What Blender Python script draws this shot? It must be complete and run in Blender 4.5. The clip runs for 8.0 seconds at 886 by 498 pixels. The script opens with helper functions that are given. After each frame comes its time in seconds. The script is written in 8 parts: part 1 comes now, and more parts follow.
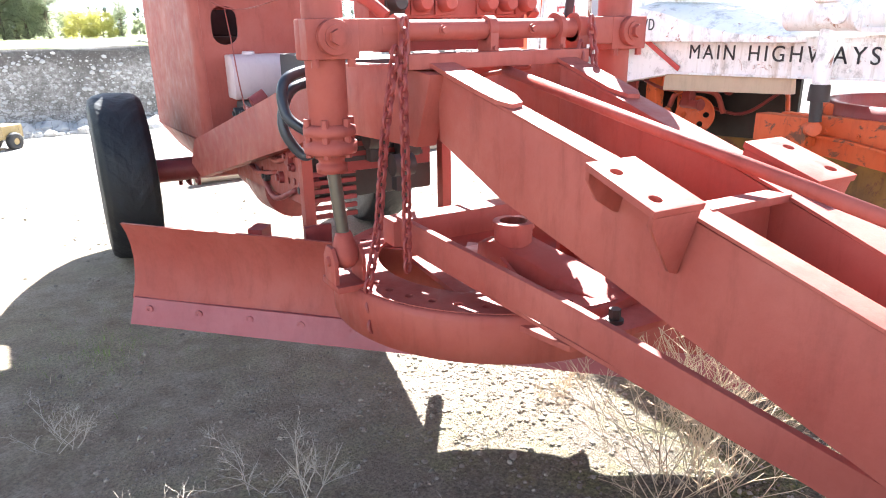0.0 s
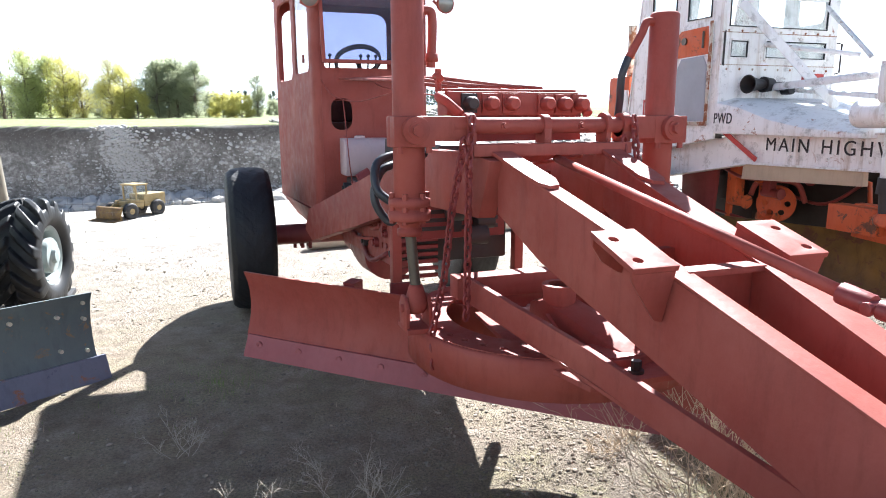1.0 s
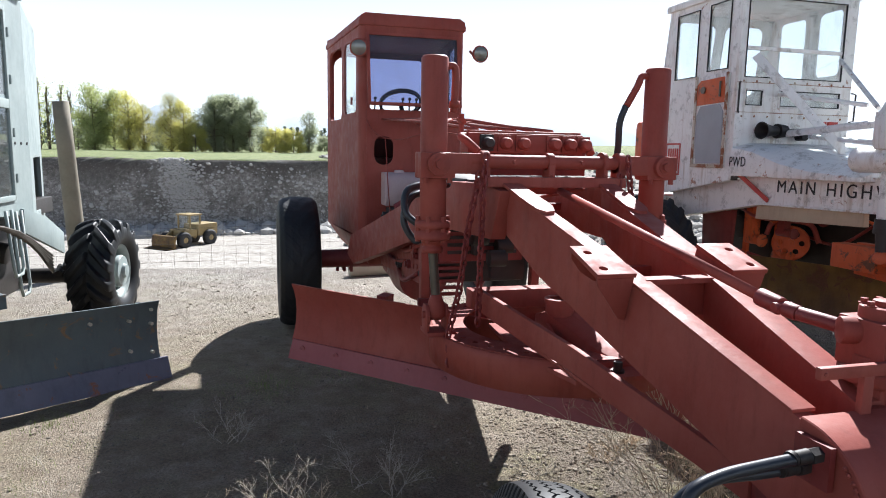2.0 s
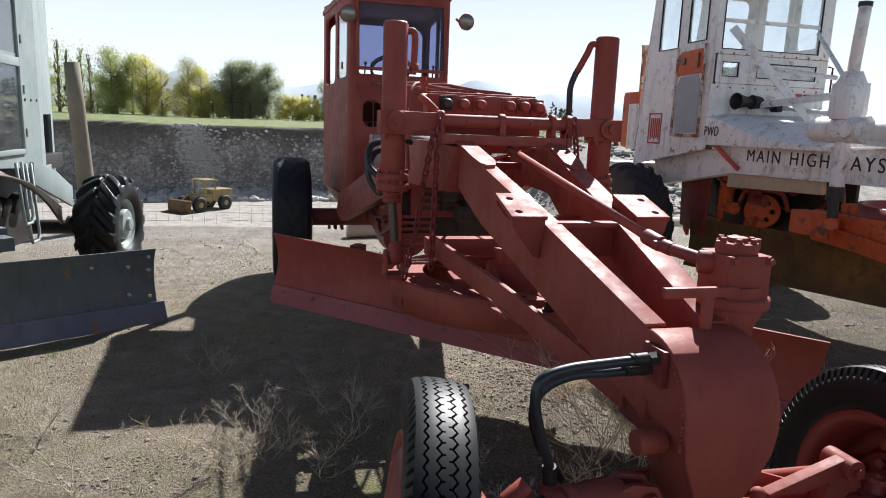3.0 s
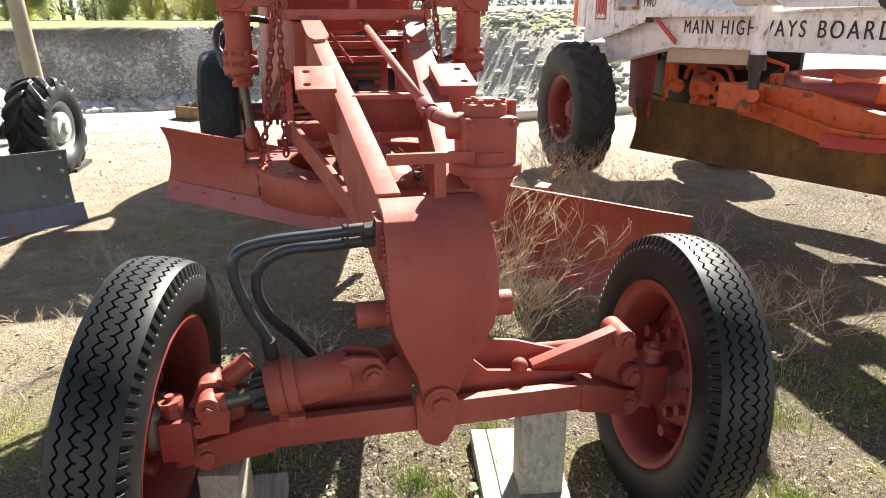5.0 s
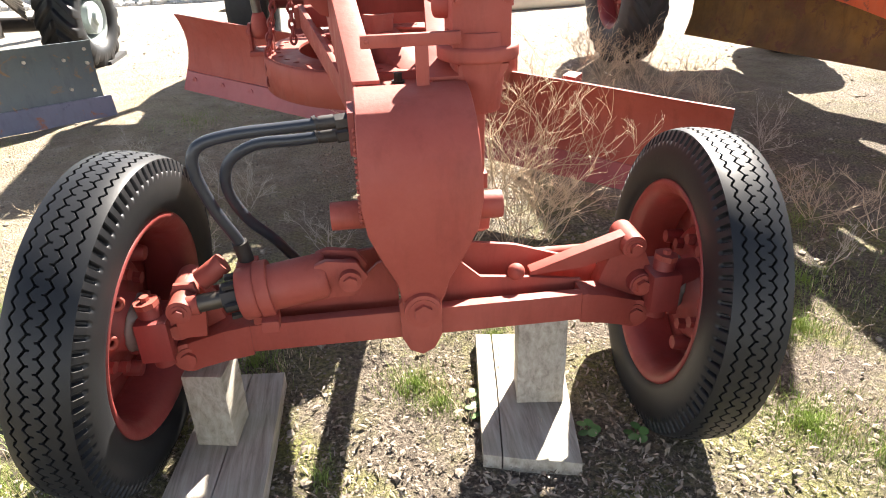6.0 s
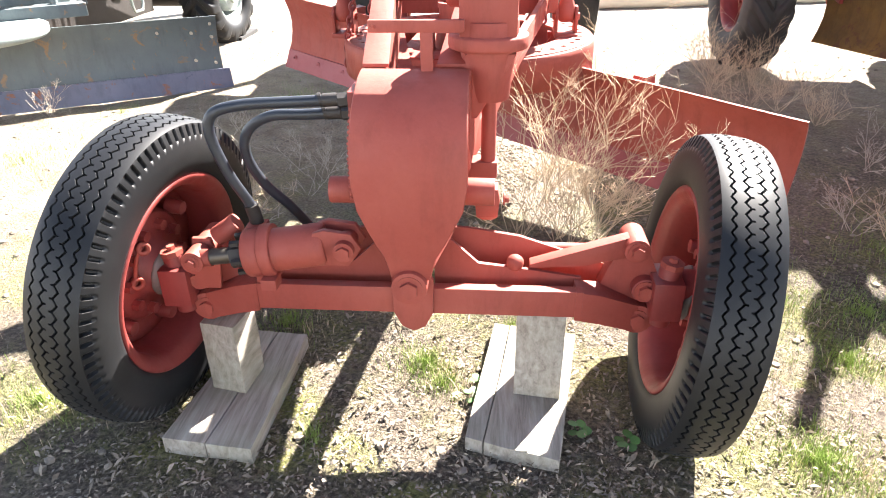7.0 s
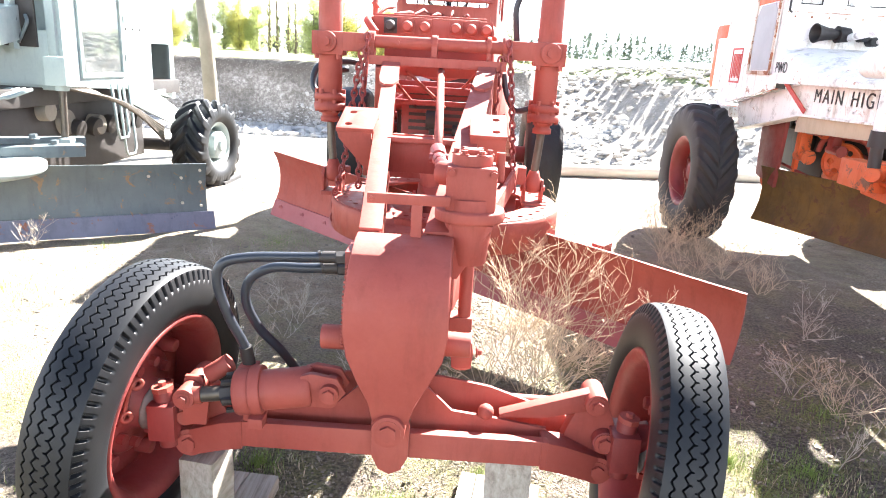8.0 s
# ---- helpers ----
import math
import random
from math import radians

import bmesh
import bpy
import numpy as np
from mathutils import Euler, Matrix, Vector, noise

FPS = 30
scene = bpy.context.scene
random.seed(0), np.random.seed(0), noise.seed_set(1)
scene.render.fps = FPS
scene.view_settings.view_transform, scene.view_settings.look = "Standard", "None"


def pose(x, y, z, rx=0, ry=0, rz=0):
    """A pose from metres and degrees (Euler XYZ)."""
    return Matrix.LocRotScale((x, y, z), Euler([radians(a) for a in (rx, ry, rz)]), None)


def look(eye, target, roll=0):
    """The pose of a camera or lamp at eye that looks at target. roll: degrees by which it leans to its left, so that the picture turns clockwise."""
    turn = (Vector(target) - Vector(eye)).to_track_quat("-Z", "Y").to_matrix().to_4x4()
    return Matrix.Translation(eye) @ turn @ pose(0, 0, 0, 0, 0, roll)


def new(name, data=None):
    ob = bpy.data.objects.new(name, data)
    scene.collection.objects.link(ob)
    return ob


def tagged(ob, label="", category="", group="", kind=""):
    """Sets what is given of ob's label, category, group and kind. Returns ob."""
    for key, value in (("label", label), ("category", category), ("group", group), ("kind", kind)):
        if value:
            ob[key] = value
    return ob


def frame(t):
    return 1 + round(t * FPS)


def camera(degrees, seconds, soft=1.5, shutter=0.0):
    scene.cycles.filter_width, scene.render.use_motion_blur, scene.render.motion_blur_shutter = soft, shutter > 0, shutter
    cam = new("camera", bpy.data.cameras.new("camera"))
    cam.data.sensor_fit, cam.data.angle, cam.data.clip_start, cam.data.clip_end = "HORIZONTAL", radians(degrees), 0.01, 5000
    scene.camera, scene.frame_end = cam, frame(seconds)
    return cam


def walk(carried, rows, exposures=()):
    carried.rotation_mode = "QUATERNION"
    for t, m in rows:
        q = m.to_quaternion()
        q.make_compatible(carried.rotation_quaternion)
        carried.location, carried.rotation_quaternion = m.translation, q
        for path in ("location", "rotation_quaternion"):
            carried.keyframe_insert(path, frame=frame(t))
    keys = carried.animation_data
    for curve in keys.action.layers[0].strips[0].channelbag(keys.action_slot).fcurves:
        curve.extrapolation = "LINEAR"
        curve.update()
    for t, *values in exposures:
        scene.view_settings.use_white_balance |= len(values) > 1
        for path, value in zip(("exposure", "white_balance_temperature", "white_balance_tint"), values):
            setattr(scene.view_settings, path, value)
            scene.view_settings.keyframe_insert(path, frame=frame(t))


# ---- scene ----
cam = camera(66.9, 8.0, soft=1.0)
PATH = [
    (0, (-1.222, 0.104, 1.567), (-0.326, 1.781, 0.946), -1.0),
    (0.5, (-1.328, -0.119, 1.581), (-0.549, 1.635, 1.017), 0.4),
    (1, (-1.261, -0.367, 1.606), (-0.621, 1.487, 1.215), -0.1),
    (1.2, (-1.23, -0.477, 1.624), (-0.678, 1.416, 1.292), 0.3),
    (2.3, (-1.315, -0.953, 1.587), (-0.793, 0.958, 1.308), 1.1),
    (2.5, (-1.284, -1.02, 1.583), (-0.742, 0.883, 1.285), 1.9),
    (3, (-1.103, -1.224, 1.545), (-0.627, 0.684, 1.181), 2.2),
    (3.5, (-0.925, -1.336, 1.54), (-0.392, 0.548, 1.131), 0.6),
    (4, (-0.722, -1.246, 1.506), (-0.006, 0.57, 1.072), 0.7),
    (4.5, (-0.519, -1.247, 1.49), (0.152, 0.567, 0.98), -0.6),
    (5, (-0.31, -1.333, 1.462), (0.086, 0.515, 0.81), -0.2),
    (5.2, (-0.256, -1.315, 1.441), (0.071, 0.523, 0.724), -0.9),
    (6.3, (-0.029, -1.208, 1.407), (0.107, 0.541, 0.446), -1.3),
    (6.5, (0.047, -1.231, 1.409), (0.078, 0.522, 0.447), -0.3),
    (7, (0.203, -1.287, 1.403), (0.061, 0.471, 0.458), -0.8),
    (7.5, (0.254, -1.285, 1.417), (0.106, 0.492, 0.511), -3.1),
    (8, (0.16, -1.462, 1.493), (0.114, 0.463, 0.952), 3.2),
]
# exposure of the film camera as it turns from the glare to the shade and back
EXPOSURES = [(0.0, 3.3, 5950, 10), (0.6, 2.6, 5850, 10), (1.2, 2.0, 5800, 10), (2.3, 1.0, 5850, 10), (3.2, 0.8, 6050, 10), (3.6, 0.75, 6250, 10), (4.0, 0.98, 6400, 10), (4.4, 1.6, 6550, 9), (5.2, 2.25, 6800, 9), (6.3, 2.85, 6700, 12), (7.0, 3.25, 6500, 12), (7.5, 3.4, 6350, 12), (8.0, 3.5, 6200, 11)]
walk(cam, [(t, look(eye, target, roll)) for t, eye, target, roll in PATH], EXPOSURES)

# ---- world and sun ----
SUN = Vector((0.60, 0.94, 1.0)).normalized()
world = bpy.data.worlds.new("sky")
scene.world = world
world.use_nodes = True
sky = world.node_tree.nodes.new("ShaderNodeTexSky")
sky.sky_type = "NISHITA"
sky.sun_disc = False
sky.sun_elevation = math.asin(SUN.z)
sky.sun_rotation = math.atan2(SUN.x, SUN.y)
sky.air_density, sky.dust_density, sky.ozone_density = 1.0, 0.8, 1.0
background = world.node_tree.nodes["Background"]
background.inputs["Strength"].default_value = 0.032
# bright autumn haze low in the sky, all round
way = world.node_tree.nodes.new("ShaderNodeTexCoord")
axes = world.node_tree.nodes.new("ShaderNodeSeparateXYZ")
world.node_tree.links.new(way.outputs["Generated"], axes.inputs[0])
haze = world.node_tree.nodes.new("ShaderNodeValToRGB")
world.node_tree.links.new(axes.outputs[2], haze.inputs["Fac"])
for e, (p, v) in zip(haze.color_ramp.elements, ((0.0, 0.85), (0.48, 0.0))):
    e.position, e.color = p, (v, v, v, 1)
haze.color_ramp.interpolation = "EASE"
veil = world.node_tree.nodes.new("ShaderNodeMix")
veil.data_type = "RGBA"
world.node_tree.links.new(haze.outputs["Color"], veil.inputs[0])
world.node_tree.links.new(sky.outputs[0], veil.inputs[6])
veil.inputs[7].default_value = (21.0, 21.8, 22.8, 1)
world.node_tree.links.new(veil.outputs[2], background.inputs["Color"])
lamp = bpy.data.lights.new("sun", "SUN")
lamp.energy, lamp.angle, lamp.color = 5.0, radians(0.53), (1.0, 0.95, 0.87)
sun = new("sun", lamp)
sun.matrix_world = look(SUN * 50, (0, 0, 0))


# ---- material helpers ----
def material(name, rough=0.6, metal=0.0):
    m = bpy.data.materials.new(name)
    m.use_nodes = True
    b = m.node_tree.nodes["Principled BSDF"]
    b.inputs["Roughness"].default_value = rough
    b.inputs["Metallic"].default_value = metal
    return m, m.node_tree, b


def place(nt):
    return nt.nodes.new("ShaderNodeNewGeometry").outputs["Position"]


def put(nt, socket, value):
    if isinstance(value, bpy.types.NodeSocket):
        nt.links.new(value, socket)
    else:
        socket.default_value = value


def noise_of(nt, at, scale, detail=6.0, rough=0.6, warp=0.0):
    n = nt.nodes.new("ShaderNodeTexNoise")
    put(nt, n.inputs["Vector"], at)
    n.inputs["Scale"].default_value = scale
    n.inputs["Detail"].default_value = detail
    n.inputs["Roughness"].default_value = rough
    n.inputs["Distortion"].default_value = warp
    return n.outputs["Fac"]


def stretch(nt, at, scale):
    n = nt.nodes.new("ShaderNodeMapping")
    put(nt, n.inputs["Vector"], at)
    n.inputs["Scale"].default_value = scale
    return n.outputs["Vector"]


def ramp(nt, fac, stops):
    n = nt.nodes.new("ShaderNodeValToRGB")
    put(nt, n.inputs["Fac"], fac)
    el = n.color_ramp.elements
    while len(el) < len(stops):
        el.new(0.5)
    for e, (p, c) in zip(el, stops):
        e.position = p
        e.color = (c, c, c, 1) if isinstance(c, (int, float)) else (*c, 1)
    return n.outputs["Color"]


def blend(nt, fac, a, b, how="MIX"):
    n = nt.nodes.new("ShaderNodeMix")
    n.data_type = "RGBA"
    n.blend_type = how
    put(nt, n.inputs[0], fac)
    for s, v in ((n.inputs[6], a), (n.inputs[7], b)):
        put(nt, s, (*v, 1) if isinstance(v, tuple) else v)
    return n.outputs[2]


def sums(nt, how, a, b):
    n = nt.nodes.new("ShaderNodeMath")
    n.operation = how
    put(nt, n.inputs[0], a)
    put(nt, n.inputs[1], b)
    return n.outputs[0]


def relief(nt, b, height, strength, distance):
    n = nt.nodes.new("ShaderNodeBump")
    put(nt, n.inputs["Height"], height)
    n.inputs["Strength"].default_value = strength
    n.inputs["Distance"].default_value = distance
    nt.links.new(n.outputs["Normal"], b.inputs["Normal"])


def paint(name, colour, faded, rust=0.0, rough=0.5, chips=0.66, grime=0.35, rust_colour=(0.16, 0.06, 0.025), runs=0.0, sheen=0.5):
    """Old weathered paint: broad fading, grime in streaks, chips down to rust."""
    m, nt, b = material(name, rough)
    b.inputs["Specular IOR Level"].default_value = sheen
    at = place(nt)
    broad = noise_of(nt, at, 2.3, 4, 0.55)
    col = blend(nt, ramp(nt, broad, [(0.35, 0.0), (0.7, 1.0)]), colour, faded)
    streak = noise_of(nt, stretch(nt, at, (9, 9, 2.0)), 2.0, 6, 0.65)
    dark = tuple(c * 0.55 for c in colour)
    col = blend(nt, sums(nt, "MULTIPLY", ramp(nt, streak, [(0.5, 0.0), (0.78, 1.0)]), grime), col, dark)
    fine = noise_of(nt, at, 60, 5, 0.7)
    col = blend(nt, sums(nt, "MULTIPLY", fine, 0.22), col, tuple(min(1, c * 1.35 + 0.02) for c in faded))
    if rust > 0:
        spots = noise_of(nt, at, 7.0, 8, 0.72, 0.6)
        mask = sums(nt, "MULTIPLY", ramp(nt, spots, [(chips - 0.02, 0.0), (chips + 0.03, 1.0)]), rust)
        col = blend(nt, mask, col, blend(nt, fine, rust_colour, tuple(c * 2.2 for c in rust_colour)))
    if runs > 0:
        # brown rain runs and black mould
        run = noise_of(nt, stretch(nt, at, (16, 16, 1.3)), 1.0, 7, 0.7)
        where = ramp(nt, noise_of(nt, at, 1.6, 4, 0.6), [(0.42, 0.0), (0.6, 1.0)])
        mask = sums(nt, "MULTIPLY", sums(nt, "MULTIPLY", ramp(nt, run, [(0.5, 0.0), (0.7, 1.0)]), where), runs)
        col = blend(nt, mask, col, (0.36, 0.25, 0.15))
        mould = ramp(nt, noise_of(nt, at, 9, 9, 0.75), [(0.53, 0.0), (0.68, 0.85)])
        col = blend(nt, sums(nt, "MULTIPLY", mould, runs), col, (0.20, 0.19, 0.165))
    nt.links.new(col, b.inputs["Base Color"])
    r = ramp(nt, noise_of(nt, at, 11, 5, 0.6), [(0.3, rough - 0.1), (0.7, min(0.95, rough + 0.2))])
    nt.links.new(r, b.inputs["Roughness"])
    relief(nt, b, sums(nt, "ADD", noise_of(nt, at, 18, 4, 0.6), sums(nt, "MULTIPLY", fine, 0.4)), 0.35, 0.004)
    return m


def plain(name, colour, rough=0.6, metal=0.0, spread=0.3, scale=25, bumps=0.003):
    m, nt, b = material(name, rough, metal)
    at = place(nt)
    n1, n2 = noise_of(nt, at, scale, 6, 0.65), noise_of(nt, at, scale * 0.12, 4, 0.6)
    lo, hi = tuple(c * (1 - spread) for c in colour), tuple(min(1, c * (1 + spread)) for c in colour)
    col = blend(nt, sums(nt, "MULTIPLY", sums(nt, "ADD", n1, n2), 0.5), lo, hi)
    col = blend(nt, ramp(nt, n2, [(0.4, 0.0), (0.75, 0.5)]), col, tuple(min(1, c * 1.25 + 0.015) for c in colour))
    nt.links.new(col, b.inputs["Base Color"])
    relief(nt, b, n1, 0.4, bumps)
    return m


def varied(name, lo, hi, rough=0.85):
    """Loose small pieces, each of its own tone."""
    m, nt, b = material(name, rough)
    geo = nt.nodes.new("ShaderNodeNewGeometry")
    fine = noise_of(nt, place(nt), 90, 4, 0.6)
    tone = sums(nt, "MULTIPLY", sums(nt, "ADD", geo.outputs["Random Per Island"], fine), 0.6)
    nt.links.new(blend(nt, tone, lo, hi), b.inputs["Base Color"])
    return m


RED = paint("red_oxide_paint", (0.255, 0.046, 0.033), (0.34, 0.088, 0.065), 0.7, 0.56, 0.70, 0.6, (0.12, 0.035, 0.022), 0.0, 0.3)
# deeper red: some parts' own colour, and shade painted onto inner parts
RED_DEEP = paint("deep_red_and_shade_paint", (0.18, 0.022, 0.019), (0.24, 0.042, 0.036), 0.5, 0.45, 0.70, 0.6)
WHITE = paint("white_grader_paint", (0.80, 0.79, 0.77), (0.87, 0.86, 0.84), 0.9, 0.42, 0.635, 0.25, (0.2, 0.075, 0.03), 0.85)
ORANGE = paint("orange_paint", (0.50, 0.075, 0.014), (0.56, 0.115, 0.028), 0.95, 0.5, 0.585, 0.75, (0.07, 0.035, 0.02))
YELLOW = paint("rusty_yellow_paint", (0.06, 0.036, 0.015), (0.21, 0.12, 0.022), 0.95, 0.6, 0.56, 0.7, (0.07, 0.03, 0.015))
GREEN = paint("pale_green_paint", (0.25, 0.30, 0.295), (0.34, 0.39, 0.375), 0.6, 0.5, 0.71, 0.35)
SLATE = paint("blue_grey_paint", (0.075, 0.095, 0.105), (0.12, 0.145, 0.15), 0.9, 0.42, 0.60, 0.6, (0.15, 0.09, 0.045))
EDGE_STEEL = paint("worn_cutting_edge", (0.10, 0.11, 0.16), (0.17, 0.17, 0.22), 0.9, 0.35, 0.6, 0.6)
PURPLE_EDGE = paint("red_cutting_edge", (0.25, 0.055, 0.06), (0.33, 0.09, 0.095), 0.5, 0.5, 0.7, 0.4)
TAN = paint("tan_sheet_metal", (0.45, 0.36, 0.25), (0.52, 0.43, 0.31), 0.4, 0.6, 0.72, 0.4)
RUBBER = plain("tyre_rubber", (0.011, 0.0115, 0.013), 0.46, 0, 0.3, 30, 0.001)
RUBBER.node_tree.nodes["Principled BSDF"].inputs["Specular IOR Level"].default_value = 0.3
RUBBER_WORN = plain("dusty_rubber", (0.026, 0.025, 0.025), 0.7, 0, 0.4, 20, 0.003)
HOSE = plain("hose_rubber", (0.02, 0.024, 0.033), 0.4, 0, 0.3, 60, 0.001)
STEEL = plain("dull_steel", (0.115, 0.098, 0.08), 0.45, 0.7, 0.4, 40, 0.001)
# near-black for greasy metal, and for shade painted into engine and cab recesses
DARK = plain("greasy_metal_and_shade", (0.035, 0.03, 0.028), 0.55, 0.3, 0.5, 30, 0.003)
GREASE = plain("dried_grease", (0.15, 0.135, 0.12), 0.5, 0, 0.6, 60, 0.003)
LETTER = plain("black_sign_paint", (0.015, 0.015, 0.018), 0.55, 0, 0.2, 60, 0.0005)
GREY_PANEL = plain("grey_door_panel", (0.33, 0.35, 0.38), 0.6, 0, 0.12, 30, 0.001)
PIPE_WOOD = plain("weathered_post_wood", (0.20, 0.175, 0.13), 0.85, 0, 0.35, 30, 0.004)
CONCRETE = plain("pale_pipe", (0.50, 0.45, 0.36), 0.85, 0, 0.2, 15, 0.003)
TWIG = plain("dry_stalk", (0.56, 0.44, 0.30), 0.85, 0, 0.35, 30, 0.0005)
TWIG_GREY = plain("bleached_stalk", (0.46, 0.40, 0.32), 0.85, 0, 0.3, 30, 0.0005)
LEAF_DRY = varied("dead_leaf", (0.09, 0.066, 0.045), (0.40, 0.33, 0.25))
BLADE_GRASS = plain("grass_blade", (0.20, 0.27, 0.055), 0.6, 0, 0.4, 12, 0.0005)
LOADER_YELLOW = paint("loader_yellow", (0.28, 0.19, 0.06), (0.34, 0.26, 0.13), 0.5, 0.5)
CHROME_LENS = plain("lamp_glass", (0.22, 0.22, 0.20), 0.2, 0.4, 0.1, 30, 0.0005)


def wood_material():
    m, nt, b = material("weathered_wood", 0.85)
    at = place(nt)
    grain = noise_of(nt, stretch(nt, at, (55, 4, 30)), 1.0, 8, 0.65, 0.4)
    wide = noise_of(nt, at, 5, 4, 0.6)
    col = ramp(nt, grain, [(0.25, (0.15, 0.125, 0.10)), (0.5, (0.34, 0.305, 0.26)), (0.75, (0.47, 0.44, 0.39))])
    col = blend(nt, ramp(nt, wide, [(0.45, 0.0), (0.75, 0.45)]), col, (0.20, 0.20, 0.12))
    nt.links.new(col, b.inputs["Base Color"])
    relief(nt, b, grain, 0.6, 0.004)
    return m


def glass_material(name, tint, film=0.12):
    """A thin dusty pane: clear with a tint, mirror-like at a slant, with a film of dirt."""
    m, nt, b = material(name, 0.5)
    dust = ramp(nt, noise_of(nt, place(nt), 5, 7, 0.65), [(0.4, film * 0.4), (0.75, film * 2.0)])
    b.inputs["Base Color"].default_value = (0.5, 0.48, 0.44, 1)
    clear, gloss = nt.nodes.new("ShaderNodeBsdfTransparent"), nt.nodes.new("ShaderNodeBsdfGlossy")
    clear.inputs["Color"].default_value = (*tint, 1)
    gloss.inputs["Roughness"].default_value = 0.02
    slant = nt.nodes.new("ShaderNodeLayerWeight")
    slant.inputs["Blend"].default_value = 0.5
    shine = sums(nt, "ADD", sums(nt, "MULTIPLY", sums(nt, "POWER", slant.outputs["Facing"], 3.0), 0.6), 0.05)
    one, two = nt.nodes.new("ShaderNodeMixShader"), nt.nodes.new("ShaderNodeMixShader")
    nt.links.new(shine, one.inputs[0])
    nt.links.new(clear.outputs[0], one.inputs[1])
    nt.links.new(gloss.outputs[0], one.inputs[2])
    nt.links.new(dust, two.inputs[0])
    nt.links.new(one.outputs[0], two.inputs[1])
    nt.links.new(b.outputs[0], two.inputs[2])
    nt.links.new(two.outputs[0], nt.nodes["Material Output"].inputs["Surface"])
    return m


WOOD = wood_material()
GLASS = glass_material("dusty_window_glass", (0.90, 0.94, 0.95), 0.06)
GLASS_BLUE = glass_material("blue_tinted_windscreen", (0.48, 0.51, 0.68), 0.07)


# ---- mesh helpers ----
WORLD_AT = {}


def loose_groups(bm, margin=0.004):
    """The faces of a bmesh, gathered into groups whose boxes stand apart from one another."""
    left, boxes = set(bm.faces), []
    while left:
        todo = [left.pop()]
        found = list(todo)
        while todo:
            for v in todo.pop().verts:
                for f in v.link_faces:
                    if f in left:
                        left.remove(f)
                        todo.append(f)
                        found.append(f)
        co = np.array([v.co[:] for f in found for v in f.verts])
        boxes.append((co.min(0) - margin / 2, co.max(0) + margin / 2, found))
    merged = True
    while merged and len(boxes) > 1:
        merged, rest = False, []
        for lo, hi, fs in boxes:
            for k, (l2, h2, f2) in enumerate(rest):
                if (lo < h2).all() and (l2 < hi).all():
                    rest[k] = (np.minimum(lo, l2), np.maximum(hi, h2), f2 + fs)
                    merged = True
                    break
            else:
                rest.append((lo, hi, fs))
        boxes = rest
    return [fs for _, _, fs in boxes]


def part(name, bm, mat, parent=None, label="", bevel=0.0, smooth=38):
    """Links a bmesh as one mesh object under a thing or part; pieces that stand apart become parts of their own. Gives back the largest."""
    if parent and name not in ("wire_mesh", "weld_bead"):
        groups = loose_groups(bm)
        if len(groups) > 1:
            made = []
            bm.faces.index_update()
            for g in groups:
                keep = {f.index for f in g}
                one = bm.copy()
                one.faces.ensure_lookup_table()
                bmesh.ops.delete(one, geom=[f for f in one.faces if f.index not in keep], context="FACES")
                made.append((sum(f.calc_area() for f in one.faces), one_part(name, one, mat, parent, label, bevel, smooth)))
            bm.free()
            return max(made, key=lambda m: m[0])[1]
    return one_part(name, bm, mat, parent, label, bevel, smooth)


def one_part(name, bm, mat, parent, label, bevel, smooth):
    """Links a bmesh, built in world places, as one mesh object, with its origin in its middle."""
    if bevel > 0:
        sharp = [e for e in bm.edges if len(e.link_faces) == 2 and e.calc_face_angle(0) > radians(40)]
        bmesh.ops.bevel(bm, geom=sharp, offset=bevel, segments=2, profile=0.6, affect="EDGES", clamp_overlap=True)
    limit = radians(smooth)
    for f in bm.faces:
        f.smooth = True
    for e in bm.edges:
        e.smooth = len(e.link_faces) == 2 and e.calc_face_angle(0) < limit
    lo = Vector([min(v.co[i] for v in bm.verts) for i in range(3)])
    hi = Vector([max(v.co[i] for v in bm.verts) for i in range(3)])
    mid = (lo + hi) / 2
    bmesh.ops.translate(bm, verts=bm.verts, vec=-mid)
    me = bpy.data.meshes.new(name)
    bm.to_mesh(me)
    bm.free()
    me.materials.append(mat)
    ob = new(name, me)
    ob.location = mid - (WORLD_AT[parent] if parent else Vector())
    ob.parent = parent
    WORLD_AT[ob] = mid
    if label:
        ob["label"] = label
    return ob


def thing(name, at, label, category, group="", kind=""):
    ob = new(name)
    ob.location = at
    ob.empty_display_size = 0.1
    WORLD_AT[ob] = Vector(at)
    return tagged(ob, label, category, group, kind)


def B():
    return bmesh.new()


def box(bm, lo, hi, m=None):
    lo, hi = Vector(lo), Vector(hi)
    got = bmesh.ops.create_cube(bm, size=1.0, matrix=Matrix.Translation((lo + hi) / 2) @ Matrix.Diagonal((*(hi - lo), 1)))
    if m:
        bmesh.ops.transform(bm, matrix=m, verts=got["verts"])
    return bm


def between(a, b):
    """A pose at a whose z axis points to b."""
    a, b = Vector(a), Vector(b)
    return Matrix.Translation(a) @ (b - a).to_track_quat("Z", "Y").to_matrix().to_4x4()


def rod(bm, a, b, r, r2=None, seg=16):
    d = (Vector(b) - Vector(a)).length
    bmesh.ops.create_cone(bm, cap_ends=True, segments=seg, radius1=r, radius2=r if r2 is None else r2, depth=d, matrix=between(a, b) @ Matrix.Translation((0, 0, d / 2)))
    return bm


def bolt(bm, a, way, r=0.014, h=0.012):
    a, way = Vector(a), Vector(way).normalized()
    rod(bm, a, a + way * h * 0.35, r * 1.5, seg=14)
    rod(bm, a + way * h * 0.3, a + way * h * 1.4, r, seg=6)
    return bm


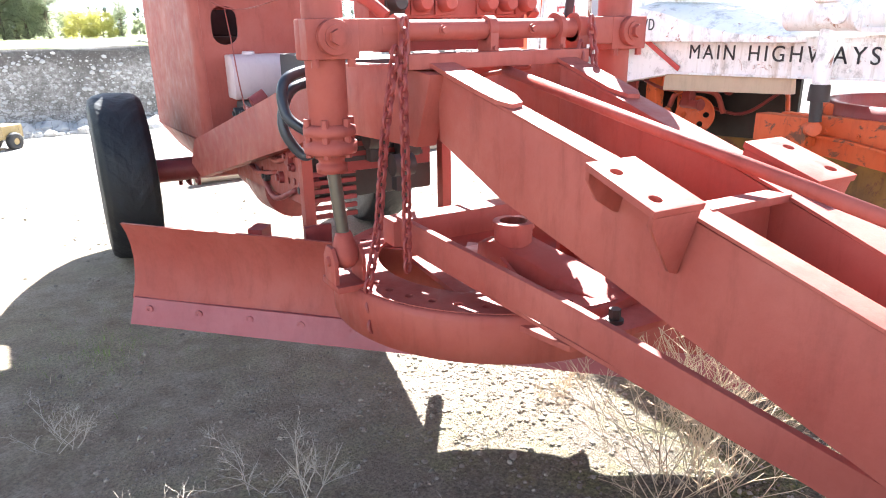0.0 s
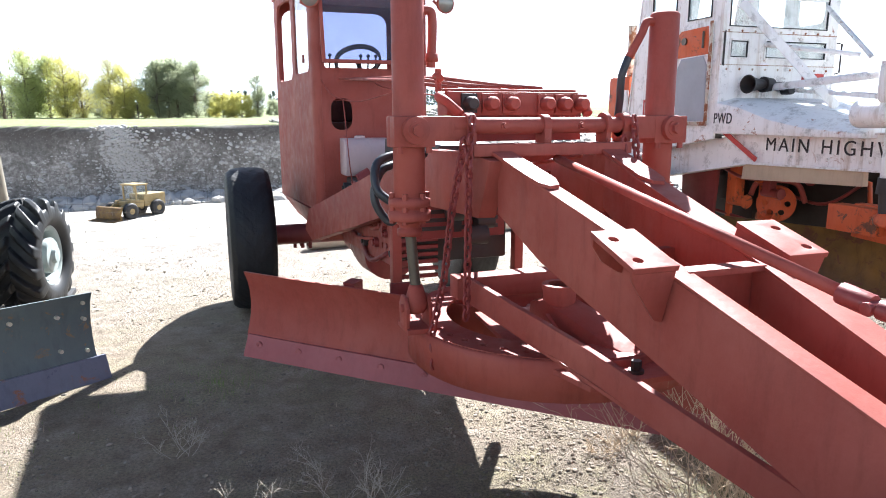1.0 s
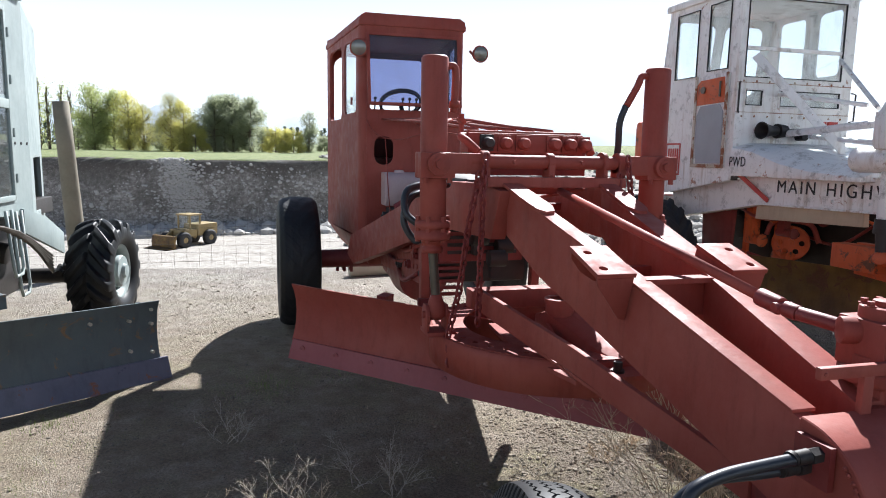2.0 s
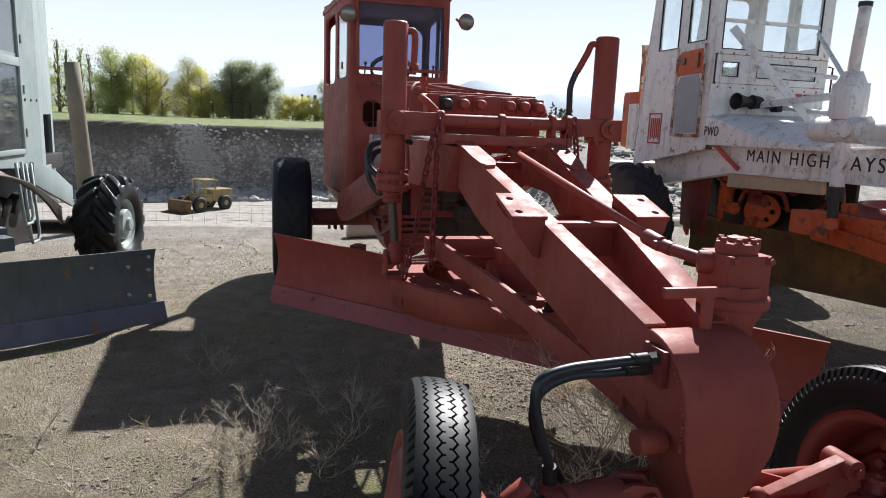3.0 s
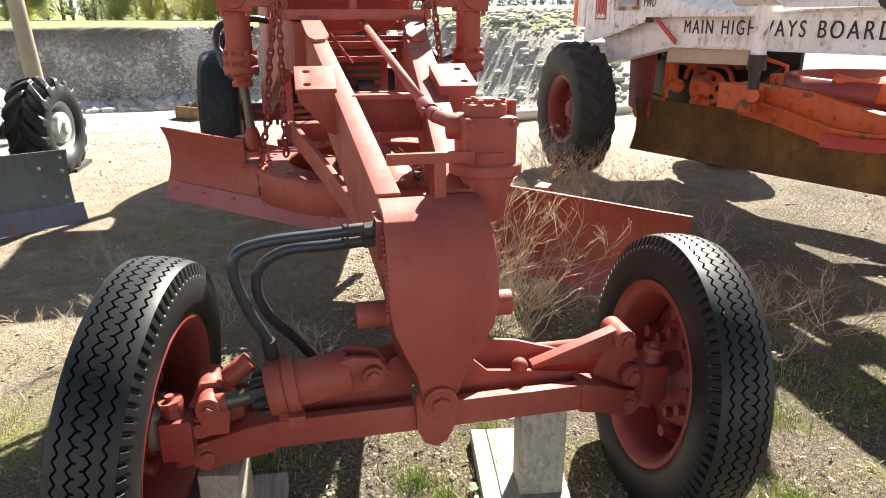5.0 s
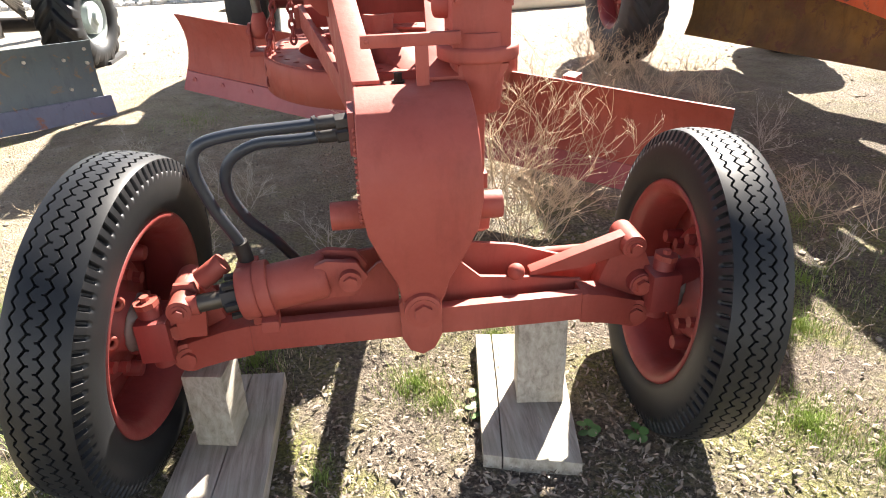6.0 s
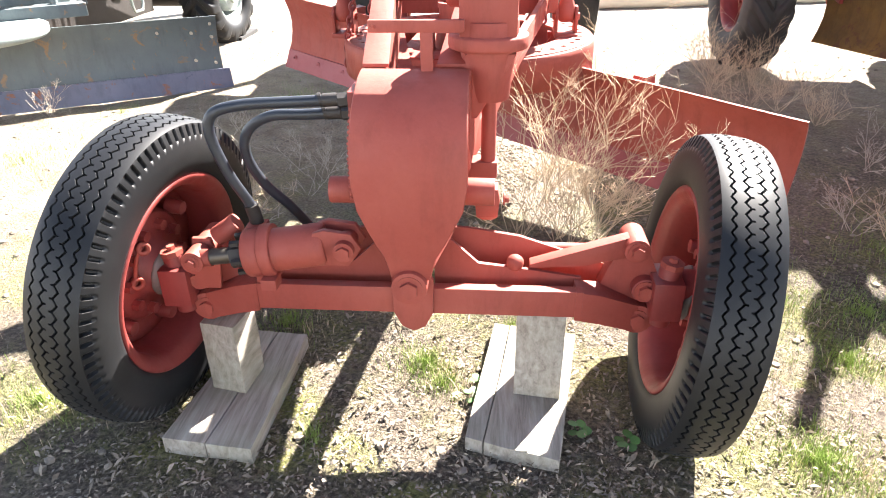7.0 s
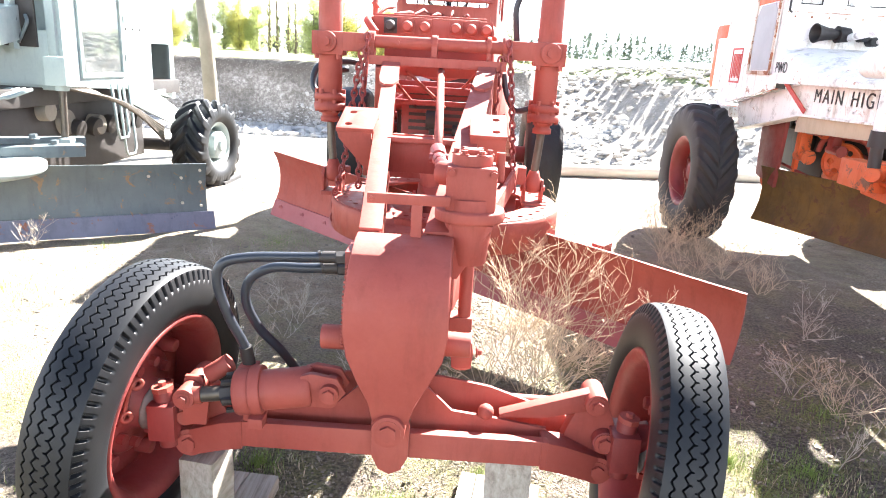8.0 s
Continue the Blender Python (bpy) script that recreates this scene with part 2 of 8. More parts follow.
def ring(bm, a, b, outer, inner, seg=28):
    """A hollow cylinder from a to b."""
    m = between(a, b)
    d = (Vector(b) - Vector(a)).length
    rows = []
    for r, z in ((outer, 0), (outer, d), (inner, d), (inner, 0)):
        rows.append([bm.verts.new(m @ Vector((r * math.cos(u), r * math.sin(u), z))) for u in (2 * math.pi * k / seg for k in range(seg))])
    for j in range(4):
        p, q = rows[j], rows[(j + 1) % 4]
        for k in range(seg):
            bm.faces.new((p[k], p[(k + 1) % seg], q[(k + 1) % seg], q[k]))
    return bm


def lathe(bm, profile, m, seg=48):
    """A profile of (radius, along) turned round the local z axis; an open profile."""
    rows = []
    for r, z in profile:
        rows.append([bm.verts.new(m @ Vector((r * math.cos(u), r * math.sin(u), z))) for u in (2 * math.pi * k / seg for k in range(seg))])
    for p, q in zip(rows, rows[1:]):
        for k in range(seg):
            bm.faces.new((p[k], p[(k + 1) % seg], q[(k + 1) % seg], q[k]))
    return bm


def tube(bm, points, r, seg=8, smooth=0):
    """A round bar along a line of points; smooth: Catmull-Rom steps between them."""
    pts = [Vector(p) for p in points]
    if smooth:
        ext = [pts[0] * 2 - pts[1]] + pts + [pts[-1] * 2 - pts[-2]]
        out = []
        for i in range(1, len(ext) - 2):
            p0, p1, p2, p3 = ext[i - 1 : i + 3]
            for k in range(smooth):
                u = k / smooth
                out.append(0.5 * (2 * p1 + (p2 - p0) * u + (2 * p0 - 5 * p1 + 4 * p2 - p3) * u * u + (3 * p1 - p0 - 3 * p2 + p3) * u**3))
        pts = out + [pts[-1]]
    side, rows = None, []
    for i, p in enumerate(pts):
        d = (pts[min(i + 1, len(pts) - 1)] - pts[max(i - 1, 0)]).normalized()
        side = d.orthogonal() if side is None else side - d * side.dot(d)
        side.normalize()
        other = d.cross(side)
        rr = r[i * len(r) // len(pts)] if isinstance(r, list) else r
        rows.append([bm.verts.new(p + rr * (side * math.cos(u) + other * math.sin(u))) for u in (2 * math.pi * k / seg for k in range(seg))])
    for p, q in zip(rows, rows[1:]):
        for k in range(seg):
            bm.faces.new((p[k], p[(k + 1) % seg], q[(k + 1) % seg], q[k]))
    bm.faces.new(rows[0][::-1])
    bm.faces.new(rows[-1])
    return bm


def plate(bm, outline, thick, m, holes=()):
    """A flat plate: an outline in local x, y with round holes (x, y, r), from z = 0 to thick."""
    loops = [list(outline)]
    for x, y, r in holes:
        loops.append([(x + r * math.cos(u), y + r * math.sin(u)) for u in (2 * math.pi * k / (64 if r > 0.1 else 14) for k in range(64 if r > 0.1 else 14))])
    edges, rims = [], []
    for loop in loops:
        vs = [bm.verts.new((x, y, 0)) for x, y in loop]
        rims.append(vs)
        edges += [bm.edges.new((vs[i], vs[(i + 1) % len(vs)])) for i in range(len(vs))]
    if holes:
        faces = [f for f in bmesh.ops.triangle_fill(bm, edges=edges, use_beauty=True, use_dissolve=False, normal=(0, 0, 1))["geom"] if isinstance(f, bmesh.types.BMFace)]
    else:
        faces = [bm.faces.new(rims[0])]
    got = bmesh.ops.extrude_face_region(bm, geom=faces)["geom"]
    top = [v for v in got if isinstance(v, bmesh.types.BMVert)]
    bmesh.ops.translate(bm, verts=top, vec=(0, 0, thick))
    verts = [v for vs in rims for v in vs] + top
    bmesh.ops.transform(bm, matrix=m, verts=list(set(verts)))
    bmesh.ops.recalc_face_normals(bm, faces=bm.faces)
    return bm


def loft(bm, sections):
    """Closed sections of equally many points each, joined, with both ends capped."""
    rows = [[bm.verts.new(p) for p in s] for s in sections]
    n = len(rows[0])
    for p, q in zip(rows, rows[1:]):
        for k in range(n):
            bm.faces.new((p[k], p[(k + 1) % n], q[(k + 1) % n], q[k]))
    bm.faces.new(rows[0][::-1])
    bm.faces.new(rows[-1])
    bmesh.ops.recalc_face_normals(bm, faces=bm.faces)
    return bm


def grid_mesh(name, rows, mat):
    """A mesh from rows of points (rows, around, 3) that close round the second axis."""
    n, k = rows.shape[:2]
    i = np.arange(n - 1)[:, None] * k + np.arange(k)
    j = np.arange(n - 1)[:, None] * k + (np.arange(k) + 1) % k
    me = bpy.data.meshes.new(name)
    me.from_pydata(rows.reshape(-1, 3).tolist(), [], np.stack([i, j, j + k, i + k], -1).reshape(-1, 4).tolist())
    me.polygons.foreach_set("use_smooth", [True] * len(me.polygons))
    me.materials.append(mat)
    return me


def placed(name, me, m, parent, label=""):
    """A shared mesh as one part, at the world pose m."""
    ob = new(name, me)
    ob.parent = parent
    ob.matrix_local = Matrix.Translation(-WORLD_AT[parent]) @ m
    WORLD_AT[ob] = m.translation.copy()
    if label:
        ob["label"] = label
    return ob


YZ = Matrix(((0, 0, 1, 0), (1, 0, 0, 0), (0, 1, 0, 0), (0, 0, 0, 1)))  # local x, y, z -> world y, z, x
XZ = Matrix(((1, 0, 0, 0), (0, 0, -1, 0), (0, 1, 0, 0), (0, 0, 0, 1)))  # local x, y, z -> world x, z, -y


def side_plate(bm, outline, x, thick, holes=()):
    """A plate whose outline is given in y, z, from x to x + thick."""
    return plate(bm, outline, thick, Matrix.Translation((x, 0, 0)) @ YZ, holes)


def front_plate(bm, outline, y, thick, holes=()):
    """A plate whose outline is given in x, z, from y towards -y by thick."""
    return plate(bm, outline, thick, Matrix.Translation((0, y, 0)) @ XZ, holes)


def bar(bm, a, b, wide, high, up=(0, 0, 1)):
    """A rectangular bar from a to b."""
    a, b, up = Vector(a), Vector(b), Vector(up)
    d = (b - a).normalized()
    s = d.cross(up).normalized()
    u = s.cross(d)
    return loft(bm, [[p + s * x * wide / 2 + u * z * high / 2 for x, z in ((-1, -1), (1, -1), (1, 1), (-1, 1))] for p in (a, b)])


# ---- ground ----
def smoothstep(a, b, v):
    u = np.clip((v - a) / (b - a), 0, 1)
    return u * u * (3 - 2 * u)


def waves(x, y, s, seed):
    r = np.random.RandomState(seed)
    h = 0
    for _ in range(7):
        a, k = r.uniform(0, 6.28), s * r.uniform(0.6, 1.7)
        h = h + np.sin(k * (x * np.cos(a) + y * np.sin(a)) + r.uniform(0, 6.28))
    return h / 7


def ground_z(x, y):
    """Terrace, gravel pit behind it, bank and field beyond."""
    edge = 8.7 + 0.35 * waves(x, y, 0.8, 1)
    pit = -5.5 + 0.25 * waves(x, y, 0.25, 2)
    near = 0.012 * waves(x, y, 5.0, 3) + 0.006 * waves(x, y, 17.0, 4) + 0.004 * waves(x, y, 40, 5)
    bank_y = 60.5 + 1.6 * waves(x, x * 0, 0.22, 6) - 33 * smoothstep(7, 22, x)
    top = 0.75 + 0.035 * np.clip(x, -40, 60) * smoothstep(0, 10, x) + 0.0
    top = top + (y - bank_y).clip(0, 400) * 0.010 + 0.0006 * (y - 300).clip(0, 4000)
    z = near * (1 - smoothstep(8, 9, y)) + (pit) * smoothstep(0, 3.5, y - edge)
    rise = smoothstep(0, 2.6 + 31.0 * smoothstep(5, 14, x), y - bank_y) * 0.93 + smoothstep(-3, 0, y - bank_y) * 0.07
    z = z * (1 - rise) + (top + 0.12 * waves(x, y, 0.5, 7)) * rise
    return z


def spaced(parts):
    out = []
    for a, b, step in parts:
        out += list(np.arange(a, b, step))
    return np.array(out + [parts[-1][1]])


def build_ground():
    xs = spaced([(-3500, -600, 400), (-600, -120, 40), (-120, -40, 4), (-40, -12, 0.7), (-12, -4, 0.25), (-4, 5, 0.055), (5, 12, 0.25), (12, 40, 0.7), (40, 120, 4), (120, 600, 40), (600, 3500, 400)])
    ys = spaced([(-300, -40, 40), (-40, -6, 2), (-6, -2, 0.25), (-2, 9, 0.055), (9, 14, 0.2), (14, 26, 0.6), (26, 33, 0.3), (33, 57, 0.8), (57, 66, 0.3), (66, 120, 3), (120, 600, 30), (600, 4500, 390)])
    gx, gy = np.meshgrid(xs, ys)
    gz = ground_z(gx, gy)
    nx, ny = len(xs), len(ys)
    verts = np.stack([gx, gy, gz], -1).reshape(-1, 3)
    i = (np.arange(ny - 1)[:, None] * nx + np.arange(nx - 1)).ravel()
    faces = np.stack([i, i + 1, i + nx + 1, i + nx], -1)
    me = bpy.data.meshes.new("ground")
    me.from_pydata(verts.tolist(), [], faces.tolist())
    for p in me.polygons:
        p.use_smooth = True
    return me


def ground_material():
    m, nt, b = material("dirt_gravel_and_grass", 0.95)
    at = place(nt)
    axes = nt.nodes.new("ShaderNodeSeparateXYZ")
    nt.links.new(at, axes.inputs[0])
    x, y, z = axes.outputs
    broad, mid, fine = noise_of(nt, at, 0.7, 5, 0.6), noise_of(nt, at, 6, 8, 0.65), noise_of(nt, at, 70, 8, 0.7)
    dirt = ramp(nt, mid, [(0.3, (0.27, 0.205, 0.145)), (0.5, (0.40, 0.325, 0.243)), (0.7, (0.52, 0.435, 0.34))])
    dirt = blend(nt, ramp(nt, fine, [(0.35, 0.55), (0.6, 0.0)]), dirt, (0.09, 0.068, 0.048))
    dirt = blend(nt, ramp(nt, fine, [(0.62, 0.0), (0.75, 0.5)]), dirt, (0.42, 0.36, 0.29))
    trodden = sums(nt, "MULTIPLY", ramp(nt, noise_of(nt, at, 1.15, 7, 0.72, 0.5), [(0.5, 0.0), (0.64, 0.38)]), ramp(nt, noise_of(nt, at, 14, 6, 0.7), [(0.4, 0.35), (0.6, 1.0)]))
    dirt = blend(nt, trodden, dirt, (0.15, 0.108, 0.07))
    # darker, damper soil with moss round the front of the machine
    front = nt.nodes.new("ShaderNodeMapRange")
    nt.links.new(sums(nt, "SUBTRACT", y, sums(nt, "MULTIPLY", x, 0.6)), front.inputs[0])
    front.inputs[1].default_value, front.inputs[2].default_value = 2.7, 1.2
    soil = sums(nt, "MULTIPLY", front.outputs[0], ramp(nt, broad, [(0.28, 0.5), (0.58, 1.0)]))
    dirt = blend(nt, soil, dirt, ramp(nt, fine, [(0.36, (0.028, 0.021, 0.015)), (0.5, (0.105, 0.080, 0.058)), (0.68, (0.27, 0.22, 0.17))]))
    green = ramp(nt, noise_of(nt, at, 1.7, 6, 0.7), [(0.44, 0.0), (0.57, 0.9)])
    green = sums(nt, "MULTIPLY", green, ramp(nt, sums(nt, "MULTIPLY", y, 0.2), [(0.2, 1.0), (0.5, 0.3)]))
    green = sums(nt, "MULTIPLY", green, ramp(nt, mid, [(0.4, 0.2), (0.6, 1.0)]))
    col = blend(nt, green, dirt, ramp(nt, fine, [(0.35, (0.06, 0.066, 0.018)), (0.6, (0.29, 0.285, 0.075))]))
    # pale gravel towards and in the pit
    stones = nt.nodes.new("ShaderNodeTexVoronoi")
    nt.links.new(at, stones.inputs["Vector"])
    stones.inputs["Scale"].default_value = 5.0
    gravel = ramp(nt, noise_of(nt, at, 1.1, 8, 0.7), [(0.3, (0.24, 0.22, 0.195)), (0.65, (0.50, 0.47, 0.43))])
    far = nt.nodes.new("ShaderNodeMapRange")
    nt.links.new(y, far.inputs[0])
    far.inputs[1].default_value, far.inputs[2].default_value = 4.5, 9.5
    col = blend(nt, sums(nt, "MULTIPLY", far.outputs[0], 0.85), col, gravel)
    # steep faces: dark earth with pebbles
    steep = nt.nodes.new("ShaderNodeNewGeometry")
    up = nt.nodes.new("ShaderNodeSeparateXYZ")
    nt.links.new(steep.outputs["True Normal"], up.inputs[0])
    face = ramp(nt, up.outputs[2], [(0.55, 1.0), (0.93, 0.0)])
    earth = ramp(nt, noise_of(nt, at, 3.0, 9, 0.78), [(0.36, (0.12, 0.11, 0.097)), (0.5, (0.27, 0.25, 0.225)), (0.62, (0.50, 0.47, 0.43))])
    earth = blend(nt, ramp(nt, noise_of(nt, at, 0.28, 4, 0.6), [(0.42, 0.0), (0.6, 0.65)]), earth, (0.10, 0.09, 0.078))
    # dark topsoil under the turf, and a pale slide of gravel
    soil_top = nt.nodes.new("ShaderNodeMapRange")
    nt.links.new(sums(nt, "ADD", z, sums(nt, "MULTIPLY", noise_of(nt, at, 0.6, 5, 0.6), 1.6)), soil_top.inputs[0])
    soil_top.inputs[1].default_value, soil_top.inputs[2].default_value = -0.5, 0.9
    earth = blend(nt, sums(nt, "MULTIPLY", soil_top.outputs[0], 0.75), earth, (0.085, 0.07, 0.055))
    slide = sums(nt, "ADD", sums(nt, "ADD", x, sums(nt, "MULTIPLY", z, 0.42)), sums(nt, "MULTIPLY", noise_of(nt, at, 0.8, 5, 0.65), 2.6))
    slide_mask = ramp(nt, sums(nt, "MULTIPLY", sums(nt, "ADD", slide, 20.0), 0.05), [(0.53, 0.0), (0.585, 0.55), (0.66, 0.5), (0.73, 0.0)])
    earth = blend(nt, slide_mask, earth, ramp(nt, noise_of(nt, at, 7.0, 8, 0.8), [(0.42, (0.16, 0.15, 0.135)), (0.56, (0.46, 0.435, 0.40))]))
    earth = blend(nt, ramp(nt, stones.outputs["Distance"], [(0.05, 0.6), (0.25, 0.0)]), earth, (0.42, 0.40, 0.37))
    col = blend(nt, face, col, earth)
    # grass on the field above the bank
    high = nt.nodes.new("ShaderNodeMapRange")
    nt.links.new(z, high.inputs[0])
    high.inputs[1].default_value, high.inputs[2].default_value = 0.25, 0.7
    field = nt.nodes.new("ShaderNodeMapRange")
    nt.links.new(y, field.inputs[0])
    field.inputs[1].default_value, field.inputs[2].default_value = 24, 28
    grass = ramp(nt, noise_of(nt, at, 0.9, 9, 0.78), [(0.35, (0.09, 0.125, 0.04)), (0.52, (0.18, 0.21, 0.075)), (0.68, (0.31, 0.30, 0.14))])
    col = blend(nt, sums(nt, "MULTIPLY", sums(nt, "MULTIPLY", high.outputs[0], field.outputs[0]), ramp(nt, up.outputs[2], [(0.7, 0.0), (0.9, 1.0)])), col, grass)
    nt.links.new(col, b.inputs["Base Color"])
    grit = noise_of(nt, at, 260, 4, 0.7)
    relief(nt, b, sums(nt, "ADD", sums(nt, "ADD", sums(nt, "MULTIPLY", mid, 1.6), sums(nt, "MULTIPLY", fine, 1.2)), sums(nt, "MULTIPLY", grit, 0.35)), 1.0, 0.03)
    return m


ground = new("ground", build_ground())
ground.data.materials.append(ground_material())
tagged(ground, "bare dirt yard with pale gravel pit and grassy field behind", "ground", kind="structure")


# ---- the red grader ----
grader = thing("motor_grader", (0, 2.6, 0), "old red-painted motor grader on bare dirt, front axle on timber", "motor grader", "graders in the yard")


def beam_x(y, s):
    return 0.117 + 0.085 * (y - 0.34) if s < 0 else 0.146 + 0.088 * (y - 0.36)


def beam_z(y):
    return 1.007 + 0.291 * (y - 0.34) if y < 1.04 else 1.211 + 0.262 * (y - 1.04)


BEAM_WIDE = {-1: 0.054, 1: 0.080}
NOSE_X = 0.010


# nose box: rounded front, tapering to the axle pivot
NOSE_FRONT = [(0.375, 1.006, 0.128), (0.345, 1.008, 0.128), (0.29, 1.0, 0.128), (0.24, 0.980, 0.128), (0.20, 0.950, 0.129), (0.17, 0.910, 0.130), (0.152, 0.860, 0.131), (0.146, 0.80, 0.131), (0.148, 0.735, 0.121), (0.155, 0.66, 0.088), (0.164, 0.60, 0.058), (0.176, 0.535, 0.042)]
NOSE_BACK = [(0.23, 0.51, 0.042), (0.30, 0.60, 0.1), (0.37, 0.74, 0.122), (0.40, 0.84, 0.128), (0.39, 0.97, 0.128)]
bm = B()
loop = NOSE_FRONT + NOSE_BACK
loft(bm, [[(NOSE_X * (1 if z > 0.7 else 0.3) + s * w, y, z) for y, z, w in loop] for s in (-1, 1)])
part("nose_box", bm, RED, grader)
# welded front skin with its lip proud of the sides
bm = B()
skin = []
for k in range(1, len(NOSE_FRONT) - 1):
    (ya, za, wa), (y0, z0, w0), (y1, z1, w1), (yb, zb, wb) = [NOSE_FRONT[min(i, len(NOSE_FRONT) - 1)] for i in (k - 1, k, k + 1, k + 2)]
    for u in (0, 0.25, 0.5, 0.75):
        mix = lambda a, b, c, d: 0.5 * (2 * b + (c - a) * u + (2 * a - 5 * b + 4 * c - d) * u * u + (3 * b - a - 3 * c + d) * u**3)
        skin.append((mix(ya, y0, y1, yb), mix(za, z0, z1, zb), w0 + (w1 - w0) * u))
skin.append(NOSE_FRONT[-1])
rows = []
for k, (y, z, w) in enumerate(skin):
    (ya, za, _), (yb, zb, _) = skin[max(k - 1, 0)], skin[min(k + 1, len(skin) - 1)]
    n = Vector((zb - za, ya - yb)).normalized()
    n = n if n.x < 0 or n.y > 0 else -n
    o, i = 0.013, 0.001
    c = NOSE_X * float(np.interp(z, [0.5, 0.75], [0.2, 1.0]))
    rows.append([(c + px, py, pz) for px, py, pz in [(-w - 0.006, y + n.x * (o - 0.003), z + n.y * (o - 0.003)), (-w - 0.003, y + n.x * o, z + n.y * o), (w + 0.003, y + n.x * o, z + n.y * o), (w + 0.006, y + n.x * (o - 0.003), z + n.y * (o - 0.003)), (w + 0.006, y + n.x * i, z + n.y * i), (-w - 0.006, y + n.x * i, z + n.y * i)]])
loft(bm, rows)
part("nose_skin", bm, RED, grader)
bm = B()
for z in np.arange(0.76, 0.96, 0.011):
    y = np.interp(z, [s[1] for s in NOSE_FRONT[::-1]], [s[0] for s in NOSE_FRONT[::-1]])
    bmesh.ops.create_icosphere(bm, subdivisions=1, radius=0.006, matrix=Matrix.Translation((NOSE_X - 0.138, y + 0.002 + 0.003 * math.sin(z * 400), z)))
part("weld_bead", bm, RED, grader)
bm = B()
rod(bm, (-0.20, 0.24, 0.745), (-0.12, 0.24, 0.745), 0.034)
rod(bm, (0.12, 0.24, 0.745), (0.21, 0.24, 0.745), 0.034)
part("nose_pin_boss", bm, RED, grader, bevel=0.003)

# the two diverging box beams of the gooseneck
for s in (-1, 1):
    bm = B()
    secs = []
    for y in (0.34, 0.8, 1.3, 1.62, 1.93):
        o, i, t = beam_x(y, s), beam_x(y, s) - BEAM_WIDE[s], beam_z(y)
        low = 0.25 if y < 1.6 else 0.25 - 0.05 * (y - 1.6) / 0.33
        secs.append([(s * o, y, t), (s * i, y, t), (s * i, y, t - low), (s * o, y, t - low)])
    loft(bm, secs)
    part("beam", bm, RED, grader, bevel=0.003)
    bm = B()
    o, i = 0.005, -BEAM_WIDE[s] - 0.007
    loft(bm, [[(s * (beam_x(y, s) + d), y, beam_z(y) + h) for d, h in ((o, 0.002), (i, 0.002), (i, 0.011), (o, 0.011))] for y in (0.37, 1.04, 1.93)])
    part("top_flange", bm, RED, grader, bevel=0.002)
    # rounded gusset plate at the top of each beam
    bm = B()
    c = -BEAM_WIDE[s] / 2
    outline = [(1.95, 0.042), (1.70, 0.046), (1.625, 0.04), (1.59, 0.018), (1.60, -0.022), (1.66, -0.045), (1.95, -0.042)]
    loft(bm, [[(s * (beam_x(y, s) + c + d), y, beam_z(y) + h) for y, d in outline] for h in (0.012, 0.024)])
    part("gusset_plate", bm, RED, grader)
    # rear part of the frame: level over the circle, then down to the cab
    bm = B()
    outline = [(1.90, 1.442), (2.06, 1.462), (2.42, 1.462), (2.62, 1.44), (4.62, 0.93), (4.80, 0.75), (4.55, 0.70), (2.50, 1.215), (1.98, 1.22)]
    secs = []
    for dx in (0.0, 0.07):
        secs.append([(s * (float(np.interp(y, [1.9, 2.4, 4.7], [0.225, 0.30, 0.53])) + dx), y, z) for y, z in outline])
    loft(bm, secs)
    part("frame_rail", bm, RED, grader, bevel=0.004)
    # bracket: bored top plate on a welded box
    tilt = math.degrees(math.atan(0.305))
    m = Matrix.Translation((s * 0.243, 1.08, beam_z(1.08) + 0.034)) @ pose(0, 0, 0, tilt, 0, 0)
    bm = B()
    plate(bm, [(-0.068, -0.105), (0.068, -0.105), (0.068, 0.105), (-0.068, 0.105)], 0.016, m, [(s * 0.028, 0.052, 0.014), (s * 0.028, -0.064, 0.014)])
    part("bracket_plate", bm, RED, grader, bevel=0.002)
    bm = B()
    if s < 0:
        for y0, y1, drop in ((-0.105, -0.09, 0.155), (0.09, 0.105, 0.12)):
            loft(bm, [[m @ Vector((x, y, z)) for x, z in ((-0.064, 0.0), (0.062, 0.0), (0.062, -drop), (0.035, -drop + 0.01), (-0.02, -0.075), (-0.060, -0.025))] for y in (y0, y1)])
    else:
        loft(bm, [[m @ Vector((x, y, z)) for x, z in ((-0.066, 0.0), (0.066, 0.0), (0.064, -0.05), (0.045, -0.082), (-0.066, -0.09))] for y in (-0.1, 0.1)])
    part("bracket_box", bm, RED, grader, bevel=0.003)
    if s > 0:
        bm = B()
        for k in range(14):
            a = m @ Vector((-0.07, -0.09 + k * 0.0135, -0.02 - 0.012 * (k % 3)))
            rod(bm, a, a + Vector((-0.002, 0.006, -0.03)), 0.004, seg=6)
        part("weld_bead", bm, RED, grader)

bm = B()
box(bm, (-0.125, 1.0, beam_z(1.03) - 0.012), (0.125, 1.058, beam_z(1.03) + 0.006))
box(bm, (-0.125, 1.048, beam_z(1.03) - 0.13), (0.125, 1.058, beam_z(1.03) - 0.012))
part("cross_plate", bm, RED, grader, bevel=0.002)
bm = B()
box(bm, (-0.15, 1.42, 1.11), (0.16, 1.46, 1.18))
part("cross_plate", bm, RED, grader, bevel=0.003)
bm = B()
box(bm, (-0.34, 1.95, 1.455), (0.34, 2.05, 1.50))
part("cross_head", bm, RED, grader, bevel=0.004)
bm = B()
box(bm, (-0.33, 2.36, 1.40), (0.33, 2.42, 1.455))
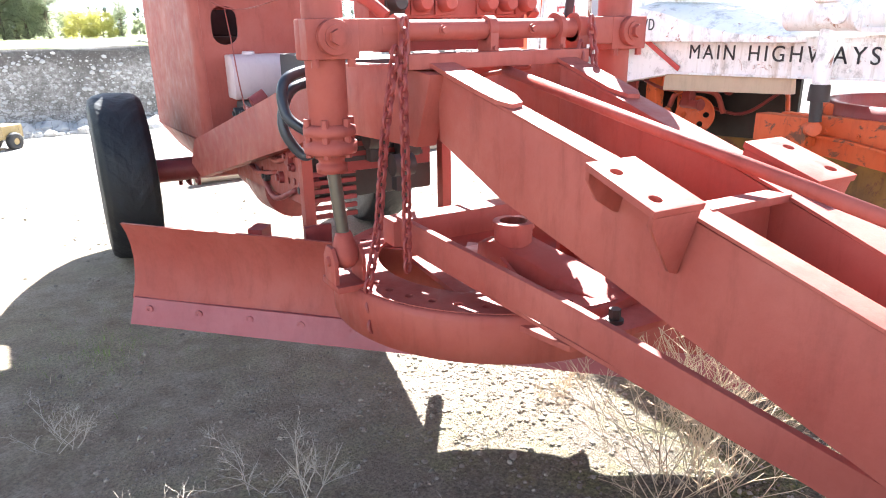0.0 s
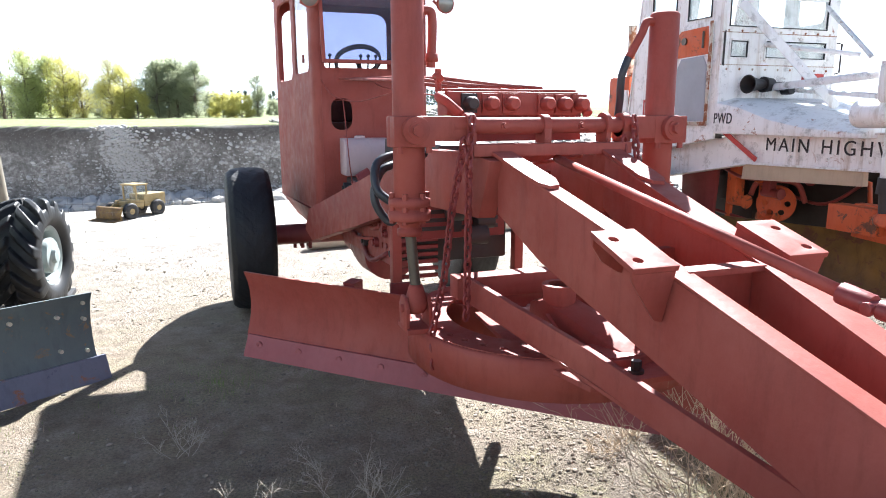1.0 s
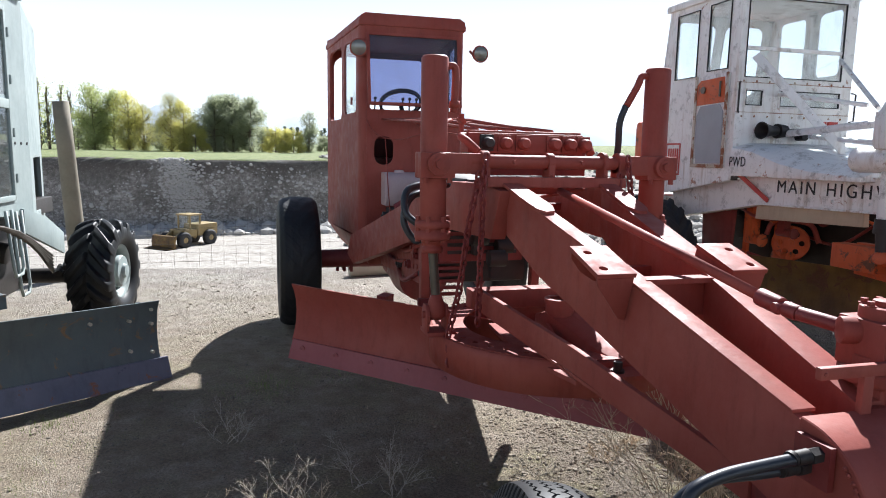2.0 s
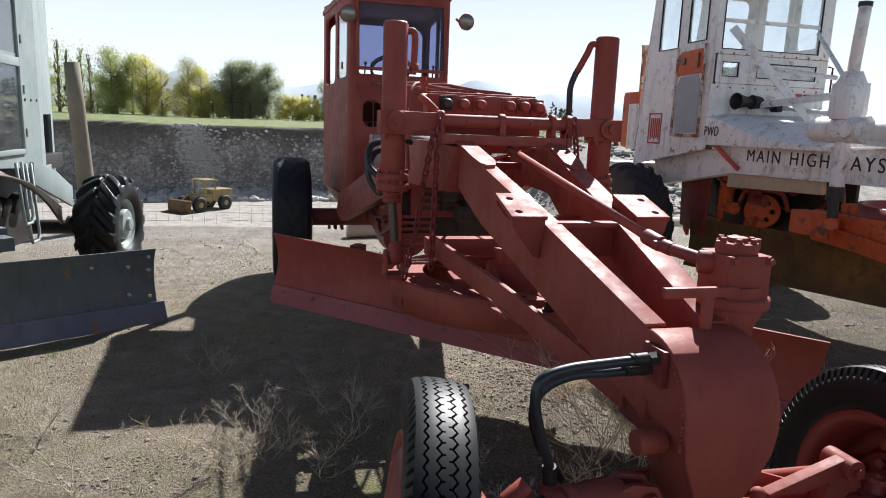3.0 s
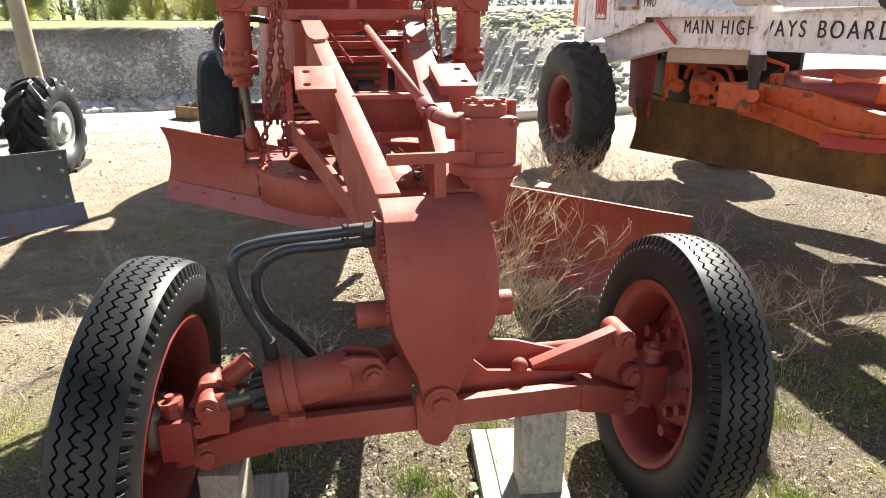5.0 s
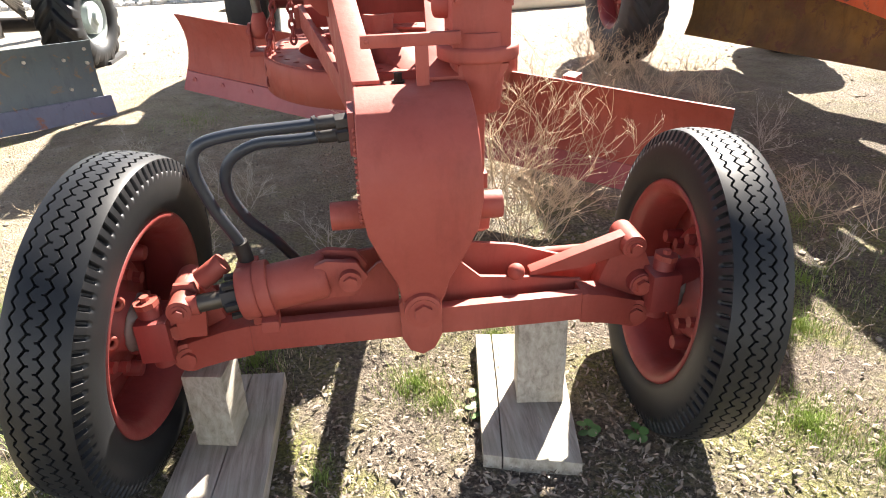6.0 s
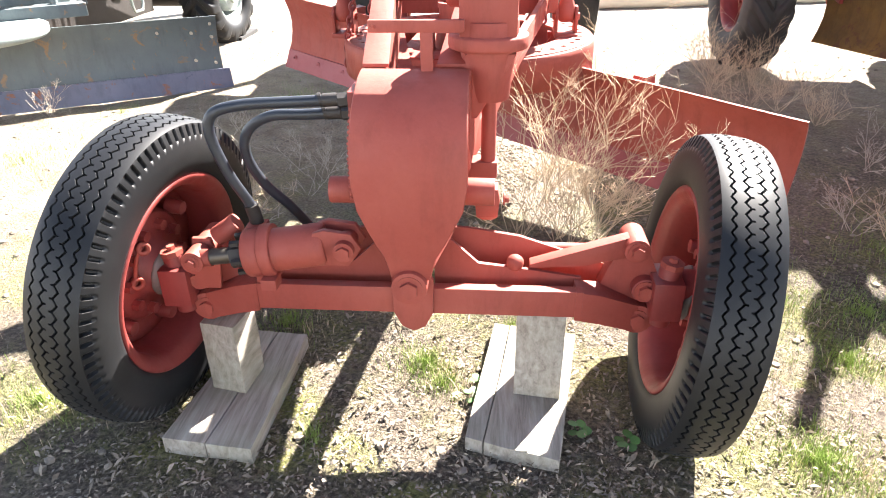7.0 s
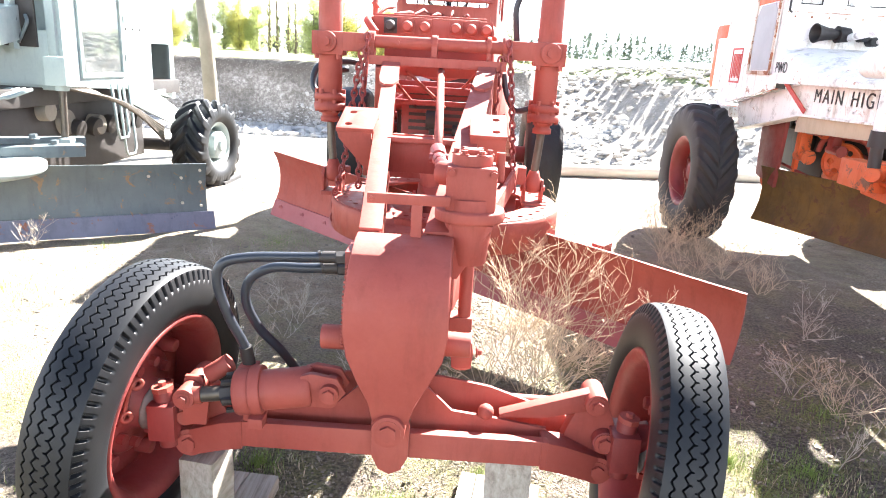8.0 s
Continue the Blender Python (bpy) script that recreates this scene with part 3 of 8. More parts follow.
part("cross_head", bm, RED, grader, bevel=0.004)

# rungs and stays between the frame rails
for y, z, h in ((2.55, 1.30, 0.04), (2.74, 1.22, 0.03), (2.92, 1.33, 0.03), (3.3, 1.20, 0.05), (3.7, 1.08, 0.05)):
    x = float(np.interp(y, [1.9, 2.4, 4.7], [0.225, 0.30, 0.53])) + 0.02
    part("frame_rung", box(B(), (-x, y, z), (x, y + 0.04, z + h)), RED_DEEP, grader, bevel=0.003)
for a, b2 in (((-0.16, 2.1, 1.43), (0.02, 2.7, 1.22)), ((0.20, 2.1, 1.44), (0.10, 3.0, 1.30)), ((-0.22, 2.2, 1.36), (-0.18, 3.0, 1.2))):
    part("stay_rod", tube(B(), [a, b2], 0.009, 8), RED, grader)

# torque shaft with its saddles
bm = B()
rod(bm, (-0.40, 2.02, 1.567), (0.40, 2.02, 1.567), 0.031, seg=24)
part("torque_shaft", bm, RED, grader)
for x, w, r in ((-0.335, 0.035, 0.048), (-0.02, 0.03, 0.042), (0.25, 0.02, 0.05), (0.335, 0.035, 0.048)):
    bm = B()
    rod(bm, (x - w / 2, 2.02, 1.567), (x + w / 2, 2.02, 1.567), r, seg=20)
    box(bm, (x - w / 2, 1.98, 1.50), (x + w / 2, 2.06, 1.56))
    bolt(bm, (x, 1.985, 1.51), (0, -1, 0), 0.008, 0.008)
    part("saddle", bm, RED, grader, bevel=0.003)
bm = B()
for x in (-0.2, 0.13):
    bolt(bm, (x, 1.99, 1.567), (0, -1, 0), 0.010, 0.012)
part("grease_bolt", bm, RED, grader)

# lift cylinders in their clamps, hoses and chains
for s in (-1, 1):
    cx, cy, bx = s * 0.553, 2.075, s * 0.532
    bm = B()
    prof = [(0, 0), (0.056, 0), (0.060, 0.006), (0.060, 0.74), (0.052, 0.75), (0, 0.75)]
    lathe(bm, prof, Matrix.Translation((cx, cy, 1.27)), 32)
    part("cylinder_barrel", bm, RED, grader)
    bm, bolts = B(), B()
    lathe(bm, [(0, 0), (0.078, 0), (0.082, 0.008), (0.082, 0.035), (0.062, 0.04), (0.062, 0.05), (0.08, 0.055), (0.08, 0.08), (0.058, 0.09), (0, 0.09)], Matrix.Translation((cx, cy, 1.215)), 28)
    for k in range(6):
        u = k * math.pi / 3
        rod(bolts, (cx + 0.068 * math.cos(u), cy + 0.068 * math.sin(u), 1.205), (cx + 0.068 * math.cos(u), cy + 0.068 * math.sin(u), 1.32), 0.012, seg=6)
    part("gland_flange", bm, RED, grader)
    part("flange_bolt", bolts, RED, grader)
    bm = B()
    lathe(bm, [(0, 0), (0.048, 0), (0.048, 0.025), (0.04, 0.028), (0.04, 0.04), (0.05, 0.045), (0.05, 0.06), (0, 0.06)], Matrix.Translation((cx, cy, 1.155)), 24)
    part("gland", bm, RED, grader)
    bm = B()
    rod(bm, (bx, cy - 0.005, 0.93), (cx, cy, 1.19), 0.021, seg=20)
    part("piston_rod", bm, STEEL, grader, "oily bare steel rod")
    bm = B()
    lathe(bm, [(0, 0), (0.03, 0.0), (0.045, 0.02), (0.045, 0.05), (0.03, 0.1), (0.024, 0.115), (0, 0.115)], Matrix.Translation((bx, cy - 0.005, 0.845)), 20)
    part("rod_end", bm, RED, grader)
    bm = B()
    for k in (-1, 1):
        side_plate(bm, [(2.025, 0.79), (2.125, 0.79), (2.13, 0.875), (2.10, 0.915), (2.05, 0.915), (2.02, 0.875)], bx + k * 0.046 - 0.007, 0.014)
    box(bm, (bx - 0.054, 2.0, 0.776), (bx + 0.054, 2.15, 0.797))
    rod(bm, (bx - 0.064, 2.07, 0.868), (bx + 0.064, 2.07, 0.868), 0.017, seg=14)
    part("clevis", bm, RED, grader, bevel=0.003)
    # clamp: block round the barrel, arm to the torque shaft
    bm = B()
    lathe(bm, [(0.062, 0), (0.079, 0.0), (0.082, 0.006), (0.082, 0.108), (0.079, 0.114), (0.062, 0.114)], Matrix.Translation((cx, cy, 1.49)), 32)
    box(bm, (cx - 0.078, 1.99, 1.492), (cx + 0.078, 2.07, 1.602))
    rod(bm, (cx + s * 0.0, 1.965, 1.553), (cx + s * 0.0, 2.0, 1.553), 0.05, seg=24)
    part("clamp", bm, RED, grader, bevel=0.004)
    bm = B()
    lo, hi = sorted((s * 0.35, s * 0.52))
    box(bm, (lo, 1.992, 1.512), (hi, 2.055, 1.602))
    part("clamp_arm", bm, RED, grader, bevel=0.005)
    bm = B()
    bolt(bm, (cx, 1.966, 1.553), (0, -1, 0), 0.022, 0.018)
    for dx in (-0.055, 0.055):
        rod(bm, (cx + dx, 2.0, 1.47), (cx + dx, 2.0, 1.495), 0.012, seg=6)
    part("clamp_bolt", bm, RED, grader)
    bm = B()
    tube(bm, [(cx + 0.04, cy, 1.975), (cx + 0.085, cy, 1.98), (cx + 0.095, cy, 1.94), (cx + 0.092, cy, 1.84), (cx + 0.088, cy, 1.78)] if s < 0 else [(cx - 0.04, cy, 1.975), (cx - 0.085, cy, 1.98), (cx - 0.11, cy, 1.93), (cx - 0.15, cy + 0.02, 1.84)], 0.017, 10, 5)
    ring(bm, (cx - s * 0.092, cy, 1.80), (cx - s * 0.092, cy, 1.83), 0.024, 0.01) if s < 0 else None
    part("cylinder_pipe", bm, RED, grader)
    bm = B()
    if s < 0:
        tube(bm, [(-0.60, 2.13, 1.27), (-0.66, 2.16, 1.33), (-0.64, 2.2, 1.43), (-0.50, 2.25, 1.46), (-0.42, 2.3, 1.45)], 0.017, 10, 6)
        tube(bm, [(-0.57, 2.14, 1.24), (-0.60, 2.2, 1.19), (-0.655, 2.22, 1.28), (-0.62, 2.24, 1.39), (-0.50, 2.3, 1.42)], 0.017, 10, 6)
    else:
        tube(bm, [(0.40, 2.095, 1.84), (0.375, 2.1, 1.76), (0.385, 2.12, 1.66), (0.40, 2.16, 1.56)], 0.016, 10, 6)
        tube(bm, [(0.34, 2.2, 1.44), (0.37, 2.18, 1.32), (0.42, 2.15, 1.26), (0.50, 2.13, 1.28)], 0.016, 10, 6)
    part("hydraulic_hose", bm, HOSE, grader, "black rubber hose")


def chain(points, size=0.043, wire=0.0065):
    """A hanging chain of separate links along a line of points."""
    pts = [Vector(p) for p in points]
    bm = B()
    total = sum((b - a).length for a, b in zip(pts, pts[1:]))
    n = int(total / (size * 0.74))
    for k in range(n):
        d = (k + 0.5) / n * total
        for a, b in zip(pts, pts[1:]):
            if d <= (b - a).length:
                break
            d -= (b - a).length
        at, way = a + (b - a).normalized() * d, (b - a).normalized()
        side = way.orthogonal().normalized()
        side.rotate(Matrix.Rotation(radians(90 * (k % 2) + 25), 3, way))
        link = []
        for u in range(12):
            w = 2 * math.pi * u / 12
            link.append(at + way * math.cos(w) * size * 0.5 + side * math.sin(w) * size * 0.3)
        verts = []
        for i, p in enumerate(link):
            d2 = (link[(i + 1) % 12] - link[i - 1]).normalized()
            n1 = way.cross(side)
            n2 = d2.cross(n1)
            verts.append([bm.verts.new(p + wire * (n1 * math.cos(v) + n2 * math.sin(v))) for v in (0, 1.257, 2.513, 3.77, 5.027)])
        for i in range(12):
            p, q = verts[i], verts[(i + 1) % 12]
            for j in range(5):
                bm.faces.new((p[j], p[(j + 1) % 5], q[(j + 1) % 5], q[j]))
    bmesh.ops.recalc_face_normals(bm, faces=bm.faces)
    return bm


for pts in ([(-0.345, 1.955, 1.60), (-0.36, 1.95, 1.45), (-0.37, 1.93, 1.1), (-0.375, 1.93, 0.84)], [(-0.375, 1.96, 1.52), (-0.42, 1.97, 1.25), (-0.45, 1.97, 1.0), (-0.50, 1.96, 0.80), (-0.505, 1.93, 0.66)], [(0.345, 1.955, 1.60), (0.37, 1.95, 1.4), (0.40, 1.94, 1.1), (0.42, 1.93, 0.86)], [(0.31, 1.96, 1.52), (0.30, 1.96, 1.3), (0.28, 1.97, 1.17)]):
    part("chain", chain(pts), RED_DEEP, grader, "red-painted hanging chain")

# steering gear on the nose
bm = B()
rod(bm, (0.185, 0.42, 1.06), (0.185, 0.42, 1.125), 0.075, seg=28)
rod(bm, (0.185, 0.42, 0.93), (0.185, 0.42, 1.07), 0.055, 0.072, seg=24)
part("steering_pedestal", bm, RED, grader, bevel=0.003)
bm = B()
box(bm, (0.115, 0.36, 1.09), (0.255, 0.50, 1.215))
rod(bm, (0.185, 0.43, 1.21), (0.185, 0.43, 1.245), 0.058, seg=24)
rod(bm, (0.185, 0.43, 1.24), (0.185, 0.43, 1.26), 0.03, seg=18)
rod(bm, (0.09, 0.47, 1.18), (0.13, 0.45, 1.18), 0.035, seg=16)
part("steering_box", bm, RED, grader, bevel=0.006)
part("pedestal_gusset", front_plate(B(), [(0.128, 1.05), (0.142, 0.89), (0.16, 0.89), (0.255, 1.05)], 0.42, 0.05), RED, grader, bevel=0.003)
bm = B()
for k in range(6):
    u = k * math.pi / 3
    bolt(bm, (0.185 + 0.047 * math.cos(u), 0.43 + 0.047 * math.sin(u), 1.244), (0, 0, 1), 0.009, 0.01)
for x in (0.13, 0.245):
    bolt(bm, (x, 0.36, 1.20), (0, -1, 0), 0.009, 0.01)
rod(bm, (0.265, 0.45, 1.17), (0.265, 0.45, 1.25), 0.014, seg=10)
part("box_bolt", bm, RED, grader)
bm = B()
lathe(bm, [(0, 0), (0.098, 0), (0.10, 0.006), (0.10, 0.026), (0.098, 0.032), (0, 0.032)], Matrix.Translation((0.185, 0.42, 1.06)), 36)
part("mounting_flange", bm, RED, grader)
bm = B()
box(bm, (-0.098, 0.325, 1.108), (0.13, 0.343, 1.137))
box(bm, (0.025, 0.325, 0.99), (0.055, 0.343, 1.11))
rod(bm, (-0.085, 0.322, 1.123), (-0.085, 0.345, 1.123), 0.006, seg=10)
part("tow_bar_bracket", bm, RED, grader, bevel=0.003)
bm = B()
tube(bm, [(0.02, 1.98, 1.44), (0.05, 1.3, 1.315), (0.075, 0.70, 1.205)], 0.0165, 14)
part("steering_shaft", bm, RED, grader)
bm = B()
rod(bm, (0.072, 0.73, 1.21), (0.08, 0.655, 1.197), 0.026, seg=14)
rod(bm, (0.08, 0.64, 1.195), (0.088, 0.60, 1.19), 0.022, seg=14)
rod(bm, (0.05, 0.65, 1.196), (0.11, 0.65, 1.196), 0.015, seg=10)
rod(bm, (0.088, 0.60, 1.19), (0.125, 0.48, 1.18), 0.02, seg=12)
part("universal_joint", bm, RED_DEEP, grader, "grimy steering joint", bevel=0.002)
bm = B()
rod(bm, (0.19, 0.47, 0.62), (0.19, 0.45, 1.0), 0.020, seg=16)
part("steering_column", bm, RED, grader)
bm = B()
loft(bm, [[(0.19 + a * c, 0.47 + a * e, z) for c, e in ((-1, -1), (1, -1), (1, 1), (-1, 1))] for z, a in ((0.665, 0.03), (0.63, 0.035), (0.58, 0.03), (0.565, 0.015))])
box(bm, (0.13, 0.44, 0.70), (0.215, 0.5, 0.745))
bolt(bm, (0.235, 0.46, 0.63), (1, 0, 0), 0.012)
part("steering_arm", bm, RED, grader, bevel=0.003)

# front axle: flat front beam, two webs behind it, lean bar, spindles
bm = B()
box(bm, (-0.44, 0.232, 0.387), (0.45, 0.264, 0.466))
part("axle_front_beam", bm, RED, grader, bevel=0.003)
for s in (-1, 1):
    bm = B()
    loft(bm, [[(s * x, y0, z0), (s * x, y1, z0), (s * x, y1, z1), (s * x, y0, z1)] for x, y0, y1, z0, z1 in ((0.43, 0.228, 0.30, 0.38, 0.468), (0.50, 0.25, 0.33, 0.355, 0.445), (0.61, 0.29, 0.375, 0.305, 0.392))])
    rod(bm, (s * 0.61, 0.29, 0.348), (s * 0.61, 0.375, 0.348), 0.045, seg=22)
    part("axle_fork", bm, RED, grader, bevel=0.003)
for y, pts in ((0.312, [(0.05, 0.585), (0.10, 0.572), (0.17, 0.505), (0.30, 0.49), (0.45, 0.468), (0.45, 0.39), (0.05, 0.40)]), (0.392, [(0.05, 0.58), (0.15, 0.57), (0.28, 0.55), (0.40, 0.51), (0.52, 0.47), (0.52, 0.39), (0.05, 0.40)])):
    for s in (-1, 1):
        bm = front_plate(B(), [(s * x, z) for x, z in pts][:: (-1 if s > 0 else 1)], y + 0.006, 0.012)
        part("axle_web", bm, RED, grader)
bm = B()
front_plate(bm, [(-0.055, 0.50), (-0.052, 0.40), (-0.032, 0.358), (0.0, 0.342), (0.032, 0.358), (0.052, 0.40), (0.055, 0.50), (0.03, 0.535), (-0.03, 0.535)], 0.232, 0.022)
rod(bm, (0.0, 0.142, 0.517), (0.0, 0.24, 0.517), 0.046, seg=28)
part("pivot_plate", bm, RED, grader, bevel=0.003)
bm = B()
bolt(bm, (0.0, 0.143, 0.517), (0, -1, 0), 0.024, 0.010)
part("pivot_bolt", bm, RED, grader)
bm = B()
tube(bm, [(-0.60, 0.43, 0.46), (0.2, 0.44, 0.487), (0.62, 0.43, 0.49)], 0.018, 12)
part("lean_bar", bm, RED, grader)
bm = B()
loft(bm, [[(x, 0.315, z), (x, 0.355, z), (x, 0.355, z - h), (x, 0.315, z - h)] for x, z, h in ((0.31, 0.50, 0.012), (0.45, 0.548, 0.05), (0.575, 0.59, 0.06))])
part("wheel_lean_arm", bm, RED, grader, bevel=0.003)
bm = B()
bmesh.ops.create_icosphere(bm, subdivisions=3, radius=0.024, matrix=Matrix.Translation((0.27, 0.315, 0.505)))
part("ball_stud", bm, RED, grader)
for s in (-1, 1):
    top = 0.56 if s > 0 else 0.535
    bm = B()
    front_plate(bm, [(s * x, z) for x, z in ((0.50, 0.43), (0.60, 0.37), (0.66, 0.40), (0.655, 0.48), (0.62, top), (0.585, top + 0.035), (0.555, top + 0.01), (0.52, 0.49))][:: (-1 if s < 0 else 1)], 0.37, 0.05)
    rod(bm, (s * 0.588, 0.29, top), (s * 0.588, 0.40, top), 0.034, seg=20)
    part("knuckle_plate", bm, RED, grader, bevel=0.004)
    bm = B()
    lo, hi = sorted((s * 0.635, s * 0.715))
    box(bm, (lo, 0.25, 0.37), (hi, 0.37, 0.485))
    rod(bm, (s * 0.622, 0.29, 0.44), (s * 0.622, 0.39, 0.44), 0.036, seg=20)
    rod(bm, (s * 0.672, 0.30, 0.335), (s * 0.684, 0.30, 0.515), 0.030, seg=18)
    rod(bm, (s * 0.70, 0.335, 0.435), (s * 0.80, 0.34, 0.43), 0.048, seg=18)
    part("spindle", bm, RED_DEEP, grader, bevel=0.004)
    bm = B()
    bolt(bm, (s * 0.622, 0.29, 0.44), (0, -1, 0), 0.021, 0.012)
    bolt(bm, (s * 0.588, 0.29, top), (0, -1, 0), 0.017, 0.012)
    bolt(bm, (s * 0.61, 0.29, 0.348), (0, -1, 0), 0.021, 0.010)
    rod(bm, (s * 0.684, 0.30, 0.513), (s * 0.686, 0.30, 0.528), 0.032, seg=8)
    rod(bm, (s * 0.686, 0.30, 0.528), (s * 0.687, 0.30, 0.54), 0.012, seg=6)
    part("spindle_bolt", bm, RED, grader)
# lean cylinder on the axle, with its hoses
bm = B()
lathe(bm, [(0, 0), (0.062, 0), (0.066, 0.006), (0.066, 0.04), (0.063, 0.046), (0.057, 0.05), (0.057, 0.205), (0.05, 0.215), (0, 0.215)], between((-0.435, 0.225, 0.565), (-0.20, 0.235, 0.597)), 32)
box(bm, (-0.41, 0.19, 0.495), (-0.36, 0.27, 0.53))
part("lean_cylinder", bm, RED, grader, bevel=0.002)
lean_way = between((-0.435, 0.225, 0.565), (-0.20, 0.235, 0.597))
bm = B()
lathe(bm, [(0.056, 0.045), (0.069, 0.045), (0.071, 0.05), (0.071, 0.072), (0.069, 0.077), (0.056, 0.077)], lean_way, 32)
box(bm, (-0.385, 0.15, 0.495), (-0.345, 0.2, 0.525))
part("clamp_band", bm, RED, grader, bevel=0.002)
bm = B()
for k in range(6):
    u = math.pi / 3 * k
    rod(bm, lean_way @ Vector((0.048 * math.cos(u), 0.048 * math.sin(u), -0.03)), lean_way @ Vector((0.048 * math.cos(u), 0.048 * math.sin(u), 0.004)), 0.009, seg=6)
part("gland_bolt", bm, DARK, grader, "dark gland bolt")
bm = B()
box(bm, (-0.44, 0.24, 0.60), (-0.39, 0.295, 0.632))
part("hose_block", bm, RED, grader, bevel=0.004)
bm = B()
for y in (0.20, 0.262):
    front_plate(bm, [(-0.25, 0.55), (-0.16, 0.55), (-0.125, 0.60), (-0.15, 0.64), (-0.22, 0.65), (-0.25, 0.64)], y + 0.012, 0.018)
part("cylinder_fork", bm, RED, grader, bevel=0.003)
bm = B()
rod(bm, (-0.168, 0.175, 0.60), (-0.168, 0.275, 0.60), 0.026, seg=18)
bolt(bm, (-0.168, 0.176, 0.60), (0, -1, 0), 0.018, 0.010)
part("cylinder_pin", bm, RED, grader)
bm = B()
rod(bm, (-0.475, 0.223, 0.56), (-0.437, 0.225, 0.565), 0.038, seg=8)
part("cylinder_gland", bm, DARK, grader, "greasy dark gland nut")
bm = B()
rod(bm, (-0.545, 0.22, 0.551), (-0.47, 0.223, 0.56), 0.022, seg=14)
part("cylinder_ram", bm, STEEL, grader, "bare steel ram")
bm = B()
rod(bm, (-0.585, 0.215, 0.547), (-0.535, 0.22, 0.552), 0.022, 0.026, seg=16)
rod(bm, (-0.578, 0.19, 0.548), (-0.578, 0.255, 0.545), 0.030, seg=20)
front_plate(bm, [(-0.61, 0.43), (-0.545, 0.43), (-0.535, 0.50), (-0.55, 0.585), (-0.60, 0.585), (-0.615, 0.51)], 0.275, 0.014)
rod(bm, (-0.535, 0.275, 0.585), (-0.475, 0.285, 0.625), 0.027, seg=18)
bolt(bm, (-0.578, 0.19, 0.548), (0, -1, 0), 0.014, 0.010)
part("lean_cylinder_eye", bm, RED, grader, bevel=0.004)
for pts in ([(-0.14, 0.27, 0.965), (-0.28, 0.262, 0.96), (-0.40, 0.25, 0.955), (-0.472, 0.241, 0.935), (-0.487, 0.24, 0.88), (-0.462, 0.25, 0.78), (-0.43, 0.265, 0.70), (-0.418, 0.274, 0.655)], [(-0.14, 0.30, 0.925), (-0.26, 0.31, 0.915), (-0.36, 0.325, 0.905), (-0.43, 0.34, 0.86), (-0.445, 0.346, 0.79), (-0.415, 0.37, 0.70), (-0.36, 0.40, 0.62), (-0.315, 0.42, 0.545)]):
    bm = B()
    tube(bm, pts, 0.0138, 12, 6)
    part("hydraulic_hose", bm, HOSE, grader, "black rubber hose with crimped ends")
bm = B()
for y, z in ((0.27, 0.965), (0.30, 0.925)):
    for x0, x1, rr, sides in ((-0.14, -0.168, 0.0185, 6), (-0.17, -0.205, 0.0165, 16), (-0.208, -0.216, 0.0175, 16)):
        rod(bm, (x0, y, z), (x1, y - 0.002, z - 0.002), rr, seg=sides)
rod(bm, (-0.416, 0.276, 0.625), (-0.424, 0.268, 0.685), 0.019, seg=10)
part("hose_fitting", bm, DARK, grader, "dark hose fittings")
bm = B()
box(bm, (-0.14, 0.24, 0.89), (-0.125, 0.34, 0.99))
part("hose_port", bm, RED_DEEP, grader)


def truck_tyre_mesh(radius=0.442, width=0.175, seg=1056, pitch=88):
    """A road tyre round the local z axis with zigzag grooves, sipes and notched shoulders cut into it."""
    half = width / 2
    side = [(0.286, -0.72), (0.296, -0.88), (0.312, -0.965), (0.33, -1.0), (0.36, -1.03), (0.385, -1.0), (0.399, -0.965), (0.403, -0.955), (0.426, -0.86)]
    tw = half * 0.83
    a = np.linspace(-tw, tw, 110)[:, None]
    k = np.arange(seg)[None, :]
    u = (k / seg * pitch) % 1
    crown = radius - 0.011 * (np.abs(a) / tw) ** 2.6
    deep = np.zeros((len(a), seg))
    for c, amp, wide, ph, cutting in ((-0.048, 0.005, 0.0021, 0.5, 0.014), (-0.018, 0.006, 0.0021, 0.0, 0.014), (0.018, 0.006, 0.0021, 0.0, 0.014), (0.048, 0.005, 0.0021, 0.5, 0.014)):
        zig = (np.abs((u + ph) % 1 - 0.5) * 4 - 1) * amp
        deep = np.maximum(deep, cutting * np.clip((wide - np.abs(a - c - zig)) / 0.0006, 0, 1))
    for c, p0 in ((-0.0085, 0.5), (0.0085, 0.0)):
        cutting = (np.abs((u + p0) % 1 - 0.5) < 0.07) & (np.abs(a - c) < 0.0045)
        deep = np.maximum(deep, 0.010 * cutting)
    gap = np.clip((0.2 - np.abs(u - 0.4)) / 0.08, 0, 1)
    side_cut = [0, 0, 0, 0, 0, 0, 0, 0.006, 0.010]
    r = [x - c * gap[0] for (x, _), c in zip(side, side_cut)] + list(crown - deep) + [x - c * gap[0] for (x, _), c in zip(side[::-1], side_cut[::-1])]
    z = [w * half + c * 0.9 * gap[0] for (_, w), c in zip(side, side_cut)] + [np.full(seg, float(x)) for x in a[:, 0]] + [-w * half - c * 0.9 * gap[0] for (_, w), c in zip(side[::-1], side_cut[::-1])]
    r, z = np.array(r), np.array(z)
    v = 2 * np.pi * np.arange(seg) / seg
    me = grid_mesh("tyre", np.stack([r * np.cos(v), r * np.sin(v), z], -1), RUBBER)
    soft = np.ones(len(me.polygons), dtype=bool)
    soft[(len(side) - 2) * seg : (len(side) + 111) * seg] = False
    me.polygons.foreach_set("use_smooth", soft)
    return me


TRUCK_TYRE = truck_tyre_mesh()


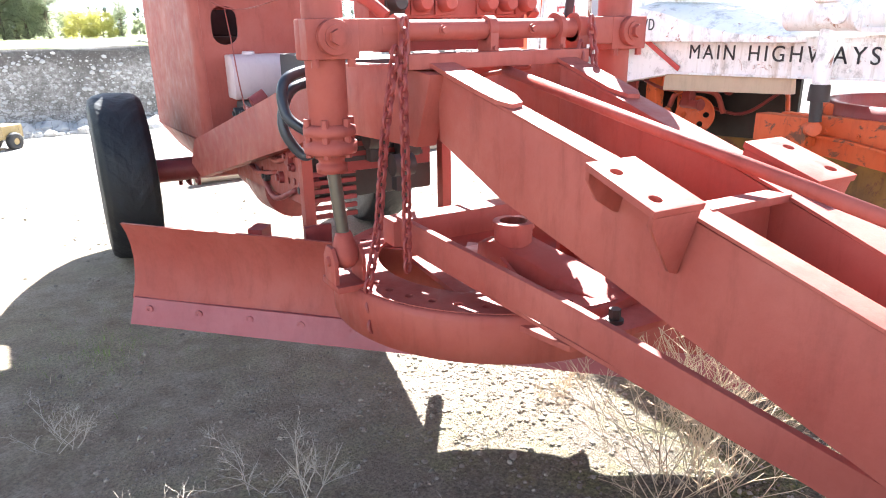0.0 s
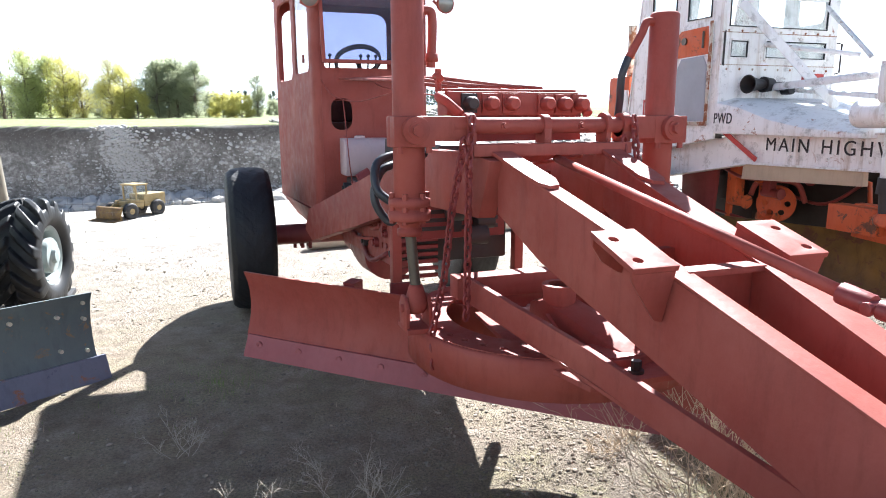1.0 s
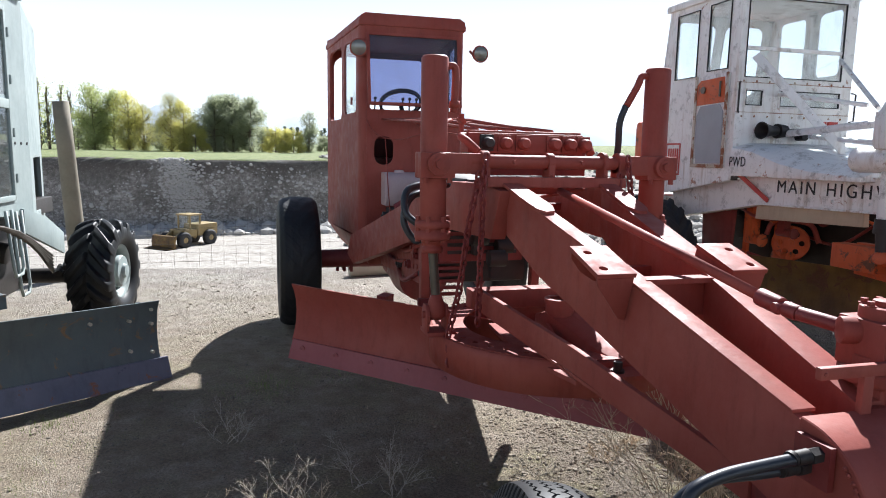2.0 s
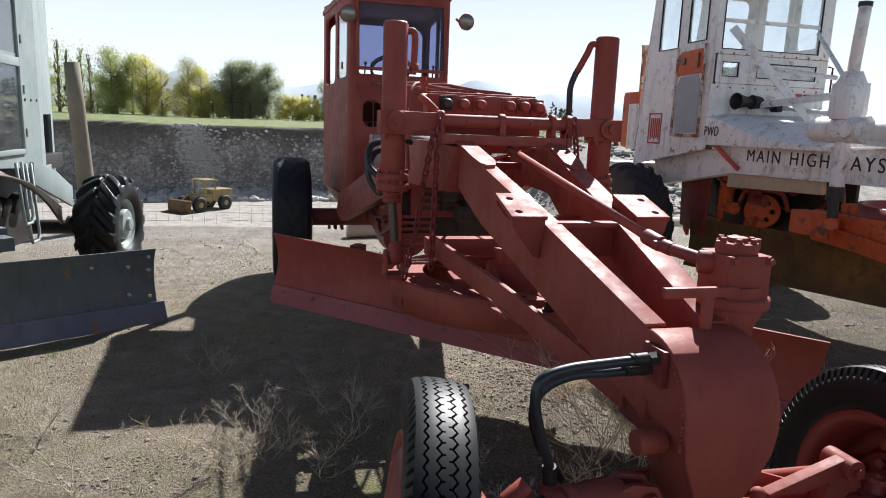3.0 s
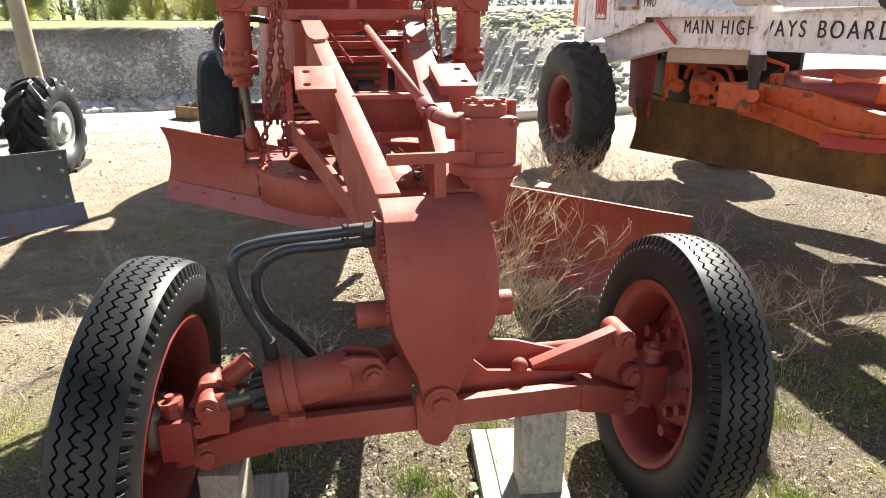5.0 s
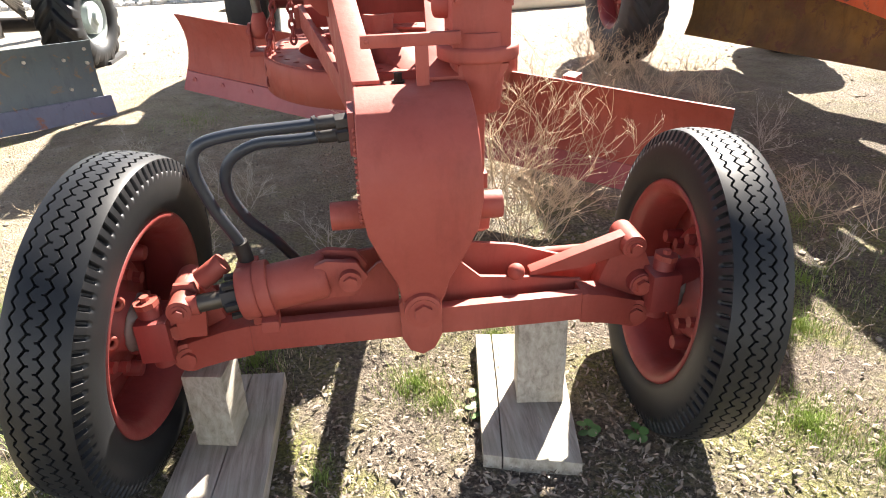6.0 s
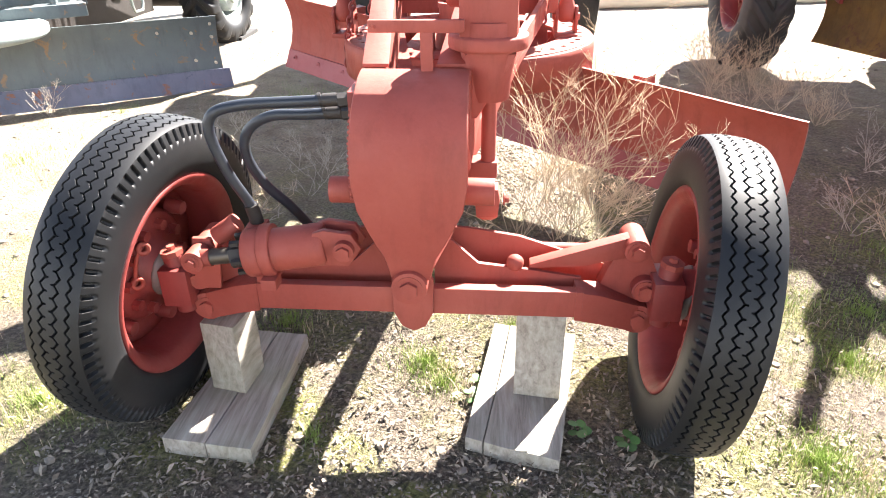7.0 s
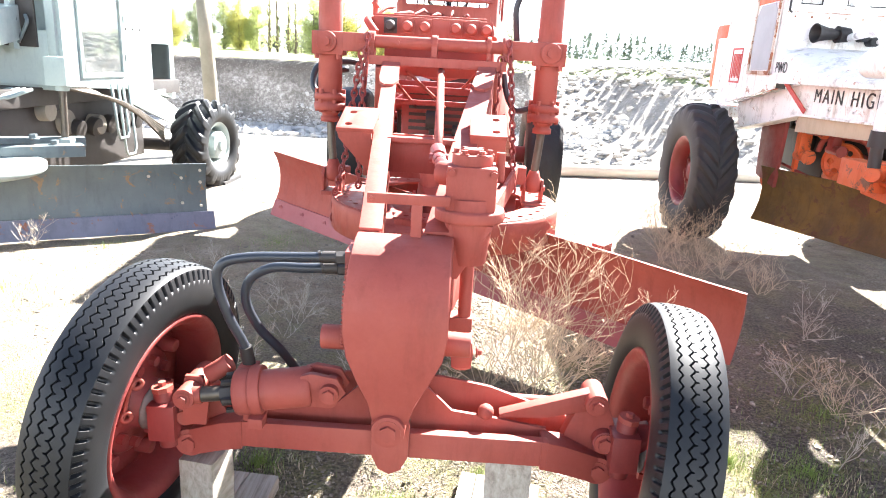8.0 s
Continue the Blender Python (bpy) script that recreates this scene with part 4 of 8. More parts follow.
def front_wheel(centre, lean, steer, s):
    """Wheel with its dished inside turned to the machine's middle: disc, rim, tyre, nuts."""
    axis = Vector((math.cos(lean) * math.cos(steer), math.cos(lean) * math.sin(steer), -math.sin(lean))) * s
    mid = Vector(centre) + axis * 0.063
    m = Matrix.Translation(mid) @ axis.to_track_quat("Z", "Y").to_matrix().to_4x4()
    bm = B()
    lathe(bm, [(0.0, -0.02), (0.075, -0.02), (0.08, 0.02), (0.155, 0.03), (0.165, 0.04), (0.165, 0.07), (0.215, 0.08), (0.252, 0.06), (0.252, 0.07), (0.215, 0.09), (0.10, 0.10), (0.0, 0.10)], m, 56)
    # disc, nuts and rim in the deeper red, which paints in the wheel's shade
    wheel = part("wheel", bm, RED_DEEP, grader)
    bm = B()
    for k in range(10):
        u = 2 * math.pi * k / 10
        a = m @ Vector((0.125 * math.cos(u), 0.125 * math.sin(u), 0.026))
        rod(bm, a, a - axis * 0.022, 0.017, seg=6)
    part("wheel_nut", bm, RED_DEEP, wheel)
    bm = B()
    lathe(bm, [(0.250, 0.06), (0.256, 0.02), (0.258, -0.03), (0.266, -0.052), (0.280, -0.060), (0.292, -0.068), (0.295, -0.075), (0.288, -0.080), (0.274, -0.074), (0.260, -0.062), (0.252, -0.045), (0.248, -0.02), (0.245, 0.02), (0.243, 0.06)], m, 72)
    lathe(bm, [(0.250, 0.05), (0.268, 0.062), (0.285, 0.07), (0.294, 0.078), (0.288, 0.084), (0.27, 0.075), (0.243, 0.05)], m, 72)
    part("rim", bm, RED_DEEP, wheel)
    bm = B()
    lathe(bm, [(0.05, -0.045), (0.066, -0.04), (0.076, -0.025), (0.079, -0.019), (0.06, -0.017)], m, 30)
    for v in bm.verts:
        v.co += noise.noise_vector(v.co * 30) * 0.006
    part("grease_collar", bm, GREASE, wheel, "smear of pale grey grease")
    for k in range(6):
        u = 2 * math.pi * (k + 0.3) / 6
        c = m @ Vector((0.19 * math.cos(u), 0.19 * math.sin(u), 0.055))
        part("wheel_lug", rod(B(), c, c - axis * 0.05, 0.026, 0.02, seg=14), RED_DEEP, wheel, bevel=0.003)
    placed("tyre", TRUCK_TYRE, m, wheel, "black road tyre with zigzag tread")
    return wheel


front_wheel((-0.689, 0.332, 0.438), 0.119, -0.153, -1)
front_wheel((0.708, 0.362, 0.404), 0.109, -0.079, 1)
bm = B()
tube(bm, [(-0.735, 0.235, 0.565), (-0.752, 0.23, 0.53), (-0.775, 0.232, 0.45)], 0.006, 8, 4)
for p in ((-0.738, 0.245, 0.562), (-0.775, 0.24, 0.455)):
    ring(bm, p, (p[0] + 0.014, p[1] - 0.012, p[2]), 0.019, 0.009, 16)
part("brake_fitting", bm, RED, grader, "faded pink brake bleed fittings")


# drawbar, circle and blade
CIRCLE = (0.07, 2.10)
for s in (-1, 1):
    bm = B()
    x0, x1 = (-0.35, -0.06) if s < 0 else (0.45, 0.14)
    w = 0.022 * s
    loft(bm, [[(x, y, z), (x - w, y, z), (x - w, y, z - h), (x, y, z - h)] for x, y, z, h in ((x0, 2.06, 0.988, 0.10), ((x0 + x1) / 2, 1.31, 0.900, 0.092), (x1, 0.56, 0.775, 0.088))])
    part("drawbar", bm, RED, grader, bevel=0.002)
    bm = B()
    loft(bm, [[(x - w, y, z - 0.1), (x - w - 0.07 * s, y, z - 0.1), (x - w - 0.07 * s, y, z - 0.112), (x - w, y, z - 0.112)] for x, y, z in ((x0, 2.06, 0.985), (x1, 0.56, 0.79))])
    part("drawbar_flange", bm, RED, grader)
bm = B()
box(bm, (-0.37, 2.04, 0.885), (0.49, 2.13, 0.975))
part("drawbar_cross_beam", bm, RED, grader, bevel=0.006)
bm = B()
box(bm, (-0.05, 0.40, 0.66), (0.12, 0.60, 0.78))
part("drawbar_head", bm, RED_DEEP, grader, bevel=0.012)
bm = B()
m = Matrix.Translation((*CIRCLE, 0))
lathe(bm, [(0.585, 0.63), (0.605, 0.63), (0.605, 0.755), (0.602, 0.775), (0.59, 0.785), (0.585, 0.775)], m, 96)
part("circle_rim", bm, RED, grader)
bm = B()
holes = [(0.535 * math.cos(u), 0.535 * math.sin(u), 0.014) for u in (2 * math.pi * k / 40 for k in range(40))]
plate(bm, [(0.592 * math.cos(u), 0.592 * math.sin(u)) for u in (2 * math.pi * k / 96 for k in range(96))], 0.012, Matrix.Translation((*CIRCLE, 0.774)), holes + [(0, 0, 0.44)])
part("circle_flange", bm, RED, grader)
bm = B()
lathe(bm, [(0.47, 0.63), (0.485, 0.63), (0.485, 0.77), (0.47, 0.77)], m, 72)
part("circle_inner_wall", bm, RED_DEEP, grader)
bm = B()
plate(bm, [(-0.16, 1.38), (0.22, 1.38), (0.34, 1.62), (0.30, 2.28), (-0.20, 2.28), (-0.24, 1.75)], 0.02, Matrix.Translation((0, 0, 0.735)))
part("centre_plate", bm, RED, grader, bevel=0.003)
bm = B()
ring(bm, (0.007, 1.9, 0.78), (0.007, 1.9, 0.955), 0.064, 0.047)
ring(bm, (0.007, 1.9, 0.935), (0.007, 1.9, 0.957), 0.070, 0.047)
part("swivel_turret", bm, RED, grader, bevel=0.003)
# gabled ramp from the turret down to the centre plate
bm = B()
loft(bm, [[(x - w, y, 0.757), (x + w, y, 0.757), (x + w * 0.82, y, z), (x, y, z + 0.012), (x - w * 0.82, y, z)] for x, y, z, w in ((-0.01, 2.02, 0.86, 0.06), (0.007, 1.9, 0.895, 0.085), (0.05, 1.80, 0.86, 0.09), (0.12, 1.62, 0.80, 0.095), (0.16, 1.50, 0.775, 0.09))])
part("turret_ramp", bm, RED, grader, bevel=0.004)
bm = B()
side_plate(bm, [(1.84, 0.757), (1.60, 0.757), (1.84, 0.86)], -0.085, 0.014)
part("turret_rib", bm, RED, grader)
bm = B()
tube(bm, [(0.19 + 0.022 * math.cos(k * 0.7), 1.54 + 0.022 * math.sin(k * 0.7), 0.76 + k * 0.0022) for k in range(50)], 0.004, 6)
part("coil_spring", bm, RED_DEEP, grader)
bm = B()
for x, y in ((0.10, 1.62), (0.19, 1.54), (0.05, 1.44), (-0.12, 2.1)):
    bolt(bm, (x, y, 0.755), (0, 0, 1), 0.018, 0.03)
part("centre_bolt", bm, DARK, grader, "dark greasy bolts")
BL, BR = Vector((-1.106, 3.10, 0.838)), Vector((1.405, 1.275, 0.622))
along = (BR - BL).normalized()
ahead = Vector((along.y, -along.x, 0)).normalized()
down = along.cross(ahead).normalized()
if down.z > 0:
    down = -down
MOULD = [(0.0, 0.055), (0.05, 0.022), (0.11, -0.002), (0.17, -0.014), (0.23, -0.014), (0.29, -0.002), (0.345, 0.02)]


def blade_strip(profile, a, b, thick, n=24):
    bm = B()
    secs = []
    for k in range(n + 1):
        p = a + (b - a) * k / n
        wob = 0.004 * math.sin(k * 0.9)
        front = [p + down * d + ahead * (f + wob) for d, f in profile]
        back = [p + down * d + ahead * (f + wob - thick) for d, f in profile[::-1]]
        secs.append(front + back)
    return loft(bm, secs)


blade = part("blade", blade_strip(MOULD, BL, BR, 0.016), RED, grader, smooth=30)
bm = blade_strip([(0.335, 0.029), (0.44, 0.072)], BL + down * 0.0 + along * 0.012, BR - along * 0.02, 0.016, 8)
part("cutting_edge", bm, PURPLE_EDGE, blade, "purplish worn cutting edge")
bm = B()
for k in range(14):
    p = BL + (BR - BL) * (k + 0.4) / 14 + down * 0.375 + ahead * 0.047
    ring(bm, p - ahead * 0.006, p + ahead * 0.004, 0.017, 0.008, 12)
part("edge_bolt", bm, PURPLE_EDGE, blade)
bm = B()
for d in (0.55, 1.45, 2.4):
    a = BL + along * d + down * 0.12 - ahead * 0.02
    loft(bm, [[a + along * x - ahead * y + Vector((0, 0, z)) for x, z in ((-0.03, -0.12), (0.03, -0.12), (0.03, 0.12), (-0.03, 0.12))] for y in (0.0, 0.10)])
part("blade_mount", bm, RED_DEEP, grader)
bm = B()
a = BL + along * 0.9 + down * 0.13 - ahead * 0.15
bar(bm, a, BL + along * 2.2 + down * 0.13 - ahead * 0.15, 0.10, 0.12)
part("blade_beam", bm, RED_DEEP, grader, bevel=0.005)
for s in (-1, 1):
    bm = B()
    x = CIRCLE[0] + s * 0.45
    front_plate(bm, [(x - 0.05, 0.45), (x + 0.05, 0.45), (x + 0.06, 0.77), (x - 0.06, 0.77)], 2.55 - s * 0.3, 0.03)
    part("circle_arm", bm, RED_DEEP, grader, bevel=0.004)

# valve bank behind the torque shaft
bm = B()
box(bm, (-0.355, 2.20, 1.605), (0.235, 2.33, 1.70))
box(bm, (-0.35, 2.22, 1.70), (0.235, 2.34, 1.712))
part("valve_bank", bm, RED, grader, bevel=0.008)
for x in (-0.265, -0.175, -0.085, 0.075, 0.155, 0.235):
    bm = B()
    front_plate(bm, [(x - 0.034, 1.615), (x + 0.034, 1.615), (x + 0.034, 1.692), (x - 0.034, 1.692)], 2.202, 0.012)
    lathe(bm, [(0, 0.05), (0.020, 0.05), (0.027, 0.04), (0.029, 0.0)], Matrix.Translation((x, 2.19, 1.652)) @ pose(0, 0, 0, 90, 0, 0), 20)
    part("valve_cap", bm, DARK if abs(x + 0.265) < 0.01 else RED, grader, bevel=0.002)
bm = B()
tube(bm, [(-0.33, 2.25, 1.68), (-0.385, 2.22, 1.68), (-0.37, 2.16, 1.655), (-0.33, 2.12, 1.61)], 0.02, 10, 5)
tube(bm, [(0.23, 2.25, 1.66), (0.265, 2.22, 1.655), (0.27, 2.18, 1.61)], 0.022, 10, 5)
rod(bm, (-0.36, 2.30, 1.70), (-0.36, 2.30, 1.79), 0.014, seg=8)
rod(bm, (-0.37, 2.30, 1.75), (-0.35, 2.30, 1.765), 0.024, seg=12)
part("oil_pipe", bm, RED, grader)
bm = B()
box(bm, (-0.30, 2.25, 1.50), (0.28, 2.32, 1.63))
part("valve_bracket", bm, RED_DEEP, grader, bevel=0.004)
for k in range(5):
    bm = B()
    x = -0.26 + k * 0.10
    tube(bm, [(x, 2.36, 1.72), (x - 0.02, 3.4, 1.80 + 0.02 * (k % 2)), (x - 0.06, 4.85, 1.88)], 0.009, 8)
    part("control_rod", bm, RED, grader)
bm = B()
tube(bm, [(-0.42, 2.36, 1.30), (-0.41, 2.5, 1.62), (-0.36, 2.6, 1.75), (-0.30, 2.7, 1.78)], 0.010, 8, 4)
part("pull_rod", bm, RED, grader)

# cab
CF, CB, CW, CX = 4.72, 6.15, 0.475, -0.07
FLARE = 0.115


def flared(bm):
    """Widens the cab towards its back."""
    for v in bm.verts:
        side = (v.co.x - CX) / CW
        v.co.x += side * (FLARE * (v.co.y - CF) / (CB - CF) - 0.035)
    return bm



def wall_with_opening(outer, openings, thick, m):
    """A wall plate with rounded openings given as (x0, z0, x1, z1, radius)."""
    bm = B()
    edges = []

    def lay(points):
        vs = [bm.verts.new((x, y, 0)) for x, y in points]
        for i in range(len(vs)):
            edges.append(bm.edges.new((vs[i], vs[(i + 1) % len(vs)])))

    lay(outer)
    for x0, z0, x1, z1, r in openings:
        pts = []
        for cx, cz, a in ((x1 - r, z1 - r, 0), (x0 + r, z1 - r, 90), (x0 + r, z0 + r, 180), (x1 - r, z0 + r, 270)):
            for k in range(5):
                u = radians(a + 22.5 * k)
                pts.append((cx + r * math.cos(u), cz + r * math.sin(u)))
        lay(pts)
    faces = [f for f in bmesh.ops.triangle_fill(bm, edges=edges, use_beauty=True, use_dissolve=False, normal=(0, 0, 1))["geom"] if isinstance(f, bmesh.types.BMFace)]
    got = bmesh.ops.extrude_face_region(bm, geom=faces)["geom"]
    bmesh.ops.translate(bm, verts=[v for v in got if isinstance(v, bmesh.types.BMVert)], vec=(0, 0, thick))
    bmesh.ops.transform(bm, matrix=m, verts=bm.verts)
    bmesh.ops.recalc_face_normals(bm, faces=bm.faces)
    return bm


# front wall with windscreen opening and oval hole; sides with window openings
FLOOR = 0.88
cab_front = wall_with_opening([(-CW + 0.06, FLOOR), (CW - 0.06, FLOOR), (CW - 0.06, 2.62), (-CW + 0.06, 2.62)], [(-0.385, 1.95, 0.385, 2.55, 0.02), (-0.345, 1.50, -0.17, 1.735, 0.075)], 0.02, Matrix.Translation((CX, CF, 0)) @ XZ)
cab = part("cab_front_wall", flared(cab_front), RED, grader)
for s in (-1, 1):
    side = wall_with_opening([(CF + 0.05, FLOOR + 0.02), (CB, FLOOR), (CB, 2.70), (CF + 0.05, 2.60)], [(CF + 0.12, 1.93, CF + 0.60, 2.53, 0.05), (CF + 0.72, 1.9, CB - 0.12, 2.55, 0.08)], 0.02, Matrix.Translation((CX + s * CW - (0.02 if s > 0 else 0), 0, 0)) @ YZ)
    part("cab_side_wall", flared(side), RED, grader)
    bm = B()
    prof = []
    for k in range(7):
        u = math.pi / 2 * k / 6
        prof.append((CX + s * (CW - 0.06 + 0.06 * math.cos(u)), CF + 0.05 - 0.065 * math.sin(u)))
    inner = [(CX + s * (CW - 0.06 + 0.045 * math.cos(math.pi / 2 * k / 6)), CF + 0.055 - 0.05 * math.sin(math.pi / 2 * k / 6)) for k in range(6, -1, -1)]
    loft(bm, [[(x, y, z) for x, y in prof + inner] for z in (FLOOR, 2.62)])
    part("corner_post", flared(bm), RED, grader)
bm = wall_with_opening([(-CW, FLOOR), (CW, FLOOR), (CW, 2.70), (-CW, 2.70)], [(-0.42, 1.75, 0.42, 2.55, 0.1)], 0.02, Matrix.Translation((CX, CB + 0.02, 0)) @ XZ)
part("cab_rear_wall", flared(bm), RED, grader)
bm = B()
loft(bm, [[(CX + x * w, CF - 0.03 * w + 0.0 if y < 0 else CB + 0.04, z) for x, y in ((-CW - 0.012, -1), (CW + 0.012, -1), (CW + 0.012, 1), (-CW - 0.012, 1))] for z, w in ((2.61, 1.0), (2.64, 1.0), (2.685, 0.97), (2.71, 0.88))])
part("cab_roof", flared(bm), RED, grader, bevel=0.012)
bm = B()
box(bm, (CX - CW + 0.03, CF + 0.02, FLOOR), (CX + CW - 0.03, CB, FLOOR + 0.03))
loft(bm, [[(CX - CW, CF, FLOOR), (CX + CW, CF, FLOOR), (CX + CW, CB, FLOOR), (CX - CW, CB, FLOOR)], [(CX - CW + 0.12, CF + 0.12, FLOOR - 0.24), (CX + CW - 0.12, CF + 0.12, FLOOR - 0.24), (CX + CW - 0.12, CB, FLOOR - 0.2), (CX - CW + 0.12, CB, FLOOR - 0.2)]])
part("cab_floor_pan", flared(bm), RED, grader, bevel=0.01)
# hinged windscreen, swung out at the bottom
m = Matrix.Translation((CX, CF - 0.03, 2.555)) @ pose(0, 0, 0, -11, 0, 0)
bm = B()
for lo, hi in (((-0.39, -0.012, -0.59), (-0.365, 0.012, 0)), ((0.365, -0.012, -0.59), (0.39, 0.012, 0)), ((-0.365, -0.012, -0.022), (0.365, 0.012, 0)), ((-0.365, -0.012, -0.59), (0.365, 0.012, -0.566))):
    box(bm, lo, hi, m)
screen = part("windscreen_frame", bm, RED, grader, bevel=0.002)
bm = box(B(), (-0.365, -0.003, -0.566), (0.365, 0.003, -0.022), m)
pane = part("windscreen_pane", bm, GLASS_BLUE, screen, "blue-tinted dusty windscreen")
for y0, y1, z0, z1 in ((CF + 0.12, CF + 0.60, 1.93, 2.53),):
    for s in (-1, 1):
        pane = part("side_pane", flared(box(B(), (CX + s * (CW - 0.01) - 0.002, y0, z0), (CX + s * (CW - 0.01) + 0.002, y1, z1))), GLASS, grader)
for s in (-1, 1):
    bm = B()
    at = Vector((CX - 0.46, CF - 0.10, 2.42) if s < 0 else (CX + 0.56, CF - 0.06, 2.43))
    way = Vector((0.1 * s, -1, -0.1)).normalized()
    m = Matrix.Translation(at) @ way.to_track_quat("Z", "Y").to_matrix().to_4x4()
    lathe(bm, [(0, -0.08), (0.03, -0.075), (0.055, -0.035), (0.066, 0.0), (0.071, 0.02), (0.067, 0.026), (0.06, 0.026)], m, 28)
    tube(bm, [at + Vector((-s * 0.07, 0.06, 0.03)), at + Vector((-s * 0.04, 0.05, 0.0)), at + Vector((0, 0.04, 0))], 0.012, 8)
    work_lamp = part("work_lamp", bm, RED, grader)
    bm = B()
    lathe(bm, [(0.06, 0.024), (0.045, 0.031), (0.02, 0.035), (0, 0.036)], m, 24)
    part("lens", bm, CHROME_LENS, work_lamp, "clouded lamp glass")
bm = B()
for y in (CF + 0.14, CF + 0.16):
    for z in (2.02, 2.44):
        rod(bm, (CX - CW - 0.008, y, z - 0.03), (CX - CW - 0.008, y, z + 0.03), 0.008, seg=8)
rod(bm, (CX - CW - 0.03, CB - 0.02, 1.86), (CX - CW, CB - 0.02, 1.86), 0.012, seg=8)
part("hinge", bm, RED_DEEP, grader)
bm = B()
ring(bm, (-0.08, 5.14, 2.02), (-0.08, 5.16, 2.05), 0.19, 0.172, 32)
rod(bm, (-0.08, 5.15, 2.035), (-0.05, 4.98, 1.75), 0.02)
part("steering_wheel", bm, DARK, grader, "black steering wheel")
bm = B()
box(bm, (-0.24, 5.55, 1.45), (0.20, 5.95, 1.55))
box(bm, (-0.24, 5.92, 1.55), (0.20, 6.02, 2.0))
box(bm, (-0.18, 5.62, 0.92), (0.14, 5.9, 1.45))
part("operator_seat", bm, DARK, grader, bevel=0.02)
bm = B()
for x in (-0.36, -0.30, -0.12, -0.06, 0.0, 0.2, 0.26):
    tube(bm, [(x, 4.98, 1.7), (x + 0.01, 4.93, 1.95), (x + 0.02, 4.95, 2.05)], 0.007, 6)
    bmesh.ops.create_icosphere(bm, subdivisions=1, radius=0.016, matrix=Matrix.Translation((x + 0.02, 4.95, 2.06)))
part("control_lever", bm, DARK, grader)
for pts in ([(-0.45, 4.70, 1.86), (-0.40, 4.55, 1.75), (-0.28, 4.3, 1.70), (-0.2, 3.6, 1.74)], [(-0.30, 4.69, 1.72), (-0.33, 4.45, 1.55), (-0.36, 4.2, 1.30), (-0.37, 4.0, 1.05)], [(-0.1, 4.69, 1.88), (-0.05, 4.4, 1.80), (0.05, 3.5, 1.72), (0.1, 2.6, 1.66)]):
    part("wire", tube(B(), pts, 0.004, 6, 6), RED, grader)
bm = B()
box(bm, (-0.37, 4.90, 1.72), (0.37, 5.05, 1.90))
part("dashboard", bm, RED_DEEP, grader, bevel=0.01)

# pipes, levers and brackets round the engine
r = np.random.RandomState(8)
for k in range(14):
    y, z = r.uniform(3.1, 4.5), r.uniform(0.72, 1.12)
    x = -0.33 - r.uniform(0.0, 0.06)
    bm = B()
    rod(bm, (x, y, z), (x + 0.08, y, z), r.uniform(0.02, 0.05), seg=14)
    rod(bm, (x - 0.012, y, z), (x + 0.002, y, z), r.uniform(0.012, 0.02), seg=6)
    part("engine_plug", bm, RED_DEEP if k % 3 else DARK, grader, bevel=0.002)
for k in range(7):
    y, z = r.uniform(3.0, 3.6), r.uniform(0.8, 1.2)
    pts = [(-0.36, y, z), (-0.39, y + 0.3, z - r.uniform(0.0, 0.15)), (-0.37, y + 0.6, z - 0.05), (-0.34, y + 0.9, z - r.uniform(0.0, 0.2))]
    part("engine_pipe", tube(B(), pts, r.uniform(0.008, 0.016), 8, 5), RED_DEEP if k % 2 else RED, grader)
# tank in front of the cab, engine, gearbox and belly
bm = B()
loft(bm, [[(x, y, z) for x, y in ((-0.33, y0), (0.02, y0), (0.02, 4.72), (-0.33, 4.72))] for z, y0 in ((1.17, 4.50), (1.21, 4.47), (1.38, 4.47), (1.42, 4.50), (1.44, 4.55))])
rod(bm, (-0.2, 4.6, 1.43), (-0.2, 4.6, 1.46), 0.04, seg=16)
part("fuel_tank", bm, paint("dusty_pink_tank", (0.50, 0.36, 0.36), (0.58, 0.46, 0.46), 0.4, 0.5), grader, "dusty pinkish tank", bevel=0.012)
# near-black colour paints the bay's shade; the upper box is added to block sun
bm = B()
box(bm, (-0.31, 3.12, 0.80), (0.33, 4.6, 1.16))
box(bm, (-0.10, 3.07, 1.16), (0.28, 4.25, 1.45))
part("engine_block", bm, DARK, grader, bevel=0.02)
bm = B()
front_plate(bm, [(-0.27, 0.95), (0.27, 0.95), (0.27, 1.28), (0.22, 1.34), (-0.22, 1.34), (-0.27, 1.28)], 3.06, 0.05)
radiator = part("radiator_shell", bm, RED_DEEP, grader, bevel=0.012)
for z in np.arange(1.0, 1.27, 0.045):
    part("slat", box(B(), (-0.22, 2.995, z), (0.22, 3.008, z + 0.02)), DARK, radiator)
bm = B()
tube(bm, [(-0.24, 2.99, 1.42), (0.0, 2.9, 1.38), (0.2, 2.99, 1.44)], 0.014, 8, 5)
part("coolant_pipe", bm, RED, grader)
# pumps near-black too, the shade between the rails put into their colour
bm = B()
for x, y, z, r in ((-0.05, 2.92, 1.12, 0.06), (0.12, 2.95, 1.05, 0.045), (0.02, 2.8, 1.0, 0.05)):
    rod(bm, (x - 0.05, y, z), (x + 0.05, y, z), r, seg=18)
    box(bm, (x - 0.03, y, z - 0.12), (x + 0.03, y + 0.06, z))
part("pump_housing", bm, DARK, grader, bevel=0.004)
